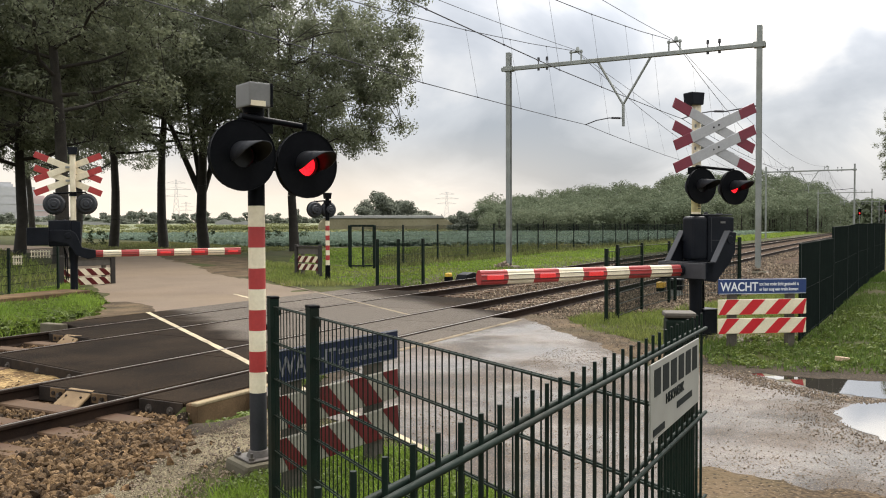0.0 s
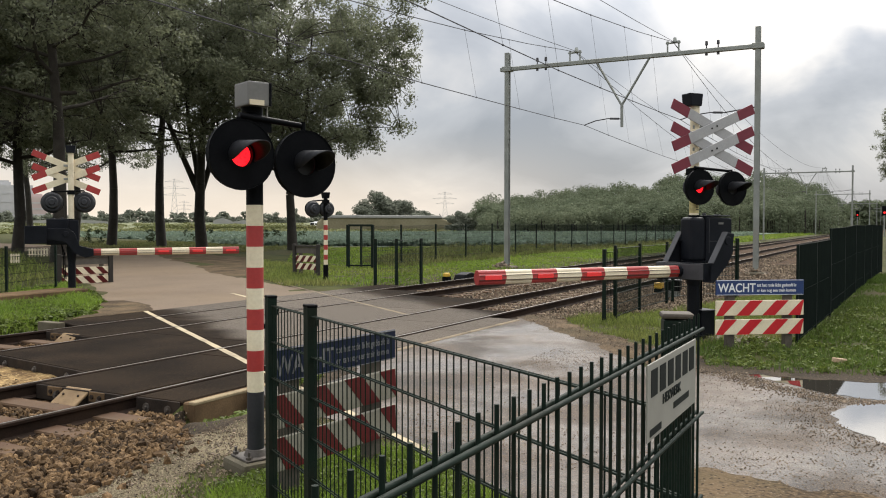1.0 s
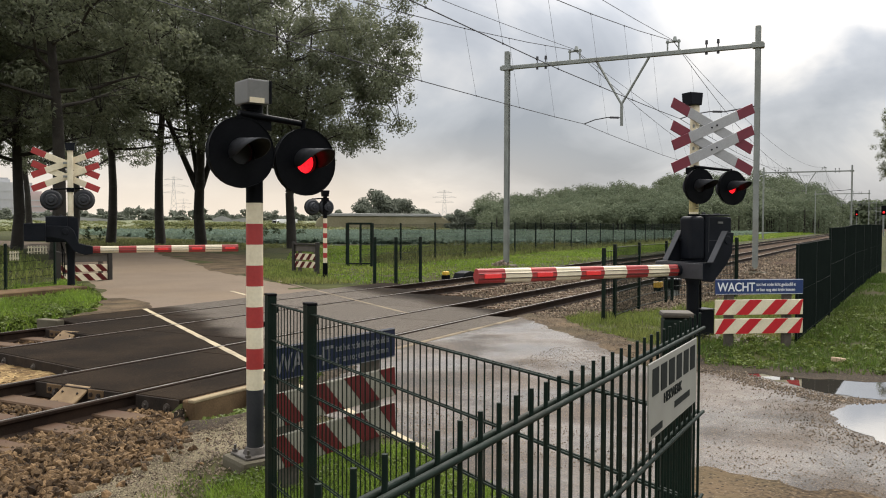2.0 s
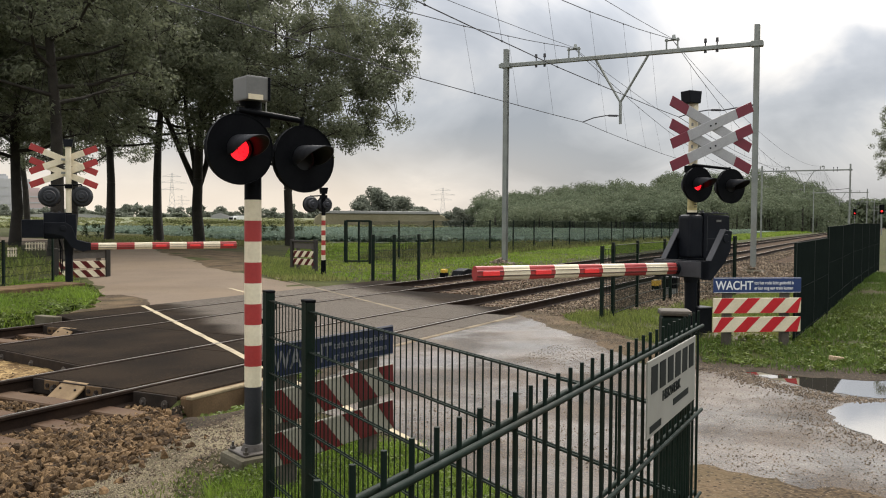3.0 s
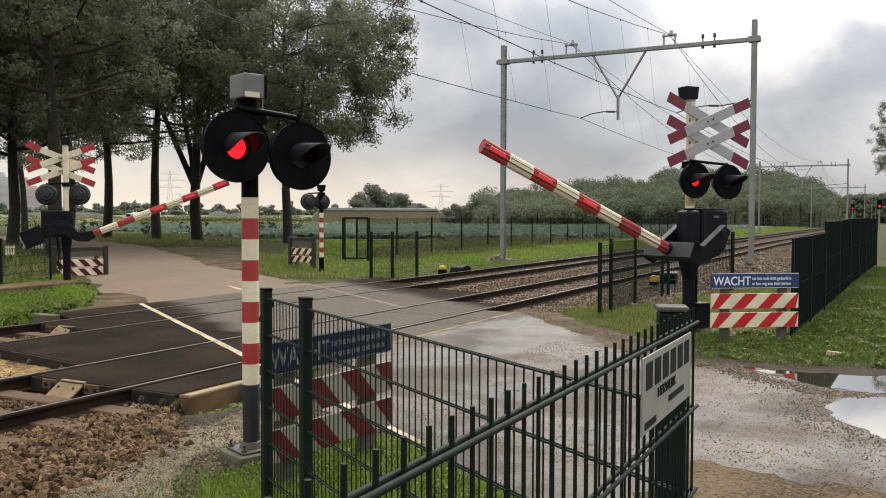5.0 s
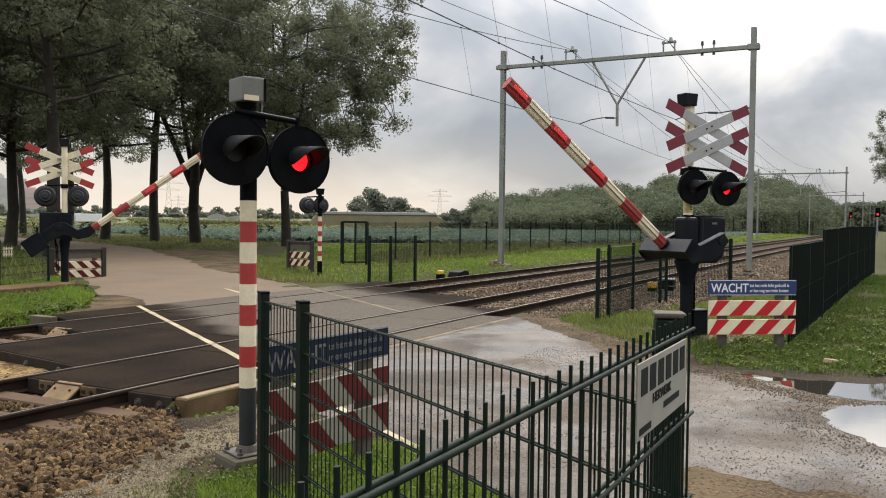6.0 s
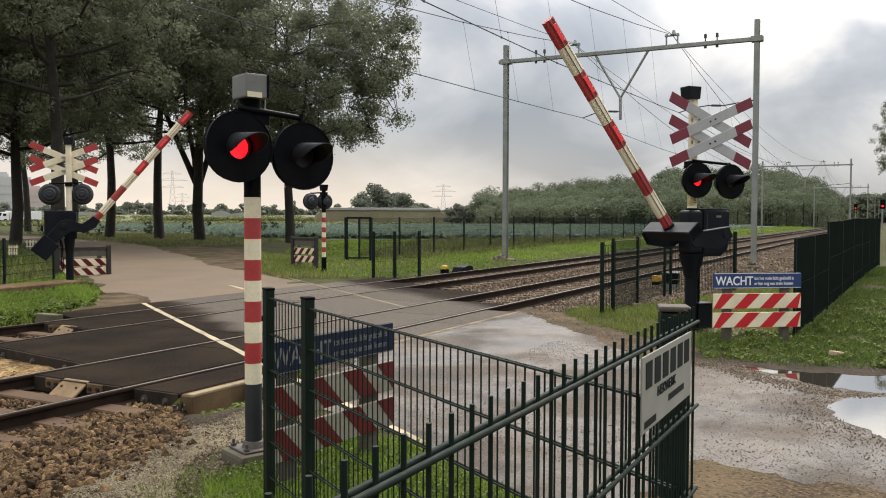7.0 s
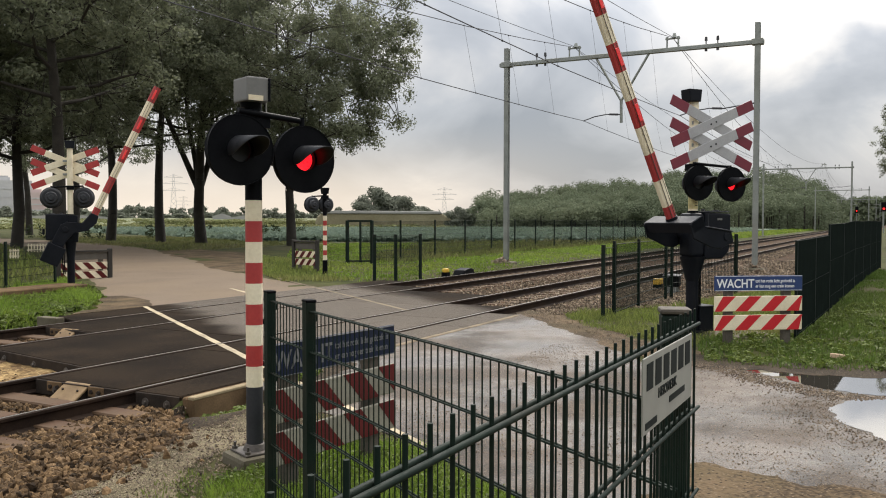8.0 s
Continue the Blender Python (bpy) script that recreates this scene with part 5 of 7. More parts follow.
def make_fence_side():
    """The mesh panel between the camera and the warning board, parallel to the road."""
    a, b = Vector((2.02, 0.43, 0)), Vector((3.70, 3.05, 0))
    d = b - a
    f = thing("mesh_fence", "dark green double-wire fence panel on square posts", "fence", Matrix.Translation((a.x, a.y, -0.06)) @ Matrix.Rotation(math.atan2(d.y, d.x), 4, "Z"), "mesh fences")
    L = d.length
    n = int(L / 0.05)
    for i in range(n):
        wire_object("upright_wire", (0.03 + i * 0.05, 0, 0.05), (0.03 + i * 0.05, 0, 1.262), 0.003, "green", f, 6)
    for k in range(6):
        z = 1.256 - 0.2 * k
        for s in (-1, 1):
            wire_object("cross_wire", (0, s * 0.007, z), (L, s * 0.007, z), 0.004, "green", f, 6)
    for s in (L, L - 0.62):
        bm = bm_new()
        add_box(bm, (s, 0.0, 0.62), (0.066, 0.050, 1.36))
        post = part("post", soften(bm, 0.004, 1), M["green"], f)
        bm = bm_new()
        add_box(bm, (s, 0.0, 1.305), (0.070, 0.054, 0.014))
        part("post_cap", soften(bm, 0.003, 1), M["black"], post)
        for z in (1.22, 0.82, 0.42):
            bm = bm_new()
            add_box(bm, (s + 0.02, -0.026, z), (0.06, 0.03, 0.035))
            part("clamp", soften(bm, 0.003, 1), M["green"], post)


def make_fence_run(name, pts, height, label, every=2.5, step=0.05, r=0.003, first=True, post=0.06, extra=0.05, lift=0.0, n=3, mat="green", rows=0.2, level=None):
    """A fence of posts and wire panels from point to point."""
    root = thing(name, label, "fence", group="fence runs")
    cache = {}
    pbm = None
    for (x0, y0), (x1, y1) in zip(pts, pts[1:]):
        L = math.hypot(x1 - x0, y1 - y0)
        k = max(1, round(L / every))
        rot = Matrix.Rotation(math.atan2(y1 - y0, x1 - x0), 4, "Z")
        for i in range(k + 1):
            x, y = x0 + (x1 - x0) * i / k, y0 + (y1 - y0) * i / k
            z = gz(x, y) + lift if level is None else level
            if pbm is None:
                bm = bm_new()
                add_box(bm, (0, 0, (height + extra) / 2 - 0.1), (post, post * 0.7, height + extra + 0.2))
                pbm = finish("post", soften(bm, 0.004, 1), M[mat])
            if i or first:
                ob = new("post", pbm)
                ob.parent = root
                ob.matrix_basis = Matrix.Translation((x, y, z)) @ rot
            if i < k:
                key = round(L / k, 3)
                if key not in cache:
                    bm = bm_new()
                    add_wires(bm, key, 0.05, height, step, r, rows, n)
                    cache[key] = finish("wire_panel", bm, M[mat])
                xb, yb = x0 + (x1 - x0) * (i + 1) / k, y0 + (y1 - y0) * (i + 1) / k
                zb = gz(xb, yb) + lift if level is None else level
                ob = tagged(new("wire_panel", cache[key]), kind="stuff")
                ob.parent = root
                ob.matrix_basis = Matrix.Translation((x, y, z)) @ rot @ Matrix.Rotation(-math.atan2(zb - z, key), 4, "Y")
        first = False
    return root


make_fence_front()
make_fence_side()
make_fence_run("mesh_fence", [(27.6, 18.3), (100.0, 18.0)], 1.62, "dark green mesh fence along the far side of the track", 3.0, 0.05, 0.0045, post=0.08)
make_fence_run("mesh_fence", [(20.33, 13.0), (20.75, 12.55), (22.0, 12.45)], 1.25, "low dark green mesh fence beside the crossing", 2.5, post=0.09, level=-0.03)
make_fence_run("mesh_fence", [(14.26, 4.42), (14.61, 4.33)], 1.22, "narrow dark green mesh gate between two posts", 2.5, 0.05, 0.0050, post=0.07, level=-0.03)
make_fence_run("mesh_fence", [(14.61, 4.33), (16.5, 4.40), (18.37, 4.31), (18.75, 4.27)], 1.28, "dark green mesh fence beside the near track", 2.5, 0.05, 0.0050, post=0.07, level=-0.03)
make_fence_run("mesh_fence", [(18.75, 4.27), (20.63, 3.22)], 1.34, "dark green mesh fence turning in from the near track", 2.7, 0.05, 0.0055, first=False, post=0.08, level=-0.03)
make_fence_run("mesh_fence", [(12.78, 1.18), (16.85, 1.01)], 1.40, "dense dark green mesh fence above the grass bank", 2.04, 0.03, 0.0125, post=0.05, extra=0.0, mat="darkgreen", rows=0.66)
make_fence_run("mesh_fence", [(16.85, 1.01), (32.5, 0.36)], 1.60, "tall dense dark green mesh fence above the grass bank", 2.6, 0.03, 0.0125, post=0.05, extra=0.0, mat="darkgreen", rows=0.66)
make_fence_run("mesh_fence", [(14.6, 19.1), (8.6, 16.4), (2.0, 13.6)], 1.13, "low green mesh fence along the far verge", 2.5, 0.05, 0.0042, post=0.07)


def make_fence_plates():
    """Small pale plates and a lock fixed to the dense fence."""
    for x, y, z, w, h in ((21.1, 0.86, 1.29, 0.20, 0.16), (13.7, 1.17, 1.10, 0.05, 0.10), (22.0, 0.82, 0.62, 0.16, 0.06), (14.0, 1.16, 0.32, 0.10, 0.05)):
        bm = bm_new()
        add_box(bm, (0, 0, 0), (w, 0.012, h))
        add_cyl(bm, (0, -0.01, h * 0.3), (0, 0.012, h * 0.3), 0.008, 0.008, 8)
        solid("fence_plate", soften(bm, 0.002, 1), M["plate"], "small pale metal plate fixed to the fence", "plate", group="fence plates", m=pose(x, y + 0.012, z, 0, 0, -2.4))


make_fence_plates()


def make_gate():
    g = thing("gate_frame", "dark green steel gate frame standing in the grass", "gate", pose(27.0, 18.5, gz(27, 18.5)))
    for x, y in ((0.0, 0.0), (0.52, -0.78)):
        bm = bm_new()
        add_box(bm, (x, y, 0.82), (0.11, 0.11, 1.68))
        part("post", soften(bm, 0.008, 1), M["green"], g)
    for z, t in ((1.64, 0.08), (0.10, 0.06)):
        bm = bm_new()
        m = Matrix.Translation((0.26, -0.39, z)) @ Matrix.Rotation(math.atan2(-0.78, 0.52), 4, "Z")
        add_box(bm, (0, 0, 0), (0.94, 0.06, t), m)
        part("crossbar", soften(bm, 0.006, 1), M["green"], g)


make_gate()


def make_picket_fence(x, y, z, width, rz):
    f = thing("picket_fence", "short low white picket fence beside the road", "fence", pose(x, y, z, 0, 0, rz), "picket fences")
    n = max(4, int(width / 0.11))
    for i in range(n):
        bm = bm_new()
        add_box(bm, (-width / 2 + width * (i + 0.5) / n, 0, 0.16), (0.055, 0.02, 0.34))
        part("picket", soften(bm, 0.006, 1), M["white"], f)
    for h in (0.07, 0.27):
        bm = bm_new()
        add_box(bm, (0, 0.022, h), (width, 0.02, 0.05))
        part("rail_board", soften(bm, 0.004, 1), M["white"], f)


make_picket_fence(23.75, 32.18, 0.33, 0.80, -37)
make_picket_fence(19.58, 27.79, 0.30, 0.32, -35)


def make_small_things():
    box = thing("cable_cabinet", "dark green cable cabinet with a grey lid", "cabinet", pose(5.08, 1.13, -0.06, 0, 0, 20))
    bm = bm_new()
    add_box(bm, (0, 0, 0.57), (0.165, 0.165, 1.16))
    part("body", soften(bm, 0.02, 3), M["green"], box)
    bm = bm_new()
    add_box(bm, (0, 0, 1.172), (0.182, 0.182, 0.032))
    part("lid", soften(bm, 0.015, 2), M["wood"], box, "weathered grey-brown lid")
    bm = bm_new()
    add_box(bm, (0, 0, 0.02), (0.26, 0.26, 0.05))
    part("foot", soften(bm, 0.01, 1), M["green"], box)
    bm = bm_new()
    add_box(bm, (0, 0, 0), (0.16, 0.09, 0.055))
    solid("brick", soften(bm, 0.008, 1), M["brickm"], "single pale brick lying in the grass", "brick", m=pose(11.05, 0.55, gz(11.05, 0.55) + 0.07, 0, 8, -40))
    bm = bm_new()
    add_box(bm, (0, 0, 0), (1.0, 0.9, 0.10))
    solid("concrete_slab", soften(bm, 0.015, 1), M["concrete"], "flat concrete slab at the barrier's foot", "slab", m=pose(13.0, 2.1, -0.04, 0, 0, -38))
    bm = bm_new()
    add_box(bm, (0, 0, 0), (2.6, 0.8, 0.14))
    solid("concrete_slab", soften(bm, 0.02, 1), M["edgebeam"], "long brown weathered slab before the far fence", "slab", m=pose(12.3, 16.95, 0.09, 0, 0, 6))
    for x, y, s in ((24.2, 12.75, 0.62), (22.55, 5.50, 0.8)):
        t = thing("track_box", "small yellow trackside box on a dark foot", "track box", pose(x, y, -0.2), "track boxes")
        bm = bm_new()
        add_box(bm, (0, 0, 0.26), (0.36 * s, 0.26 * s, 0.20 * s))
        part("cover", soften(bm, 0.03, 2), M["yellow"], t)
        bm = bm_new()
        add_box(bm, (0, 0, 0.1), (0.22, 0.2, 0.2))
        part("foot", bm, M["black"], t)
    t = thing("track_cabinet", "low dark steel cabinet on legs behind the fence", "cabinet", pose(20.7, 4.70, -0.05, 0, 0, 8))
    bm = bm_new()
    add_box(bm, (0, 0, 0.26), (0.62, 0.36, 0.24))
    part("body", soften(bm, 0.02, 2), M["black"], t)
    bm = bm_new()
    add_box(bm, (0, 0, 0.395), (0.68, 0.42, 0.035))
    part("lid", soften(bm, 0.01, 1), M["hood"], t)
    for sx in (-0.33, 0.33):
        bm = bm_new()
        add_box(bm, (sx * 0.8, 0, 0.03), (0.06, 0.28, 0.24))
        part("leg", bm, M["steel"], t)
    t = thing("point_cover", "black rubber cover over a trackside cable", "cable cover", pose(25.2, 12.6, -0.2))
    bm = bm_new()
    add_prism(bm, [(-0.5, 0), (0.5, 0), (0.38, 0.26), (0.1, 0.3), (-0.3, 0.24)], pose(0, 0, 0), 0.4)
    part("cover", soften(bm, 0.04, 2), M["black"], t)


make_small_things()

# ---------------------------------------------------------------- overhead line


def make_portal(x, full=True):
    root = thing("catenary_portal", "grey galvanised steel portal over both tracks", "catenary portal", pose(x, 0, 0), "catenary portals")
    for y, top in ((4.22, 8.50), (13.61, 8.48)):
        bm = bm_new()
        add_box(bm, (0, y, top / 2 - 0.2), (0.02, 0.17, top + 0.4))
        for s in (-1, 1):
            add_box(bm, (s * 0.09, y, top / 2 - 0.2), (0.022, 0.175, top + 0.4))
        mast = part("mast", bm, M["steel"], root)
        bm = bm_new()
        add_box(bm, (0, y, 7.84), (0.30, 0.38, 0.20))
        part("joint_plate", soften(bm, 0.01, 1), M["steel"], mast)
        bm = bm_new()
        add_box(bm, (0, y, -0.12), (0.7, 0.7, 0.35))
        part("foundation", soften(bm, 0.05, 1), M["concrete"], mast)
    bm = bm_new()
    add_box(bm, (0, 8.96, 7.84), (0.16, 9.9, 0.15))
    part("beam", soften(bm, 0.012, 1), M["steel"], root)
    for y in (7.12, 10.82):
        bm = bm_new()
        for s in (-1, 1):
            add_cyl(bm, (0, y + s * 0.2, 7.93), (0, y + s * 0.2, 8.24), 0.03, 0.03, 8)
            add_cyl(bm, (0, y + s * 0.2, 8.20), (0, y + s * 0.2, 8.30), 0.05, 0.05, 10)
        add_cyl(bm, (0, y - 0.26, 8.24), (0, y + 0.26, 8.24), 0.035, 0.035, 8)
        add_cyl(bm, (0, y - 0.06, 8.26), (0, y - 0.06, 8.42), 0.09, 0.05, 10)
        part("messenger_support", bm, M["steel"], root)
    for y in (5.55, 5.95, 12.0, 12.35):
        bm = bm_new()
        add_cyl(bm, (0, y, 7.69), (0, y, 8.10), 0.022, 0.022, 8)
        add_cyl(bm, (0, y, 8.04), (0, y, 8.18), 0.055, 0.045, 10)
        add_cyl(bm, (0, y, 7.68), (0, y, 7.75), 0.05, 0.05, 8)
        part("insulator", bm, M["wire"], root)
    bm = bm_new()
    add_cyl(bm, (0, 9.97, 7.80), (0, 9.0, 6.14), 0.045, 0.045, 10)
    add_cyl(bm, (0, 7.96, 7.80), (0, 8.98, 6.14), 0.045, 0.045, 10)
    add_cyl(bm, (0, 8.99, 6.18), (0, 8.98, 5.32), 0.055, 0.055, 10)
    hang = part("drop_bracket", bm, M["steel"], root, "v-shaped hanging bracket between the tracks")
    for s, y0, ye in ((1, 8.98, 10.45), (1, 5.26, 6.85)):
        bm = bm_new()
        if y0 < 6:
            add_cyl(bm, (0, 4.3, 5.75), (0, 5.3, 5.63), 0.03, 0.02, 8)
        pts = [(0, y0, 5.62), (0, y0 + s * 0.55, 5.66), (0, y0 + (ye - y0) * 0.7, 5.60), (0, ye, 5.46)]
        add_path(bm, pts, [0.02] * 4, 8)
        add_cyl(bm, (0, y0 + s * 0.12, 5.63), (0, y0 + s * 0.45, 5.655), 0.04, 0.04, 10)
        part("steady_arm", bm, M["wire"], hang)


for k in range(-1, 6):
    make_portal(31 + 75 * k)


def make_wires():
    for y, ye in ((7.12, 6.85), (10.82, 10.45)):
        run = thing("overhead_line", "overhead contact line with messenger wire and droppers", "overhead line", group="overhead lines")
        con = lambda u: 5.47 - 0.27 * min(1, 75 * min(u, 1 - u) / 13) ** 0.8
        bm = bm_new()
        for k in range(-1, 6):
            x0 = 31 + 75 * (k - 1)
            for i in range(24):
                add_cyl(bm, (x0 + 75 * i / 24, ye, con(i / 24)), (x0 + 75 * (i + 1) / 24, ye, con((i + 1) / 24)), 0.0115, 0.0115, 5, False)
        part("contact_wire", bm, M["wire"], run)
        mes = lambda u: 8.27 - 4 * 2.48 * u * (1 - u)
        aux = lambda u: 8.33 - 4 * 1.30 * u * (1 - u)
        for fn, r, nm, off in ((mes, 0.011, "messenger_wire", 0.0), (aux, 0.009, "feeder_wire", 0.06)):
            bm = bm_new()
            for k in range(-1, 6):
                x0 = 31 + 75 * (k - 1)
                for i in range(16):
                    add_cyl(bm, (x0 + 75 * i / 16, y + off, fn(i / 16)), (x0 + 75 * (i + 1) / 16, y + off, fn((i + 1) / 16)), r, r, 5, False)
            part(nm, bm, M["wire"], run)
        for k in range(0, 3):
            x0 = 31 + 75 * (k - 1)
            for i in range(1, 24):
                u = i / 24
                bm = bm_new()
                add_cyl(bm, (x0 + 75 * u, y, mes(u)), (x0 + 75 * u, ye, con(u)), 0.004, 0.004, 4, False)
                for z in (mes(u), con(u)):
                    yy = y if z > 6 else ye
                    add_box(bm, (x0 + 75 * u, yy, z), (0.05, 0.022, 0.034))
                part("dropper", bm, M["wire"], run)


make_wires()
for x, y, z in ((220, 7.66, 0.42), (150, 1.39, -0.10)):
    s = thing("rail_signal", "distant railway signal post showing red", "rail signal", pose(x, y, z), "rail signals")
    bm = bm_new()
    add_cyl(bm, (0, 0, -0.7), (0, 0, 3.6), 0.09, 0.09, 10)
    part("post", bm, M["steel"], s)
    bm = bm_new()
    add_box(bm, (0, 0, 4.2), (0.3, 0.7, 1.5))
    head = part("signal_head", soften(bm, 0.05, 1), M["black"], s)
    bm = bm_new()
    add_cyl(bm, (-0.18, 0, 3.9), (-0.15, 0, 3.9), 0.17, 0.17, 12)
    part("signal_lens", bm, M["fartrain"], head)

# ---------------------------------------------------------------- vegetation


def leaf_cloud(name, blobs, count, size, mat, rng, flat=0.5, shell=0.55, tri=True, order=0.0):
    """Many small folded leaf sprays scattered through ellipsoid clumps (x, y, z, rx, ry, rz)."""
    vol = np.array([b[3] * b[4] * b[5] for b in blobs]) ** 0.75
    pick = rng.choice(len(blobs), count, p=vol / vol.sum())
    bl = np.array(blobs)[pick]
    d = rng.normal(size=(count, 3))
    d /= np.linalg.norm(d, axis=1)[:, None]
    rad = rng.random(count) ** shell
    c = bl[:, :3] + d * bl[:, 3:] * rad[:, None]
    u = rng.normal(size=(count, 3))
    u[:, 2] *= flat
    u /= np.linalg.norm(u, axis=1)[:, None]
    w = np.cross(u, rng.normal(size=(count, 3)))
    w /= np.linalg.norm(w, axis=1)[:, None]
    if order:
        # leaves turn their faces outwards from their clump, more or less
        nn = d / bl[:, 3:] * bl[:, 3:].mean(axis=1)[:, None] + rng.normal(size=(count, 3)) * order + (0, 0, 0.35)
        nn /= np.linalg.norm(nn, axis=1)[:, None]
        u = np.cross(nn, rng.normal(size=(count, 3)))
        u /= np.linalg.norm(u, axis=1)[:, None]
        w = np.cross(nn, u)
    nn = np.cross(u, w)
    s = size * (0.55 + 0.9 * rng.random(count))[:, None]
    a, b, e, f = c - u * s, c + w * s * 0.55 + nn * s * 0.18, c + u * s, c - w * s * 0.55 + nn * s * 0.18
    if tri:
        vs = np.stack([a - w * s * 0.35, c + w * s * 0.65 + nn * s * 0.1, e - w * s * 0.35], 1).reshape(-1, 3)
        fs = np.arange(count * 3).reshape(-1, 3)
    else:
        vs = np.stack([a, b, e, f], 1).reshape(-1, 3)
        i = np.arange(count) * 4
        fs = np.concatenate([np.stack([i, i + 1, i + 2], 1), np.stack([i, i + 2, i + 3], 1)])
    me = bpy.data.meshes.new(name)
    me.vertices.add(len(vs)); me.vertices.foreach_set("co", vs.ravel())
    me.loops.add(len(fs) * 3); me.loops.foreach_set("vertex_index", fs.ravel().astype(np.int32))
    me.polygons.add(len(fs)); me.polygons.foreach_set("loop_start", np.arange(len(fs), dtype=np.int32) * 3)
    me.update(calc_edges=True)
    me.materials.append(mat)
    return me


def build_tree(seed, height, spread, clear, trunk, leaves, size, low=-0.7, fork=None, puff=0.30):
    """An oak: a tapered, slightly crooked trunk, rising limbs, and a crown of many leaf sprays round the limbs' ends."""
    rng = np.random.default_rng(seed)
    bm = bm_new()
    pts, radii = [], []
    x = y = 0.0
    for i in range(9):
        h = height * 0.80 * i / 8
        pts.append(Vector((x, y, h)))
        radii.append(trunk * (1.10 if i == 0 else 1.0) * (1 - 0.82 * (i / 8) ** 1.1))
        x += rng.normal() * 0.13
        y += rng.normal() * 0.13
    add_path(bm, pts, radii, 12)
    blobs, ends = [], []
    if fork is not None:
        # extra stems that leave the trunk low down
        for side, reach, top in ((1, 2.6, 12.0), (-1, 1.2, 13.0), (1, 0.8, 12.5)):
            u = Vector((math.cos(fork), math.sin(fork), 0)) * side
            z0 = 3.3 + 0.5 * rng.random()
            stem = [Vector((pts[1].x, pts[1].y, z0 - 0.5)), u * reach * 0.35 + Vector((0, 0, z0 + 1.3)), u * reach * 0.7 + Vector((0.1, 0.2, z0 + 4.0)), u * reach + Vector((0, 0, top))]
            add_path(bm, stem, [trunk * 0.6, trunk * 0.5, trunk * 0.36, trunk * 0.12], 9)
            ends += stem[2:]
    n = 24
    for k in range(n):
        h = clear * 0.9 + (height * 0.80 - clear * 0.9) * (k / (n - 1)) ** 1.1
        j = min(7, int(h / (height * 0.80) * 8))
        base = pts[j].lerp(pts[j + 1], h / (height * 0.1) - j)
        ang = k * 2.4 + rng.normal() * 0.4
        up = (h - clear) / (height - clear)
        reach = spread * (0.70 + 0.32 * rng.random()) * math.sin(math.pi * min(0.95, 0.40 + 0.55 * max(0, up)))
        tip = base + Vector((math.cos(ang) * reach, math.sin(ang) * reach, reach * (0.10 + 0.75 * max(0, up) + 0.25 * rng.random())))
        mid = base.lerp(tip, 0.5) + Vector((rng.normal() * 0.4, rng.normal() * 0.4, 0.35 * rng.random()))
        r = radii[j] * 0.45
        ends += [mid, tip, mid.lerp(tip, 0.5), base.lerp(mid, 0.6)]
        q1 = base.lerp(mid, 0.5) + Vector((rng.normal() * 0.22, rng.normal() * 0.22, -0.18 * rng.random()))
        q2 = mid.lerp(tip, 0.5) + Vector((rng.normal() * 0.30, rng.normal() * 0.30, 0.30 * rng.random()))
        add_path(bm, [base, q1, mid, q2, mid.lerp(tip, 0.86)], [r, r * 0.75, r * 0.55, r * 0.30, r * 0.08], 7)
        for q in range(5):
            s = 0.35 + 0.15 * q
            o = base.lerp(mid, s * 2) if s < 0.5 else mid.lerp(tip, s * 2 - 1)
            tw = o + Vector((rng.normal() * 1.2, rng.normal() * 1.2, rng.normal() * 0.7 + 0.3))
            add_path(bm, [o, tw], [r * 0.28, r * 0.07], 5)
            blobs.append((*tw, 0.40 + 0.5 * rng.random(), 0.40 + 0.5 * rng.random(), 0.32 + 0.36 * rng.random()))
        blobs.append((*tip, 0.9, 0.9, 0.7))
    top = Vector((pts[8].x, pts[8].y, 0))
    for k in range(380):
        d = Vector(rng.normal(size=3)).normalized() * (0.30 + 0.66 * rng.random() ** 0.6)
        zc, zr = (clear + height) / 2, (height - clear) / 2
        if d.z < low:
            d.z = low + 0.3 * rng.random()
        if k % 3 == 0:
            d.z = low + (0.2 - low) * rng.random()
        p = Vector((d.x * spread, d.y * spread, zc + d.z * zr)) + top * 0.5
        o = min(ends, key=lambda e: (e - p).length + 0.6 * max(0, e.z - p.z))
        add_path(bm, [o, o.lerp(p, 0.5) + Vector((0, 0, 0.2)), p], [0.028, 0.018, 0.006], 4)
        blobs.append((*p, puff + 0.50 * rng.random(), puff + 0.50 * rng.random(), puff * 0.9 + 0.38 * rng.random()))
    return finish("trunk", bm, M["bark"]), leaf_cloud("crown", blobs, leaves, size, M["leaf"], rng, order=0.55)


def place_tree(meshes, x, y, scale, turn, label="tall oak with a dense dark green crown"):
    t = thing("tree", label, "tree", pose(x, y, gz(x, y) - 0.05, 0, 0, turn), "roadside trees")
    for nm, me in zip(("trunk", "crown"), meshes):
        o = new(nm, me)
        o.parent = t
        o.scale = (scale,) * 3
    return t


KIND_A = build_tree(3, 19.0, 6.4, 6.9, 0.31, 54000, 0.088)
KIND_B = build_tree(8, 20.0, 6.1, 7.2, 0.30, 50000, 0.088)
KIND_C = build_tree(15, 18.5, 6.8, 4.9, 0.28, 64000, 0.088, -0.95)
KIND_E = build_tree(33, 15.4, 7.3, 4.8, 0.27, 116000, 0.080, -0.9, radians(-2), 0.46)


KIND_D = build_tree(21, 19.0, 6.2, 7.4, 0.33, 38000, 0.086, -0.6, radians(33.9))


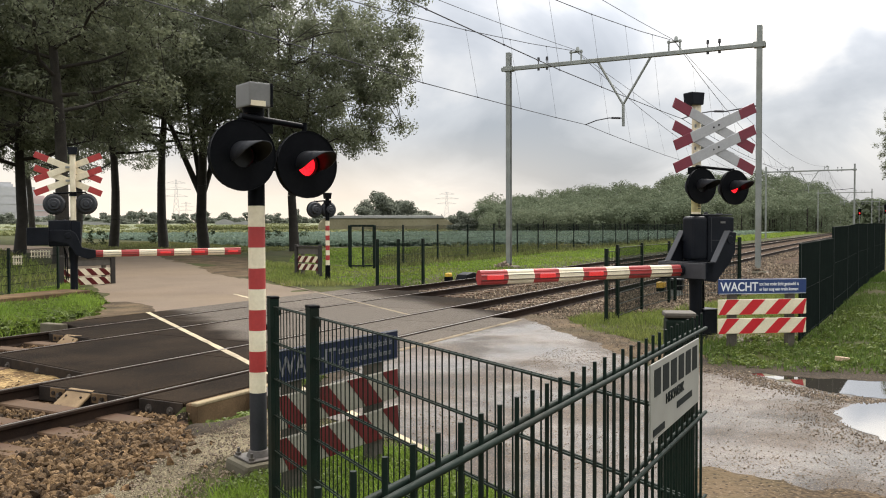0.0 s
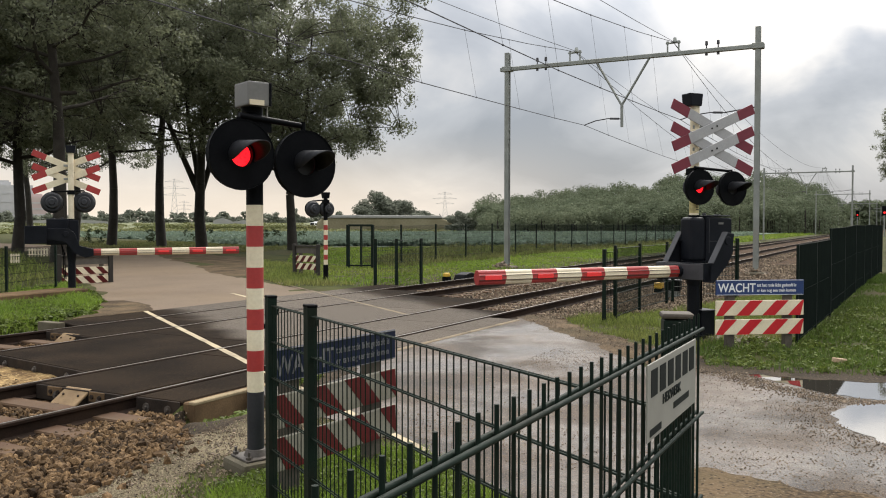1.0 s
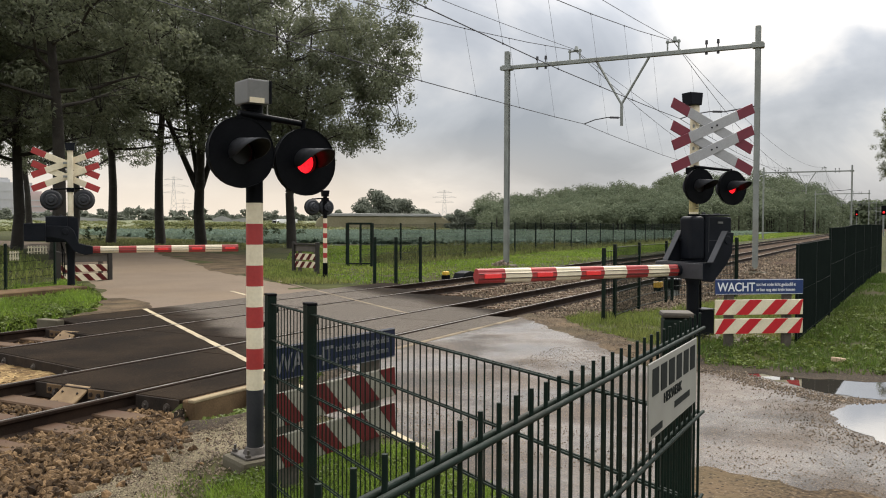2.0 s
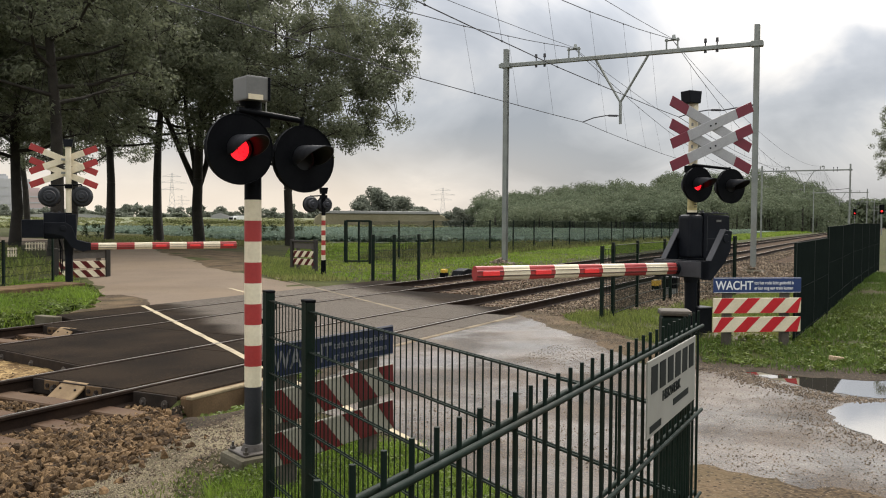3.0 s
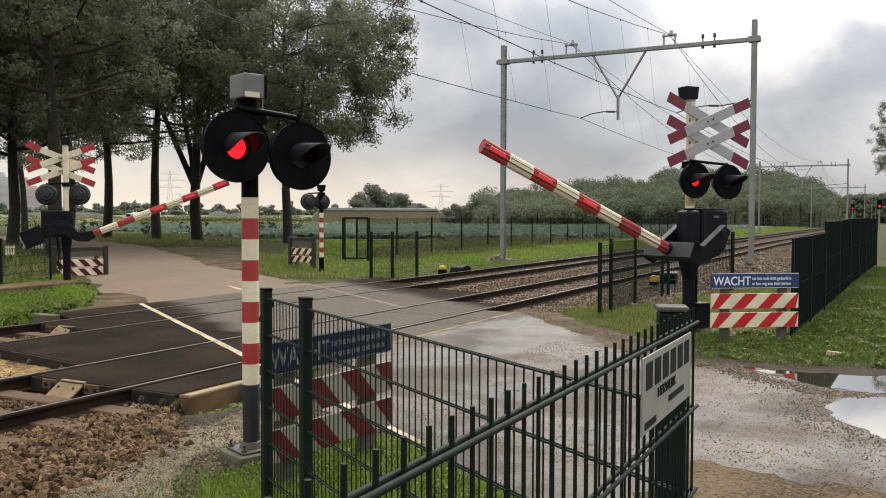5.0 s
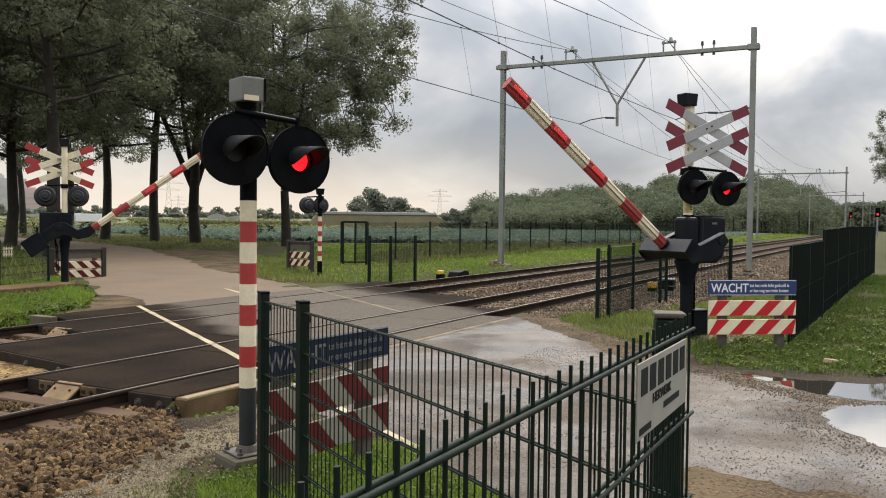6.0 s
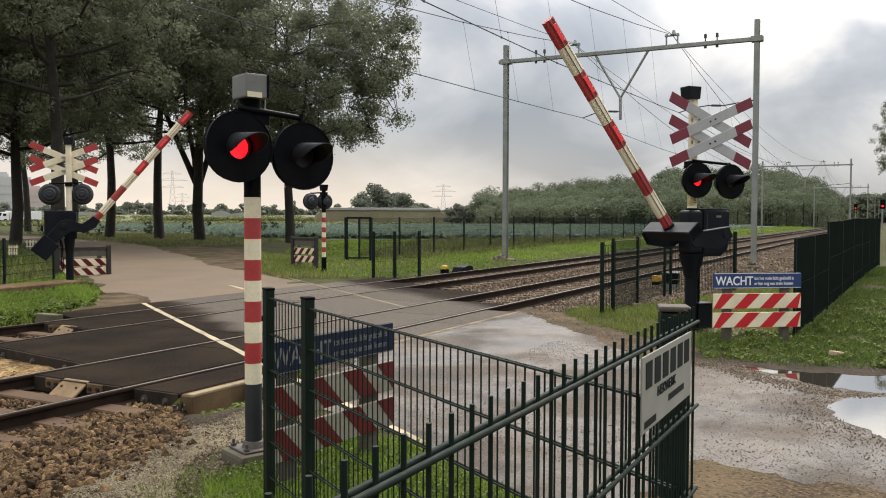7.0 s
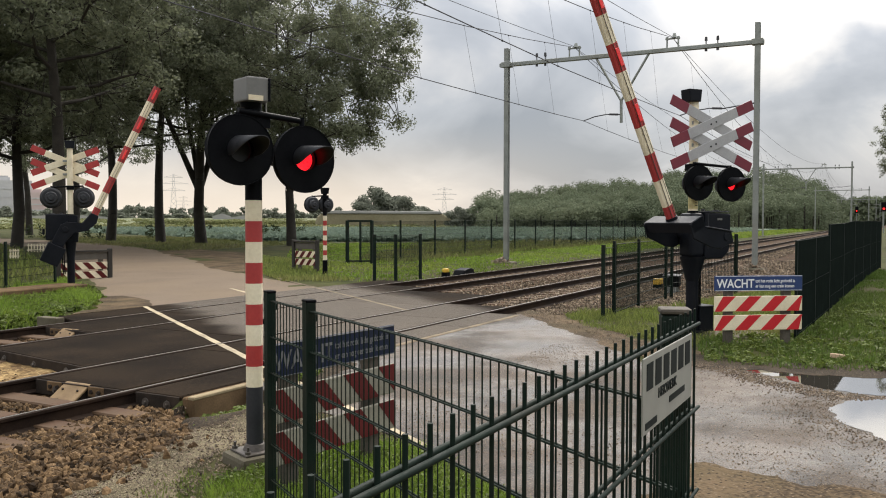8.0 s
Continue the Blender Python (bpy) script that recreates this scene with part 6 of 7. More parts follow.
def polar(px_az, dist):
    return dist * math.cos(radians(px_az)), dist * math.sin(radians(px_az))


for az, dist, kind, sc, turn in ((38.1, 47, KIND_E, 1.0, 130), (43.9, 52, KIND_D, 1.0, 100), (46.4, 56, KIND_B, 1.0, 210), (49.4, 60, KIND_A, 1.0, 300), (52.5, 38, KIND_B, 0.95, 40), (54.7, 47, KIND_C, 1.0, 160), (57.5, 43, KIND_C, 1.0, 250), (51.5, 74, KIND_C, 1.05, 70), (54.0, 90, KIND_B, 1.05, 10)):
    place_tree(kind, *polar(az, dist), sc, turn)


WOOD_TOP = ((2.6, 1.3), (3.45, 1.75), (4.7, 2.85), (7.4, 3.2), (12.5, 3.05), (14.3, 2.85), (18.0, 2.5), (21.7, 2.05), (25.1, 1.85), (25.9, 1.7))


def make_wood():
    """The wooded rise behind the field, as one mass of crowns that grows higher towards its back."""
    rng = np.random.default_rng(5)
    blobs = []
    tb = bm_new()
    for i in range(360):
        az = 2.9 + 22.5 * rng.random()
        back = rng.random() ** 1.3
        d = 185 + 110 * back
        rise = np.interp(az, [q[0] for q in WOOD_TOP], [q[1] for q in WOOD_TOP])
        x, y = polar(az, d)
        if y < 14:
            continue
        full = 1.6 + d * math.tan(radians(rise))
        top = full * (0.54 + 0.52 * back ** 0.8) * (0.90 + 0.18 * rng.random())
        r = 2.8 + 2.2 * rng.random()
        add_cyl(tb, (x, y, 0), (x, y, top - 1.5), 0.18, 0.08, 5, False)
        for q in range(13):
            a, t = rng.random() * 6.28, math.acos(1 - 1.15 * rng.random())
            p = (x + math.cos(a) * math.sin(t) * r * 0.75, y + math.sin(a) * math.sin(t) * r * 0.75, top - r * 0.75 + math.cos(t) * r * 0.62)
            k = 0.26 + 0.18 * rng.random()
            blobs.append((*p, r * k, r * k, r * k * 0.8))
        for z in np.arange(top - r * 1.5, 0.3, -2.0):
            a = rng.random() * 6.28
            blobs.append((x + math.cos(a) * r * 0.4, y + math.sin(a) * r * 0.4, z, r * 0.72, r * 0.72, 1.5))
    wood = thing("wood", "dense green wood on a low rise behind the field", "wood", kind="stuff")
    o = new("crowns", leaf_cloud("crowns", blobs, 370000, 0.25, M["farleaf"], rng, 0.5, 0.20, order=0.32)); o.parent = wood
    part("trunks", tb, M["bark"], wood)


make_wood()


def make_far_bushes(name, label, spots, count, size, mat, seed, ground=0.0):
    rng = np.random.default_rng(seed)
    blobs = []
    tb = bm_new()
    for az, d, w, h in spots:
        x, y = polar(az, d)
        k = 7
        add_cyl(tb, (x, y, ground - 1.5), (x, y, ground + h * 0.7), 0.02 * h, 0.01 * h, 5, False)
        for i in range(k):
            a = rng.random() * 6.28
            q = rng.random()
            zz = h * (0.22 + 0.66 * rng.random())
            rr = w * 0.42 * q * (1.15 - zz / h)
            blobs.append((x + math.cos(a) * rr, y + math.sin(a) * rr, ground + zz, w * 0.26, w * 0.26, h * 0.17))
        blobs.append((x, y, ground + h * 0.14, w * 0.30, w * 0.30, h * 0.14))
    t = thing(name, label, "trees", kind="stuff")
    o = new("crowns", leaf_cloud("crowns", blobs, count, size, mat, rng, 0.6, 0.3, order=0.5)); o.parent = t
    part("trunks", tb, M["bark"], t)


rs = random.Random(4)
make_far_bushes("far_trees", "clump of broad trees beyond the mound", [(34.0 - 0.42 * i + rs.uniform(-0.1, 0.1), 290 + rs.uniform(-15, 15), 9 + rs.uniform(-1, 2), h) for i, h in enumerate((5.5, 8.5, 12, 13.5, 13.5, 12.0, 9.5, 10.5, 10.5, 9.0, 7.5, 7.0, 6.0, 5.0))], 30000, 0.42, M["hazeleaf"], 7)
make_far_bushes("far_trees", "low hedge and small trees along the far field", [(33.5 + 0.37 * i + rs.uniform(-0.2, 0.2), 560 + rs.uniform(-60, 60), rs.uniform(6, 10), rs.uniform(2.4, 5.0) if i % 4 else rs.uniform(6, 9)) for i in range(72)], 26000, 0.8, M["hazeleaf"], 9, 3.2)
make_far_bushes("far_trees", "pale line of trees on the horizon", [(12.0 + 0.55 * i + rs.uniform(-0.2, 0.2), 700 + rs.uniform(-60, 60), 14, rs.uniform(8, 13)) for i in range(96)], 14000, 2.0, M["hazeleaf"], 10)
make_far_bushes("far_trees", "dark bushes and young trees beside the railway", [(1.6 + 0.25 * i, 330 + 25 * i, 9, rs.uniform(8, 13)) for i in range(6)] + [(0.2 + 0.5 * i, 420, 12, rs.uniform(9, 14)) for i in range(6)], 7000, 0.9, M["farleaf"], 11)
make_far_bushes("far_trees", "low brownish bushes at the end of the mound", [(27.5 - 0.28 * i, 228 + rs.uniform(-4, 4), 4.2, h) for i, h in enumerate((4.2, 5.0, 5.6, 5.0, 4.2, 3.6))], 6000, 0.32, M["hazeleaf"], 13)
place_tree(KIND_B, 60.0, -1.75, 0.5, 15, "leafy oak at the edge of the railway")


def make_field():
    """Crop rows between the fence and the wood."""
    bm = bm_new()
    f = lambda x, y: gz(x, y) + 0.10
    poly = [(46, 25), (60, 19.6), (190, 20), (330, 30), (420, 250), (300, 330), (150, 260), (70, 90), (52, 52), (41, 34)]
    add_slab(bm, ragged(poly, 4, 0.8, 2.0), 0.30, 0.5)
    solid("crop_field", bm, M["crop"], "blue-green crop field behind the fence", "field", "structure")
    rng = np.random.default_rng(2)
    n = 90000
    pts = []
    lo, hi = 8.0, 52.0
    az = np.radians(lo + (hi - lo) * rng.random(n))
    d = 56 + 110 * rng.random(n) ** 1.6
    x, y = d * np.cos(az), d * np.sin(az)
    row = np.round((x * 0.83 - y * 0.556) / 0.75) * 0.75
    keep = np.array([inside(poly, a, b) for a, b in zip(x, y)])
    x, y = x[keep], y[keep]
    blobs = np.stack([x, y, np.full(len(x), 0.45), np.full(len(x), 0.25), np.full(len(x), 0.25), np.full(len(x), 0.18)], 1)
    me = leaf_cloud("crop_plants", blobs, len(x), 0.30, M["crop"], rng)
    tagged(new("crop_plants", me), "leafy crop plants in the field", "crop", kind="stuff")
    bm = bm_new()
    rows = []
    for d in (250, 300, 360, 430, 500, 580, 660, 800, 1000, 1300):
        rows.append([bm.verts.new((*polar(2 + 3 * k, d), 0.2 + 3.5 * sstep(260, 580, d) * sstep(28, 33, 2 + 3 * k))) for k in range(24)])
    for r0, r1 in zip(rows, rows[1:]):
        for k in range(23):
            bm.faces.new((r0[k], r1[k], r1[k + 1], r0[k + 1])).smooth = True
    solid("far_field", bm, M["farfield"], "pale grassy fields far off", "field", "structure")
    # long low mound under a pale cover
    m = thing("covered_mound", "long low earth mound with a pale top edge", "mound", Matrix.Translation((*polar(31.2, 235), 0.3)) @ Matrix.Rotation(radians(-55), 4, "Z"))
    bm = bm_new()
    add_prism(bm, [(-22, 0), (16, 0), (15, 2.2), (12, 3.6), (-20, 3.6), (-21.5, 2.4)], pose(0, 0, 0), 9)
    part("slope", soften(bm, 0.5, 2), M["straw"], m)
    bm = bm_new()
    add_prism(bm, [(-20.5, 3.45), (12.5, 3.45), (12, 4.15), (-20, 4.25)], pose(0, -0.5, 0), 8.6)
    part("cover", soften(bm, 0.15, 2), M["sheet"], m)
    for az, d, w, h in ((41.2, 470, 18, 4.4), (42.6, 480, 10, 5.6), (52.0, 470, 40, 4.8)):
        bm = bm_new()
        add_prism(bm, [(-w / 2, 0), (w / 2, 0), (w / 2, h * 0.7), (0, h), (-w / 2, h * 0.7)], Matrix.Translation((*polar(az, d), 0.3)) @ Matrix.Rotation(radians(az - 90), 4, "Z"), 8)
        solid("greenhouse", bm, M["sheet"], "low white greenhouse beyond the field", "greenhouse", group="greenhouses")


make_field()


def make_pylons():
    for az, d, h in ((27.9, 900, 38), (45.6, 800, 44), (45.0, 1500, 44)):
        t = thing("power_pylon", "hazy lattice power pylon on the horizon", "pylon", Matrix.Translation((*polar(az, d), 0)) @ Matrix.Rotation(radians(az), 4, "Z"), "power pylons")
        bm = bm_new()
        def leg(z):
            return 3.4 * (1 - z / h) ** 1.2 + 0.5
        zs = [h * i / 9 for i in range(10)]
        for sx in (-1, 1):
            for sy in (-1, 1):
                for z0, z1 in zip(zs, zs[1:]):
                    add_cyl(bm, (sx * leg(z0), sy * leg(z0), z0), (sx * leg(z1), sy * leg(z1), z1), 0.17, 0.17, 4, False)
        for z0, z1 in zip(zs, zs[1:]):
            for s in (-1, 1):
                for q in (-1, 1):
                    add_cyl(bm, (s * leg(z0), -q * leg(z0), z0), (s * leg(z1), q * leg(z1), z1), 0.10, 0.10, 4, False)
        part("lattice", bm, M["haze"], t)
        for z, w in ((h * 0.66, 10), (h * 0.80, 13), (h * 0.93, 8)):
            bm = bm_new()
            add_cyl(bm, (0, -w, z), (0, w, z), 0.2, 0.2, 4, False)
            add_cyl(bm, (0, -w, z), (0, 0, z + 2.2), 0.12, 0.12, 4, False)
            add_cyl(bm, (0, w, z), (0, 0, z + 2.2), 0.12, 0.12, 4, False)
            part("crossarm", bm, M["haze"], t)
    for az, d, w, h, mat in ((54.9, 1200, 45, 52, "haze"), (53.2, 1150, 40, 36, "hazepink"), (56.5, 1250, 60, 60, "haze")):
        b = thing("power_station", "hazy large block building on the horizon", "building", Matrix.Translation((*polar(az, d), 0)) @ Matrix.Rotation(radians(az), 4, "Z"), "horizon buildings")
        bm = bm_new()
        add_box(bm, (0, 0, h / 2), (30, w, h))
        add_box(bm, (0, w * 0.2, h + 2), (14, w * 0.3, 4))
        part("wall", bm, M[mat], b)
        bm = bm_new()
        for i in range(4):
            add_box(bm, (-15.2, 0, h * (0.2 + 0.2 * i)), (0.6, w * 0.86, 1.5))
        part("window_band", bm, M["haze"], b)


make_pylons()



def make_truck():
    """A white lorry that drives along the far road behind the field."""
    t = thing("truck", "white lorry with a long plain cargo body", "truck", pose(300, 180, 0.2))
    bm = bm_new()
    add_box(bm, (-1.2, 0, 2.0), (9.2, 2.5, 2.4))
    part("cargo_body", soften(bm, 0.08, 2), M["truckwhite"], t)
    bm = bm_new()
    add_prism(bm, [(3.7, 0.6), (6.0, 0.6), (6.0, 1.7), (5.6, 2.75), (3.7, 2.85)], pose(0, 0, 0), 2.4)
    cab = part("cab", soften(bm, 0.1, 2), M["truckwhite"], t)
    bm = bm_new()
    add_prism(bm, [(6.01, 1.75), (6.03, 1.75), (5.66, 2.65), (5.64, 2.65)], pose(0, 0, 0), 2.1)
    part("windscreen", bm, M["black"], cab)
    for e in (-1, 1):
        bm = bm_new()
        add_box(bm, (5.0, e * 1.215, 2.1), (0.9, 0.02, 0.65))
        part("side_window", bm, M["black"], cab)
    bm = bm_new()
    add_box(bm, (0, 0, 0.7), (11.0, 1.0, 0.25))
    part("chassis", bm, M["black"], t)
    for x in (-4.4, -3.3, -2.2, 4.8):
        for e in (-1, 1):
            bm = bm_new()
            add_cyl(bm, (x, e * 0.95, 0.5), (x, e * 1.24, 0.5), 0.5, 0.5, 18)
            wheel = part("wheel", bm, M["black"], t)
            bm = bm_new()
            add_cyl(bm, (x, e * 1.2, 0.5), (x, e * 1.26, 0.5), 0.27, 0.25, 14)
            part("rim", bm, M["steel"], wheel)
    return t


M["truckwhite"] = material("white_lorry_paint", (0.70, 0.70, 0.69), (0.80, 0.80, 0.78), 0.4, scale=1, fine=10, bump=0)
TRUCK = make_truck()


def make_far_growth():
    """Tussocks and low scrub that roughen the fields beyond the crop."""
    rng = np.random.default_rng(31)
    n = 2600
    az = 28 + 30 * rng.random(n)
    d = 150 + 330 * rng.random(n) ** 1.4
    blobs = []
    for a, r, k in zip(az, d, rng.random(n)):
        if noise.noise(Vector((a * 0.9, r * 0.012, 5))) < -0.1:
            continue
        x, y = polar(a, r)
        z = 0.25 + 3.5 * sstep(260, 580, r) * sstep(28, 33, a)
        blobs.append((x, y, z + 0.2, 1.0 + 2.5 * k, 1.0 + 2.5 * k, 0.25 + 0.45 * k * k))
    # a rough bank hides the wheels of what drives on the far road
    for i in range(220):
        a = 36.5 + 11.0 * i / 220
        x, y = polar(a, 296 - 2.0 * (a - 36.5) + rng.normal() * 1.5)
        blobs.append((x, y, 0.9 + 0.3 * rng.random(), 2.2, 2.2, 0.75 + 0.4 * rng.random()))
    me = leaf_cloud("far_growth", blobs, 70000, 0.32, M["drygrass"], rng, 0.6, 0.5, order=0.6)
    tagged(new("far_growth", me), "rough tussocks and scrub in the far fields", "grass", kind="stuff")
    blobs = []
    for i in range(20):
        a, r = 36.5 + 18 * rng.random(), 66 + 10 * rng.random()
        x, y = polar(a, r)
        for q in range(4):
            blobs.append((x + rng.normal() * 0.25, y + rng.normal() * 0.25, 0.4 + 0.28 * q, 0.26, 0.26, 0.22))
    me = leaf_cloud("tall_weeds", blobs, 1900, 0.09, M["darkweed"], rng, 0.6, 0.6, order=0.8)
    tagged(new("tall_weeds", me), "tall dark weeds at the edge of the crop", "weeds", kind="stuff")


make_far_growth()

# ---------------------------------------------------------------- grass and stones


def make_grass(name, label, polys, count, hmin, hmax, width, seed, lift=0.0, avoid=(), mat="grass"):
    rng = np.random.default_rng(seed)
    xs, ys = [], []
    areas = []
    for p in polys:
        a = np.array(p)
        areas.append(abs(sum(a[i - 1, 0] * a[i, 1] - a[i, 0] * a[i - 1, 1] for i in range(len(a)))) / 2)
    for p, ar in zip(polys, areas):
        a = np.array(p)
        need = int(count * ar / sum(areas))
        lo, hi = a.min(0), a.max(0)
        tries = rng.random((need * 3, 2)) * (hi - lo) + lo
        got = 0
        for x, y in tries:
            if got >= need:
                break
            if inside(p, x, y) and not any(inside(q, x, y) for q in avoid):
                if noise.noise(Vector((x * 1.3, y * 1.3, seed))) > -0.35 + 0.5 * rng.random() - 0.25:
                    xs.append(x); ys.append(y); got += 1
    n = len(xs)
    x, y = np.array(xs), np.array(ys)
    z = np.array([gz(a, b) for a, b in zip(xs, ys)]) + lift
    tall = np.array([0.6 + 0.8 * max(0, noise.noise(Vector((a * 0.8, b * 0.8, 3.0))) + 0.4) for a, b in zip(xs, ys)])
    h = (hmin + (hmax - hmin) * rng.random(n) ** 2) * tall
    ang = rng.random(n) * 6.283
    lean = rng.normal(size=(n, 2)) * 0.45 * h[:, None]
    w = width * (0.6 + 0.8 * rng.random(n))
    cx, sx = np.cos(ang) * w, np.sin(ang) * w
    p0 = np.stack([x - cx, y - sx, z - 0.01], 1)
    p1 = np.stack([x + cx, y + sx, z - 0.01], 1)
    p2 = np.stack([x + lean[:, 0] * 0.4 + cx * 0.7, y + lean[:, 1] * 0.4 + sx * 0.7, z + h * 0.6], 1)
    p3 = np.stack([x + lean[:, 0], y + lean[:, 1], z + h], 1)
    p4 = np.stack([x + lean[:, 0] * 0.4 - cx * 0.7, y + lean[:, 1] * 0.4 - sx * 0.7, z + h * 0.6], 1)
    vs = np.stack([p0, p1, p2, p3, p4], 1).reshape(-1, 3)
    i = np.arange(n) * 5
    fs = np.concatenate([np.stack([i, i + 1, i + 2], 1), np.stack([i, i + 2, i + 4], 1), np.stack([i + 4, i + 2, i + 3], 1)])
    me = bpy.data.meshes.new(name)
    me.vertices.add(len(vs)); me.vertices.foreach_set("co", vs.ravel())
    me.loops.add(len(fs) * 3); me.loops.foreach_set("vertex_index", fs.ravel().astype(np.int32))
    me.polygons.add(len(fs)); me.polygons.foreach_set("loop_start", np.arange(len(fs), dtype=np.int32) * 3)
    me.update(calc_edges=True)
    me.materials.append(M[mat])
    tagged(new(name, me), label, "grass", kind="stuff")


make_grass("grass", "long green grass on the bank beside the road", [[(10.2, 1.9), (10.15, 1.0), (10.45, 0.0), (10.7, -4.0), (16, -6), (24, -2), (32, 0.5), (17, 1.08), (12.8, 1.3), (12.7, 1.9), (12.4, 2.4), (11.2, 2.2)]], 52000, 0.03, 0.12, 0.006, 1, mat="bank")
make_grass("grass", "thin grass between road and track", [[(11.3, 2.3), (12.3, 2.3), (13.3, 1.4), (18, 1.2), (30, 0.9), (30, 2.2), (18, 3.4), (16.5, 4.3), (16, 4.9), (14.2, 5.1), (12.9, 4.3)]], 42000, 0.03, 0.13, 0.006, 2)
make_grass("grass", "fresh green grass at the far verge", [[(8.6, 12.75), (10.3, 12.72), (12.3, 14.7), (14.6, 18.3), (16.2, 20.4), (14.4, 19.6), (11.5, 17.5), (8, 15.8), (3, 13.8), (4, 12.9)]], 34000, 0.05, 0.20, 0.010, 3, mat="lawn")
make_grass("grass", "rough grass behind the far fence", [[(14.0, 20), (18, 23), (30, 44), (20, 50), (4, 30), (0, 14.5), (7, 16.6)]], 18000, 0.08, 0.34, 0.02, 4)
make_grass("grass", "green verge beyond the track", [[(19.6, 13.4), (20.2, 14.5), (23, 17.2), (27, 21.5), (33, 26), (42, 30), (46, 24.5), (60, 20), (90, 19), (90, 13.8), (36, 12.95), (20, 12.9)]], 62000, 0.03, 0.10, 0.022, 5, mat="lawn")
make_grass("grass", "green verge running along the far track", [[(90, 13.8), (150, 14.2), (330, 15.0), (330, 18.5), (150, 18.6), (90, 18.6)]], 22000, 0.12, 0.30, 0.09, 10, mat="lawn")
make_grass("grass", "rough grass round the far warning board", [[(18.3, 14.7), (19.1, 13.3), (19.8, 13.2), (20.3, 14.6), (23.2, 17.4), (27.4, 21.6), (27.6, 24.0), (24.2, 20.8), (22.4, 19.2), (20.0, 16.7)]], 9000, 0.05, 0.16, 0.012, 11, lift=0.035)
make_grass("grass", "dry brownish grass along the far fence", [[(28, 17.0), (44, 17.4), (90, 17.2), (90, 19.5), (60, 20.2), (44, 24), (30, 20)]], 16000, 0.10, 0.34, 0.02, 9, mat="drygrass")
make_grass("grass", "roadside grass below the trees", [[(29, 30), (33, 29), (44, 31), (52, 54), (47, 64), (38, 50), (32, 39)]], 20000, 0.04, 0.16, 0.02, 6, mat="drygrass")
make_grass("grass", "short green grass round the fence and warning board", [[(2.6, 2.2), (3.4, 3.3), (3.9, 3.7), (4.4, 3.75), (5.3, 3.8), (5.3, 3.0), (4.8, 2.3), (4.3, 1.3), (3.6, 1.0), (2.6, 0.9)]], 26000, 0.03, 0.13, 0.004, 7, avoid=[YARD], mat="lawn")
make_grass("grass", "weeds at the edge of the gravel", [[(4.9, 4.9), (5.4, 5.15), (6.3, 5.55), (6.4, 5.3), (5.9, 5.0), (5.4, 4.9)], [(2.6, 3.0), (3.3, 3.9), (4.1, 4.15), (4.1, 3.6), (3.4, 3.2)]], 1500, 0.02, 0.06, 0.004, 8)


def rock(seed):
    rng = random.Random(seed)
    bm = bm_new()
    bmesh.ops.create_icosphere(bm, subdivisions=1, radius=1.0)
    s = (1.0, 0.55 + 0.3 * rng.random(), 0.30 + 0.26 * rng.random())
    for v in bm.verts:
        k = 0.75 + 0.5 * rng.random()
        v.co = Vector((v.co.x * s[0] * k, v.co.y * s[1] * k, v.co.z * s[2] * k))
    return bm


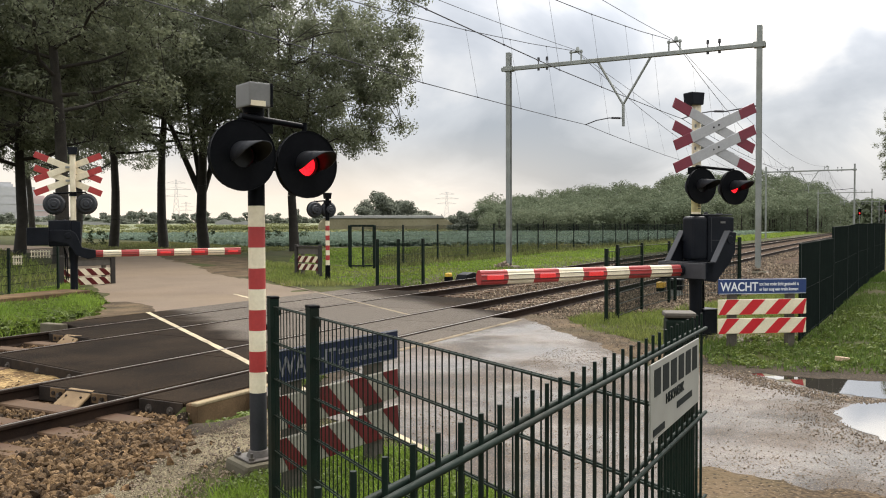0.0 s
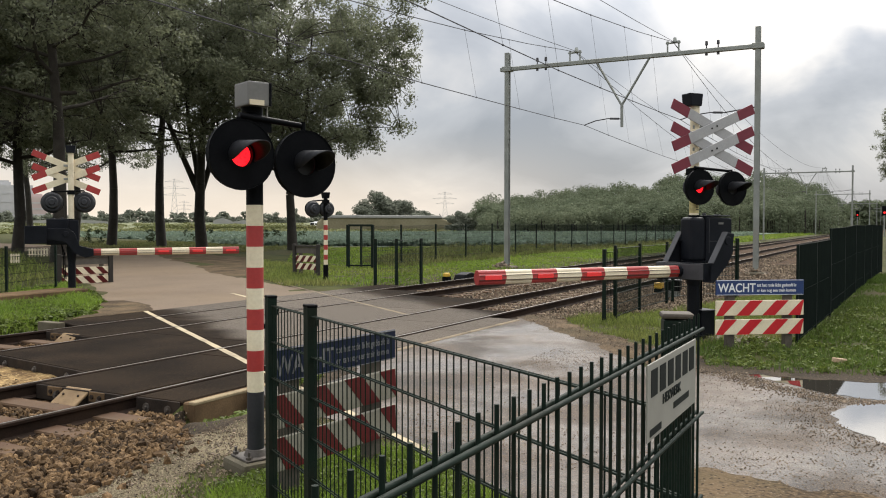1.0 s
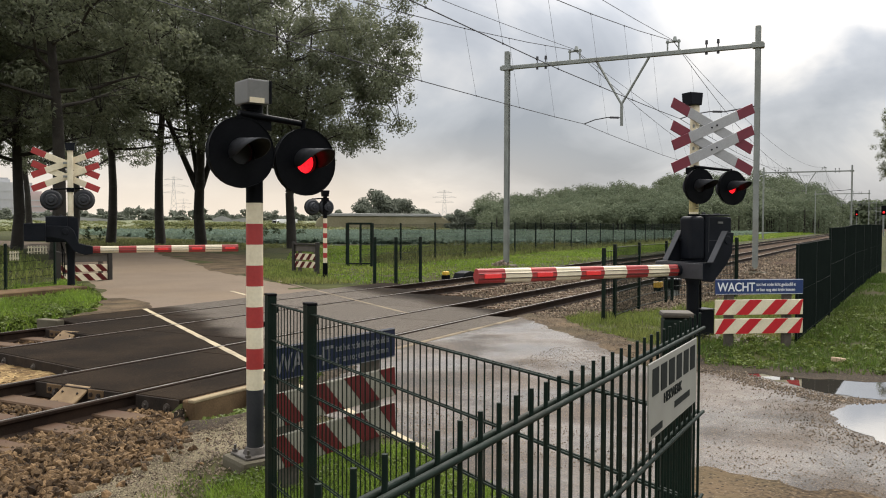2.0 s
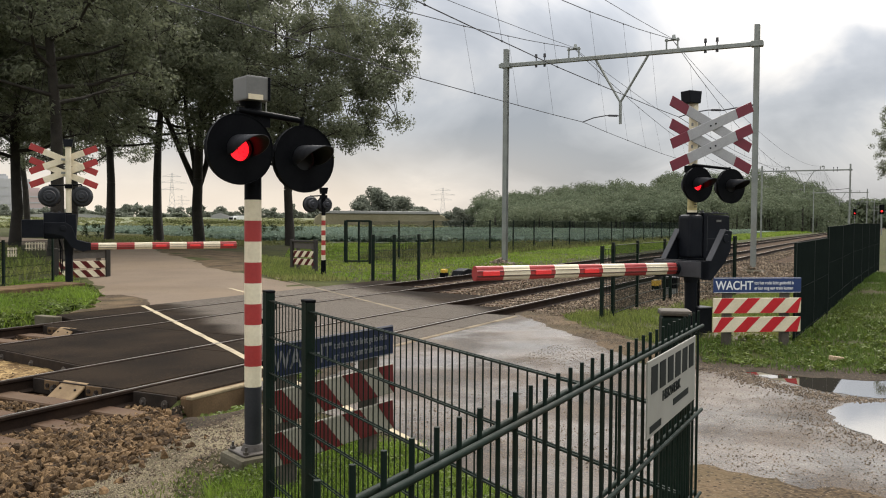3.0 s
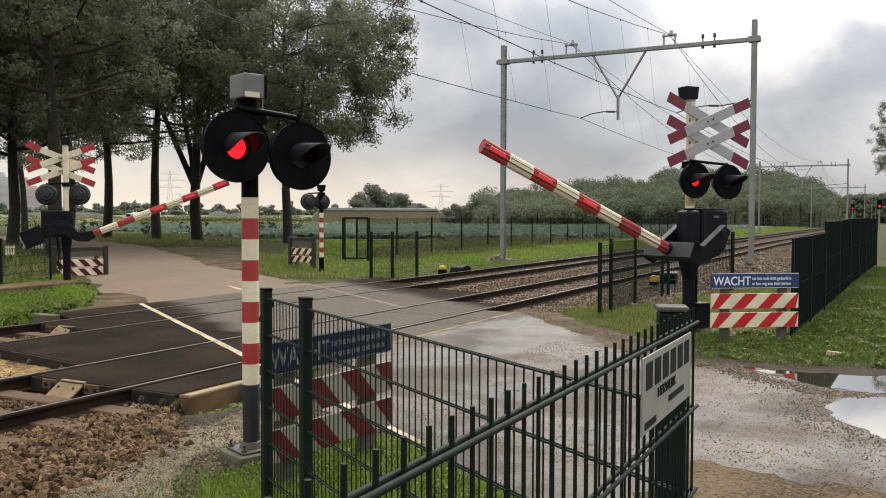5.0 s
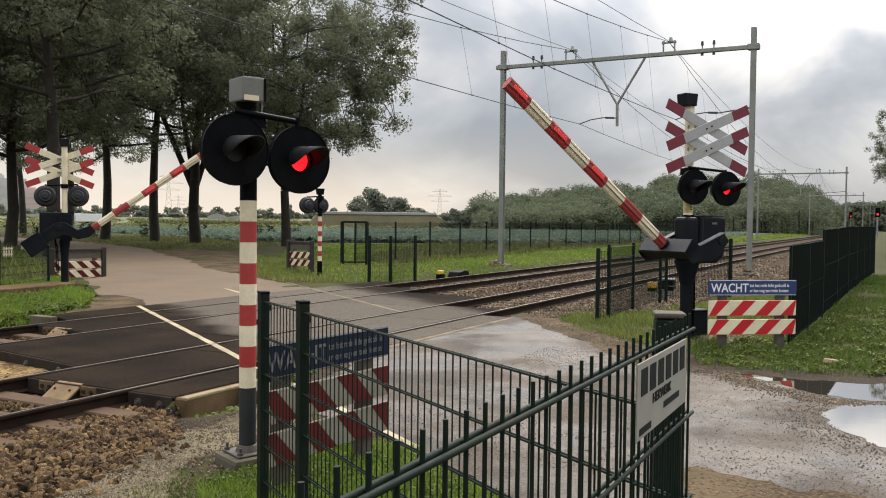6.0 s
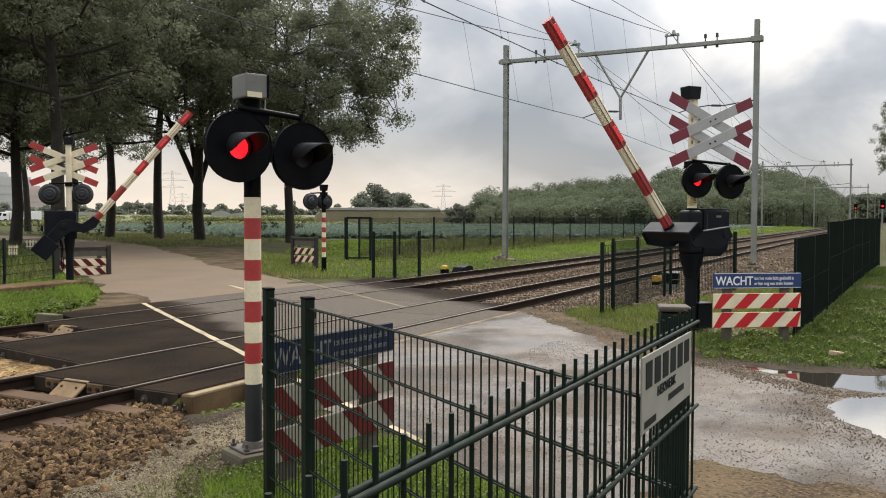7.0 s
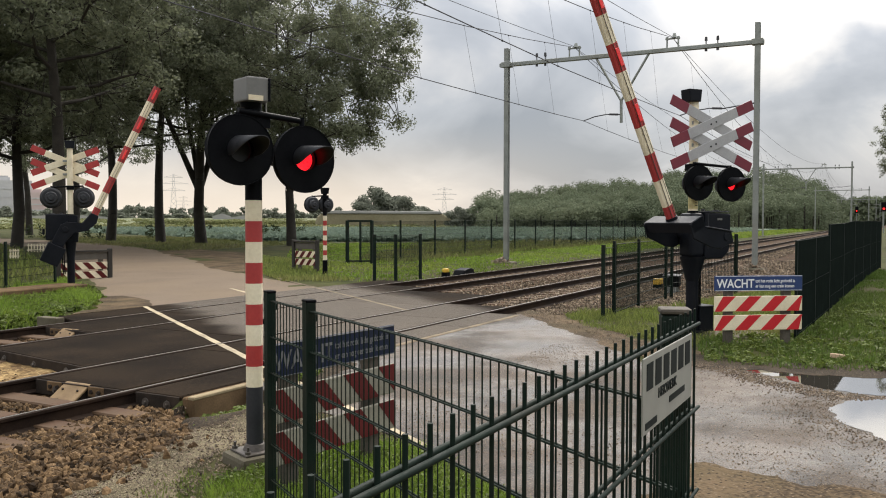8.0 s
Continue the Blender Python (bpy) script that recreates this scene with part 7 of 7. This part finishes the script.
def make_stones():
    shapes = [finish("stone", rock(i), M["stone_part"]) for i in range(8)]
    geo = []
    for me in shapes:
        geo.append((np.array([v.co for v in me.vertices]), np.array([tuple(p.vertices) for p in me.polygons])))
    rng = np.random.default_rng(12)
    bed = bpy.data.objects["ballast_bed"]

    top = ballast_top

    # the stones nearest the crossing's gravel path, one by one
    placed = 0
    while placed < 300:
        x, y = 3.5 + 2.0 * rng.random(), 4.4 + 1.9 * rng.random()
        if y < near_edge(x) + 0.05 or (x > 5.4 and y < 5.8):
            continue
        ob = new("stone", shapes[placed % 8])
        ob.parent = bed
        s = 0.030 + 0.036 * rng.random() ** 2
        ob.matrix_basis = Matrix.LocRotScale((x, y, top(x, y) + 0.02), Euler(rng.random(3) * 6.28), (s, s, s))
        placed += 1
    # the rest, in one mass
    spots = []
    for x0, x1, y0, y1, k, s0 in ((1.5, 5.75, 2.8, 6.42, 12000, 0.037), (1.5, 5.6, 6.55, 7.9, 2200, 0.036), (2.0, 6.35, 8.0, 10.2, 1300, 0.042), (3.0, 8.9, 10.3, 11.7, 1100, 0.03), (3.5, 9.6, 11.8, 13.0, 900, 0.03),
                                  (14.1, 26, 4.95, 6.42, 3200, 0.030), (15.1, 30, 6.6, 7.85, 1800, 0.032), (16.5, 34, 8.0, 10.2, 2600, 0.034), (18.6, 36, 10.4, 11.6, 1200, 0.034), (19.7, 36, 11.8, 12.8, 1100, 0.034), (26, 60, 4.9, 6.4, 1600, 0.045), (14.2, 22, 3.6, 4.95, 3400, 0.030), (22, 40, 2.8, 4.95, 2600, 0.040)):
        p = rng.random((k, 2)) * (x1 - x0, y1 - y0) + (x0, y0)
        for x, y in p:
            if y < near_edge(x) + 0.02 - 0.05 * abs(rng.normal()) ** 2 or (5.5 < x < 5.95 and y < 5.78):
                continue
            if x < 5.8 and y > 5.94 and abs((x - 0.64 + 0.3) % 0.6 - 0.3) < 0.13 and rng.random() < 0.80:
                continue
            spots.append((x, y, s0 * (0.55 + 1.0 * rng.random() ** 1.5), x > 9))
    small = []
    for i in range(8):
        g = np.array([(1, 0, 0), (-1, 0, 0), (0, 1, 0), (0, -1, 0), (0, 0, 1), (0, 0, -1)], float) * (0.7 + 0.6 * rng.random((6, 1))) * (1.0, 0.8, 0.55)
        small.append((g, np.array([(0, 2, 4), (2, 1, 4), (1, 3, 4), (3, 0, 4), (2, 0, 5), (1, 2, 5), (3, 1, 5), (0, 3, 5)])))
    for beyond, mat, label in ((False, "stone", "loose brown ballast stones"), (True, "palestone", "loose pale grey-brown ballast stones")):
        vs, fs, base = [], [], 0
        for i, (x, y, s, far) in enumerate(spots):
            if far != beyond:
                continue
            g, f = small[i % 8] if far else geo[i % 8]
            r = np.array(Euler(rng.random(3) * 6.28).to_matrix())
            vs.append(g @ r.T * s + (x, y, top(x, y) + 0.012)); fs.append(f + base); base += len(g)
        ob = new("loose_stones", np_mesh("loose_stones", np.concatenate(vs), np.concatenate(fs).tolist(), M[mat]))
        ob.parent = bed
        tagged(ob, label, kind="stuff")
    # grit on the gravel strip and on the wet road: small eight-sided pebbles
    geo = small
    spots = []
    for x, y in rng.random((19000, 2)) * (4.2, 2.9) + (2.3, 2.9):
        if 0.45 * x + 1.55 < y < near_edge(x) + 0.2 and not inside(YARD, x, y):
            spots.append((x, y, 0.005 + 0.010 * rng.random() ** 1.5, gz(x, y) + 0.012))
    # a pebbly margin between the puddles and the grass, and along the soil
    def off(x, y, a, b):
        t = min(1, max(0, ((x - a[0]) * (b[0] - a[0]) + (y - a[1]) * (b[1] - a[1])) / ((b[0] - a[0]) ** 2 + (b[1] - a[1]) ** 2)))
        return math.hypot(x - a[0] - t * (b[0] - a[0]), y - a[1] - t * (b[1] - a[1]))
    margin = [(10.0, 2.2), (9.8, 1.55), (9.3, 1.2), (8.95, 0.7), (8.8, 0.35), (8.85, 0.05)]
    for x, y in rng.random((30000, 2)) * (2.6, 3.4) + (8.2, -0.6):
        d = min(off(x, y, a, b) for a, b in zip(margin, margin[1:]))
        if rng.random() < math.exp(-(d / 0.16) ** 2) and not any(inside(q, x, y) for q in PUDDLES):
            spots.append((x, y, 0.006 + 0.012 * rng.random() ** 2, -0.008))
    margin = [(8.75, 0.42), (8.2, 0.56), (7.7, 0.50), (7.2, 0.2), (6.8, -0.3)]
    for x, y in rng.random((9000, 2)) * (3.0, 2.0) + (6.2, -0.7):
        d = min(off(x, y, a, b) for a, b in zip(margin, margin[1:]))
        if rng.random() < math.exp(-(d / 0.26) ** 2) and not any(inside(q, x, y) for q in PUDDLES):
            spots.append((x, y, 0.004 + 0.009 * rng.random() ** 2, -0.009))
    for x, y in rng.random((9000, 2)) * (5.0, 4.2) + (9.4, 1.9):
        d = min(off(x, y, a, b) for a, b in zip([(9.8, 2.2), (11.4, 3.2), (13.3, 5.0)], [(11.4, 3.2), (13.3, 5.0), (14.2, 5.6)]))
        if rng.random() < math.exp(-(d / 0.22) ** 2):
            spots.append((x, y, 0.005 + 0.012 * rng.random() ** 2, -0.010))
    for x, y in rng.random((2500, 2)) * (3.4, 4.0) + (2.6, -2.4):
        spots.append((x, y, 0.003 + 0.006 * rng.random() ** 2, -0.012))
    for x, y in rng.random((34000, 2)) * (5.5, 6.0) + (5.4, -2.0):
        edge = min(abs(x - 10.0), abs(x - 5.7)) < 0.8
        if inside(YARD, x, y) and not any(inside(q, x, y) for q in PUDDLES) and (edge or rng.random() < 0.3 + 0.5 * max(0, noise.noise(Vector((x * 1.4, y * 1.4, 4))))):
            spots.append((x, y, 0.003 + 0.009 * rng.random() ** 2, -0.012))
    vs, fs, base = [], [], 0
    for i, (x, y, s, z) in enumerate(spots):
        g, f = geo[i % 8]
        r = np.array(Euler(rng.random(3) * 6.28).to_matrix())
        vs.append(g @ r.T * s + (x, y, z)); fs.append(f + base); base += len(g)
    tagged(new("grit", np_mesh("grit", np.concatenate(vs), np.concatenate(fs).tolist(), M["grit"])), "loose grey grit on gravel and road", "gravel", kind="stuff")


make_stones()


def make_heaps():
    rng = random.Random(6)
    for x, y in ((30.9, 13.75), (31.0, 4.25)):
        bm = bm_new()
        for i in range(80):
            k = rock(100 + i)
            a, d = rng.random() * 6.28, 0.55 * rng.random() ** 0.6
            s = 0.07 + 0.07 * rng.random()
            z = 0.34 * (1 - d / 0.62)
            m = Matrix.LocRotScale((math.cos(a) * d, math.sin(a) * d, z), Euler((rng.random() * 6, rng.random() * 6, rng.random() * 6)), (s, s, s))
            bmesh.ops.transform(k, matrix=m, verts=k.verts)
            tmp = bpy.data.meshes.new("tmp_rock")
            k.to_mesh(tmp); k.free()
            bm.from_mesh(tmp)
            bpy.data.meshes.remove(tmp)
        solid("stone_heap", bm, M["grit"], "heap of grey-brown stones round a mast's foot", "stones", "stuff", m=pose(x, y, -0.16))


make_heaps()


def make_weeds(name, label, poly, plants, leaves, size, seed, avoid=()):
    """Broad-leaved weeds and clover among the grass."""
    rng = np.random.default_rng(seed)
    a = np.array(poly)
    lo, hi = a.min(0), a.max(0)
    blobs = []
    while len(blobs) < plants:
        x, y = rng.random(2) * (hi - lo) + lo
        if inside(poly, x, y) and not any(inside(q, x, y) for q in avoid):
            r = 0.05 + 0.09 * rng.random()
            blobs.append((x, y, gz(x, y) + 0.03 + 0.02 * rng.random(), r, r, 0.02 + 0.03 * rng.random()))
    tagged(new(name, leaf_cloud(name, blobs, leaves, size, M["weed"], rng, 0.25, 0.5, False)), label, "weeds", kind="stuff")


make_weeds("weeds", "clover and broad-leaved weeds on the bank", [(10.3, 2.0), (10.3, 1.0), (10.6, 0.0), (11.2, -4.0), (15, -5), (20, -1.5), (18, 0.8), (13.4, 1.1), (12.4, 2.2), (11.2, 2.1)], 900, 30000, 0.024, 21)
make_weeds("weeds", "weeds before the far fence", [(8.6, 12.9), (10.5, 12.8), (12.8, 15.2), (14.9, 18.4), (11.5, 17.2), (6, 14.8)], 900, 34000, 0.05, 22)
make_weeds("weeds", "small weeds round the near fence", [(2.6, 2.2), (3.4, 3.3), (3.9, 3.7), (4.4, 3.75), (5.2, 3.8), (5.2, 3.0), (4.7, 2.3), (4.2, 1.3), (3.6, 1.0), (2.6, 0.9)], 500, 16000, 0.014, 23, [YARD])
make_weeds("weeds", "weeds along the edge of the gravel and the deck", [(5.45, 5.3), (5.7, 5.55), (6.7, 5.67), (7.6, 5.66), (7.4, 5.45), (6.4, 5.3), (5.8, 5.15)], 150, 4800, 0.020, 24)

# ---------------------------------------------------------------- what moves
def motions():
    # barriers rise together; angle above level, by time
    near = ((0.0, 0.1), (3.3, 0.2), (3.4, 1.1), (3.7, 4.6), (4.0, 8.2), (4.5, 14.6), (4.7, 18.0), (5.8, 33.4), (6.2, 39.6), (6.5, 44.3), (7.0, 50.5), (7.5, 57.2), (8.0, 63.8))
    far = ((0.0, 0.25), (3.3, 0.3), (3.4, 1.1), (3.7, 4.5), (4.0, 8.0), (4.5, 13.9), (4.7, 17.4), (5.8, 33.2), (6.5, 43.7), (7.0, 50.3), (7.5, 57.6), (8.0, 64.8))
    for (arm, phi), angles in zip(ARMS, (near, far)):
        at = Matrix.Translation((ARM_AT[0] if angles is near else ARM_AT[1])) @ Matrix.Rotation(phi, 4, "Z")
        walk(arm, [(t, at @ Matrix.Rotation(-radians(a), 4, "Y")) for t, a in angles])
    # the lorry drives steadily along the far road
    p, v = Vector((228.3, 209.7, 0.22)), Vector((-64.0, 4.55, 0.0)) / 3.0
    turn = Matrix.Rotation(math.atan2(v.y, v.x), 4, "Z")
    walk(TRUCK, [(t, Matrix.Translation(p + v * (t - 3.5)) @ turn) for t in (0.0, 2.0, 4.0, 6.0, 8.0)])
    # the lamps flash in turn: while the second shows, added blades cover the first
    second = ((-0.2, 0.05), (0.45, 0.75), (1.15, 1.35), (1.80, 2.07), (2.47, 2.75), (3.15, 3.35), (3.85, 4.05), (4.45, 4.75), (5.15, 5.40), (5.85, 6.05), (6.45, 6.75), (7.15, 7.35), (7.75, 8.2))
    for which in ("first", "second"):
        def lit(t):
            on = any(a <= t < b for a, b in second)
            return on if which == "second" else not on
        for blade, dx in OFF_BLADES[which]:
            shut, clear = pose(0, 0.014, 0), pose(dx, 0.014, 0)
            rows = [(0.0, clear if lit(0.0) else shut)]
            for k in range(1, 240):
                t = k / 30
                if lit(t) != lit((k - 1) / 30):
                    rows.append((t - 1 / 30, clear if lit(t - 1 / 30) else shut))
                    rows.append((t, clear if lit(t) else shut))
            rows.append((8.0, clear if lit(8.0) else shut))
            seen = {}
            for t, m in rows:
                seen[frame(t)] = (t, m)
            walk(blade, [seen[k] for k in sorted(seen)])


# where each barrier's pivot sits on its post
ARM_AT = []
for x, y, rz, px, py, pz in ((12.6, 2.57, 322, 12.372, 2.396, 1.437), (13.76, 17.42, 140, 13.538, 17.343, 1.436)):
    v = Matrix.Rotation(radians(-rz), 4, "Z") @ Vector((px - x, py - y, 0))
    ARM_AT.append((v.x, v.y, pz))
motions()
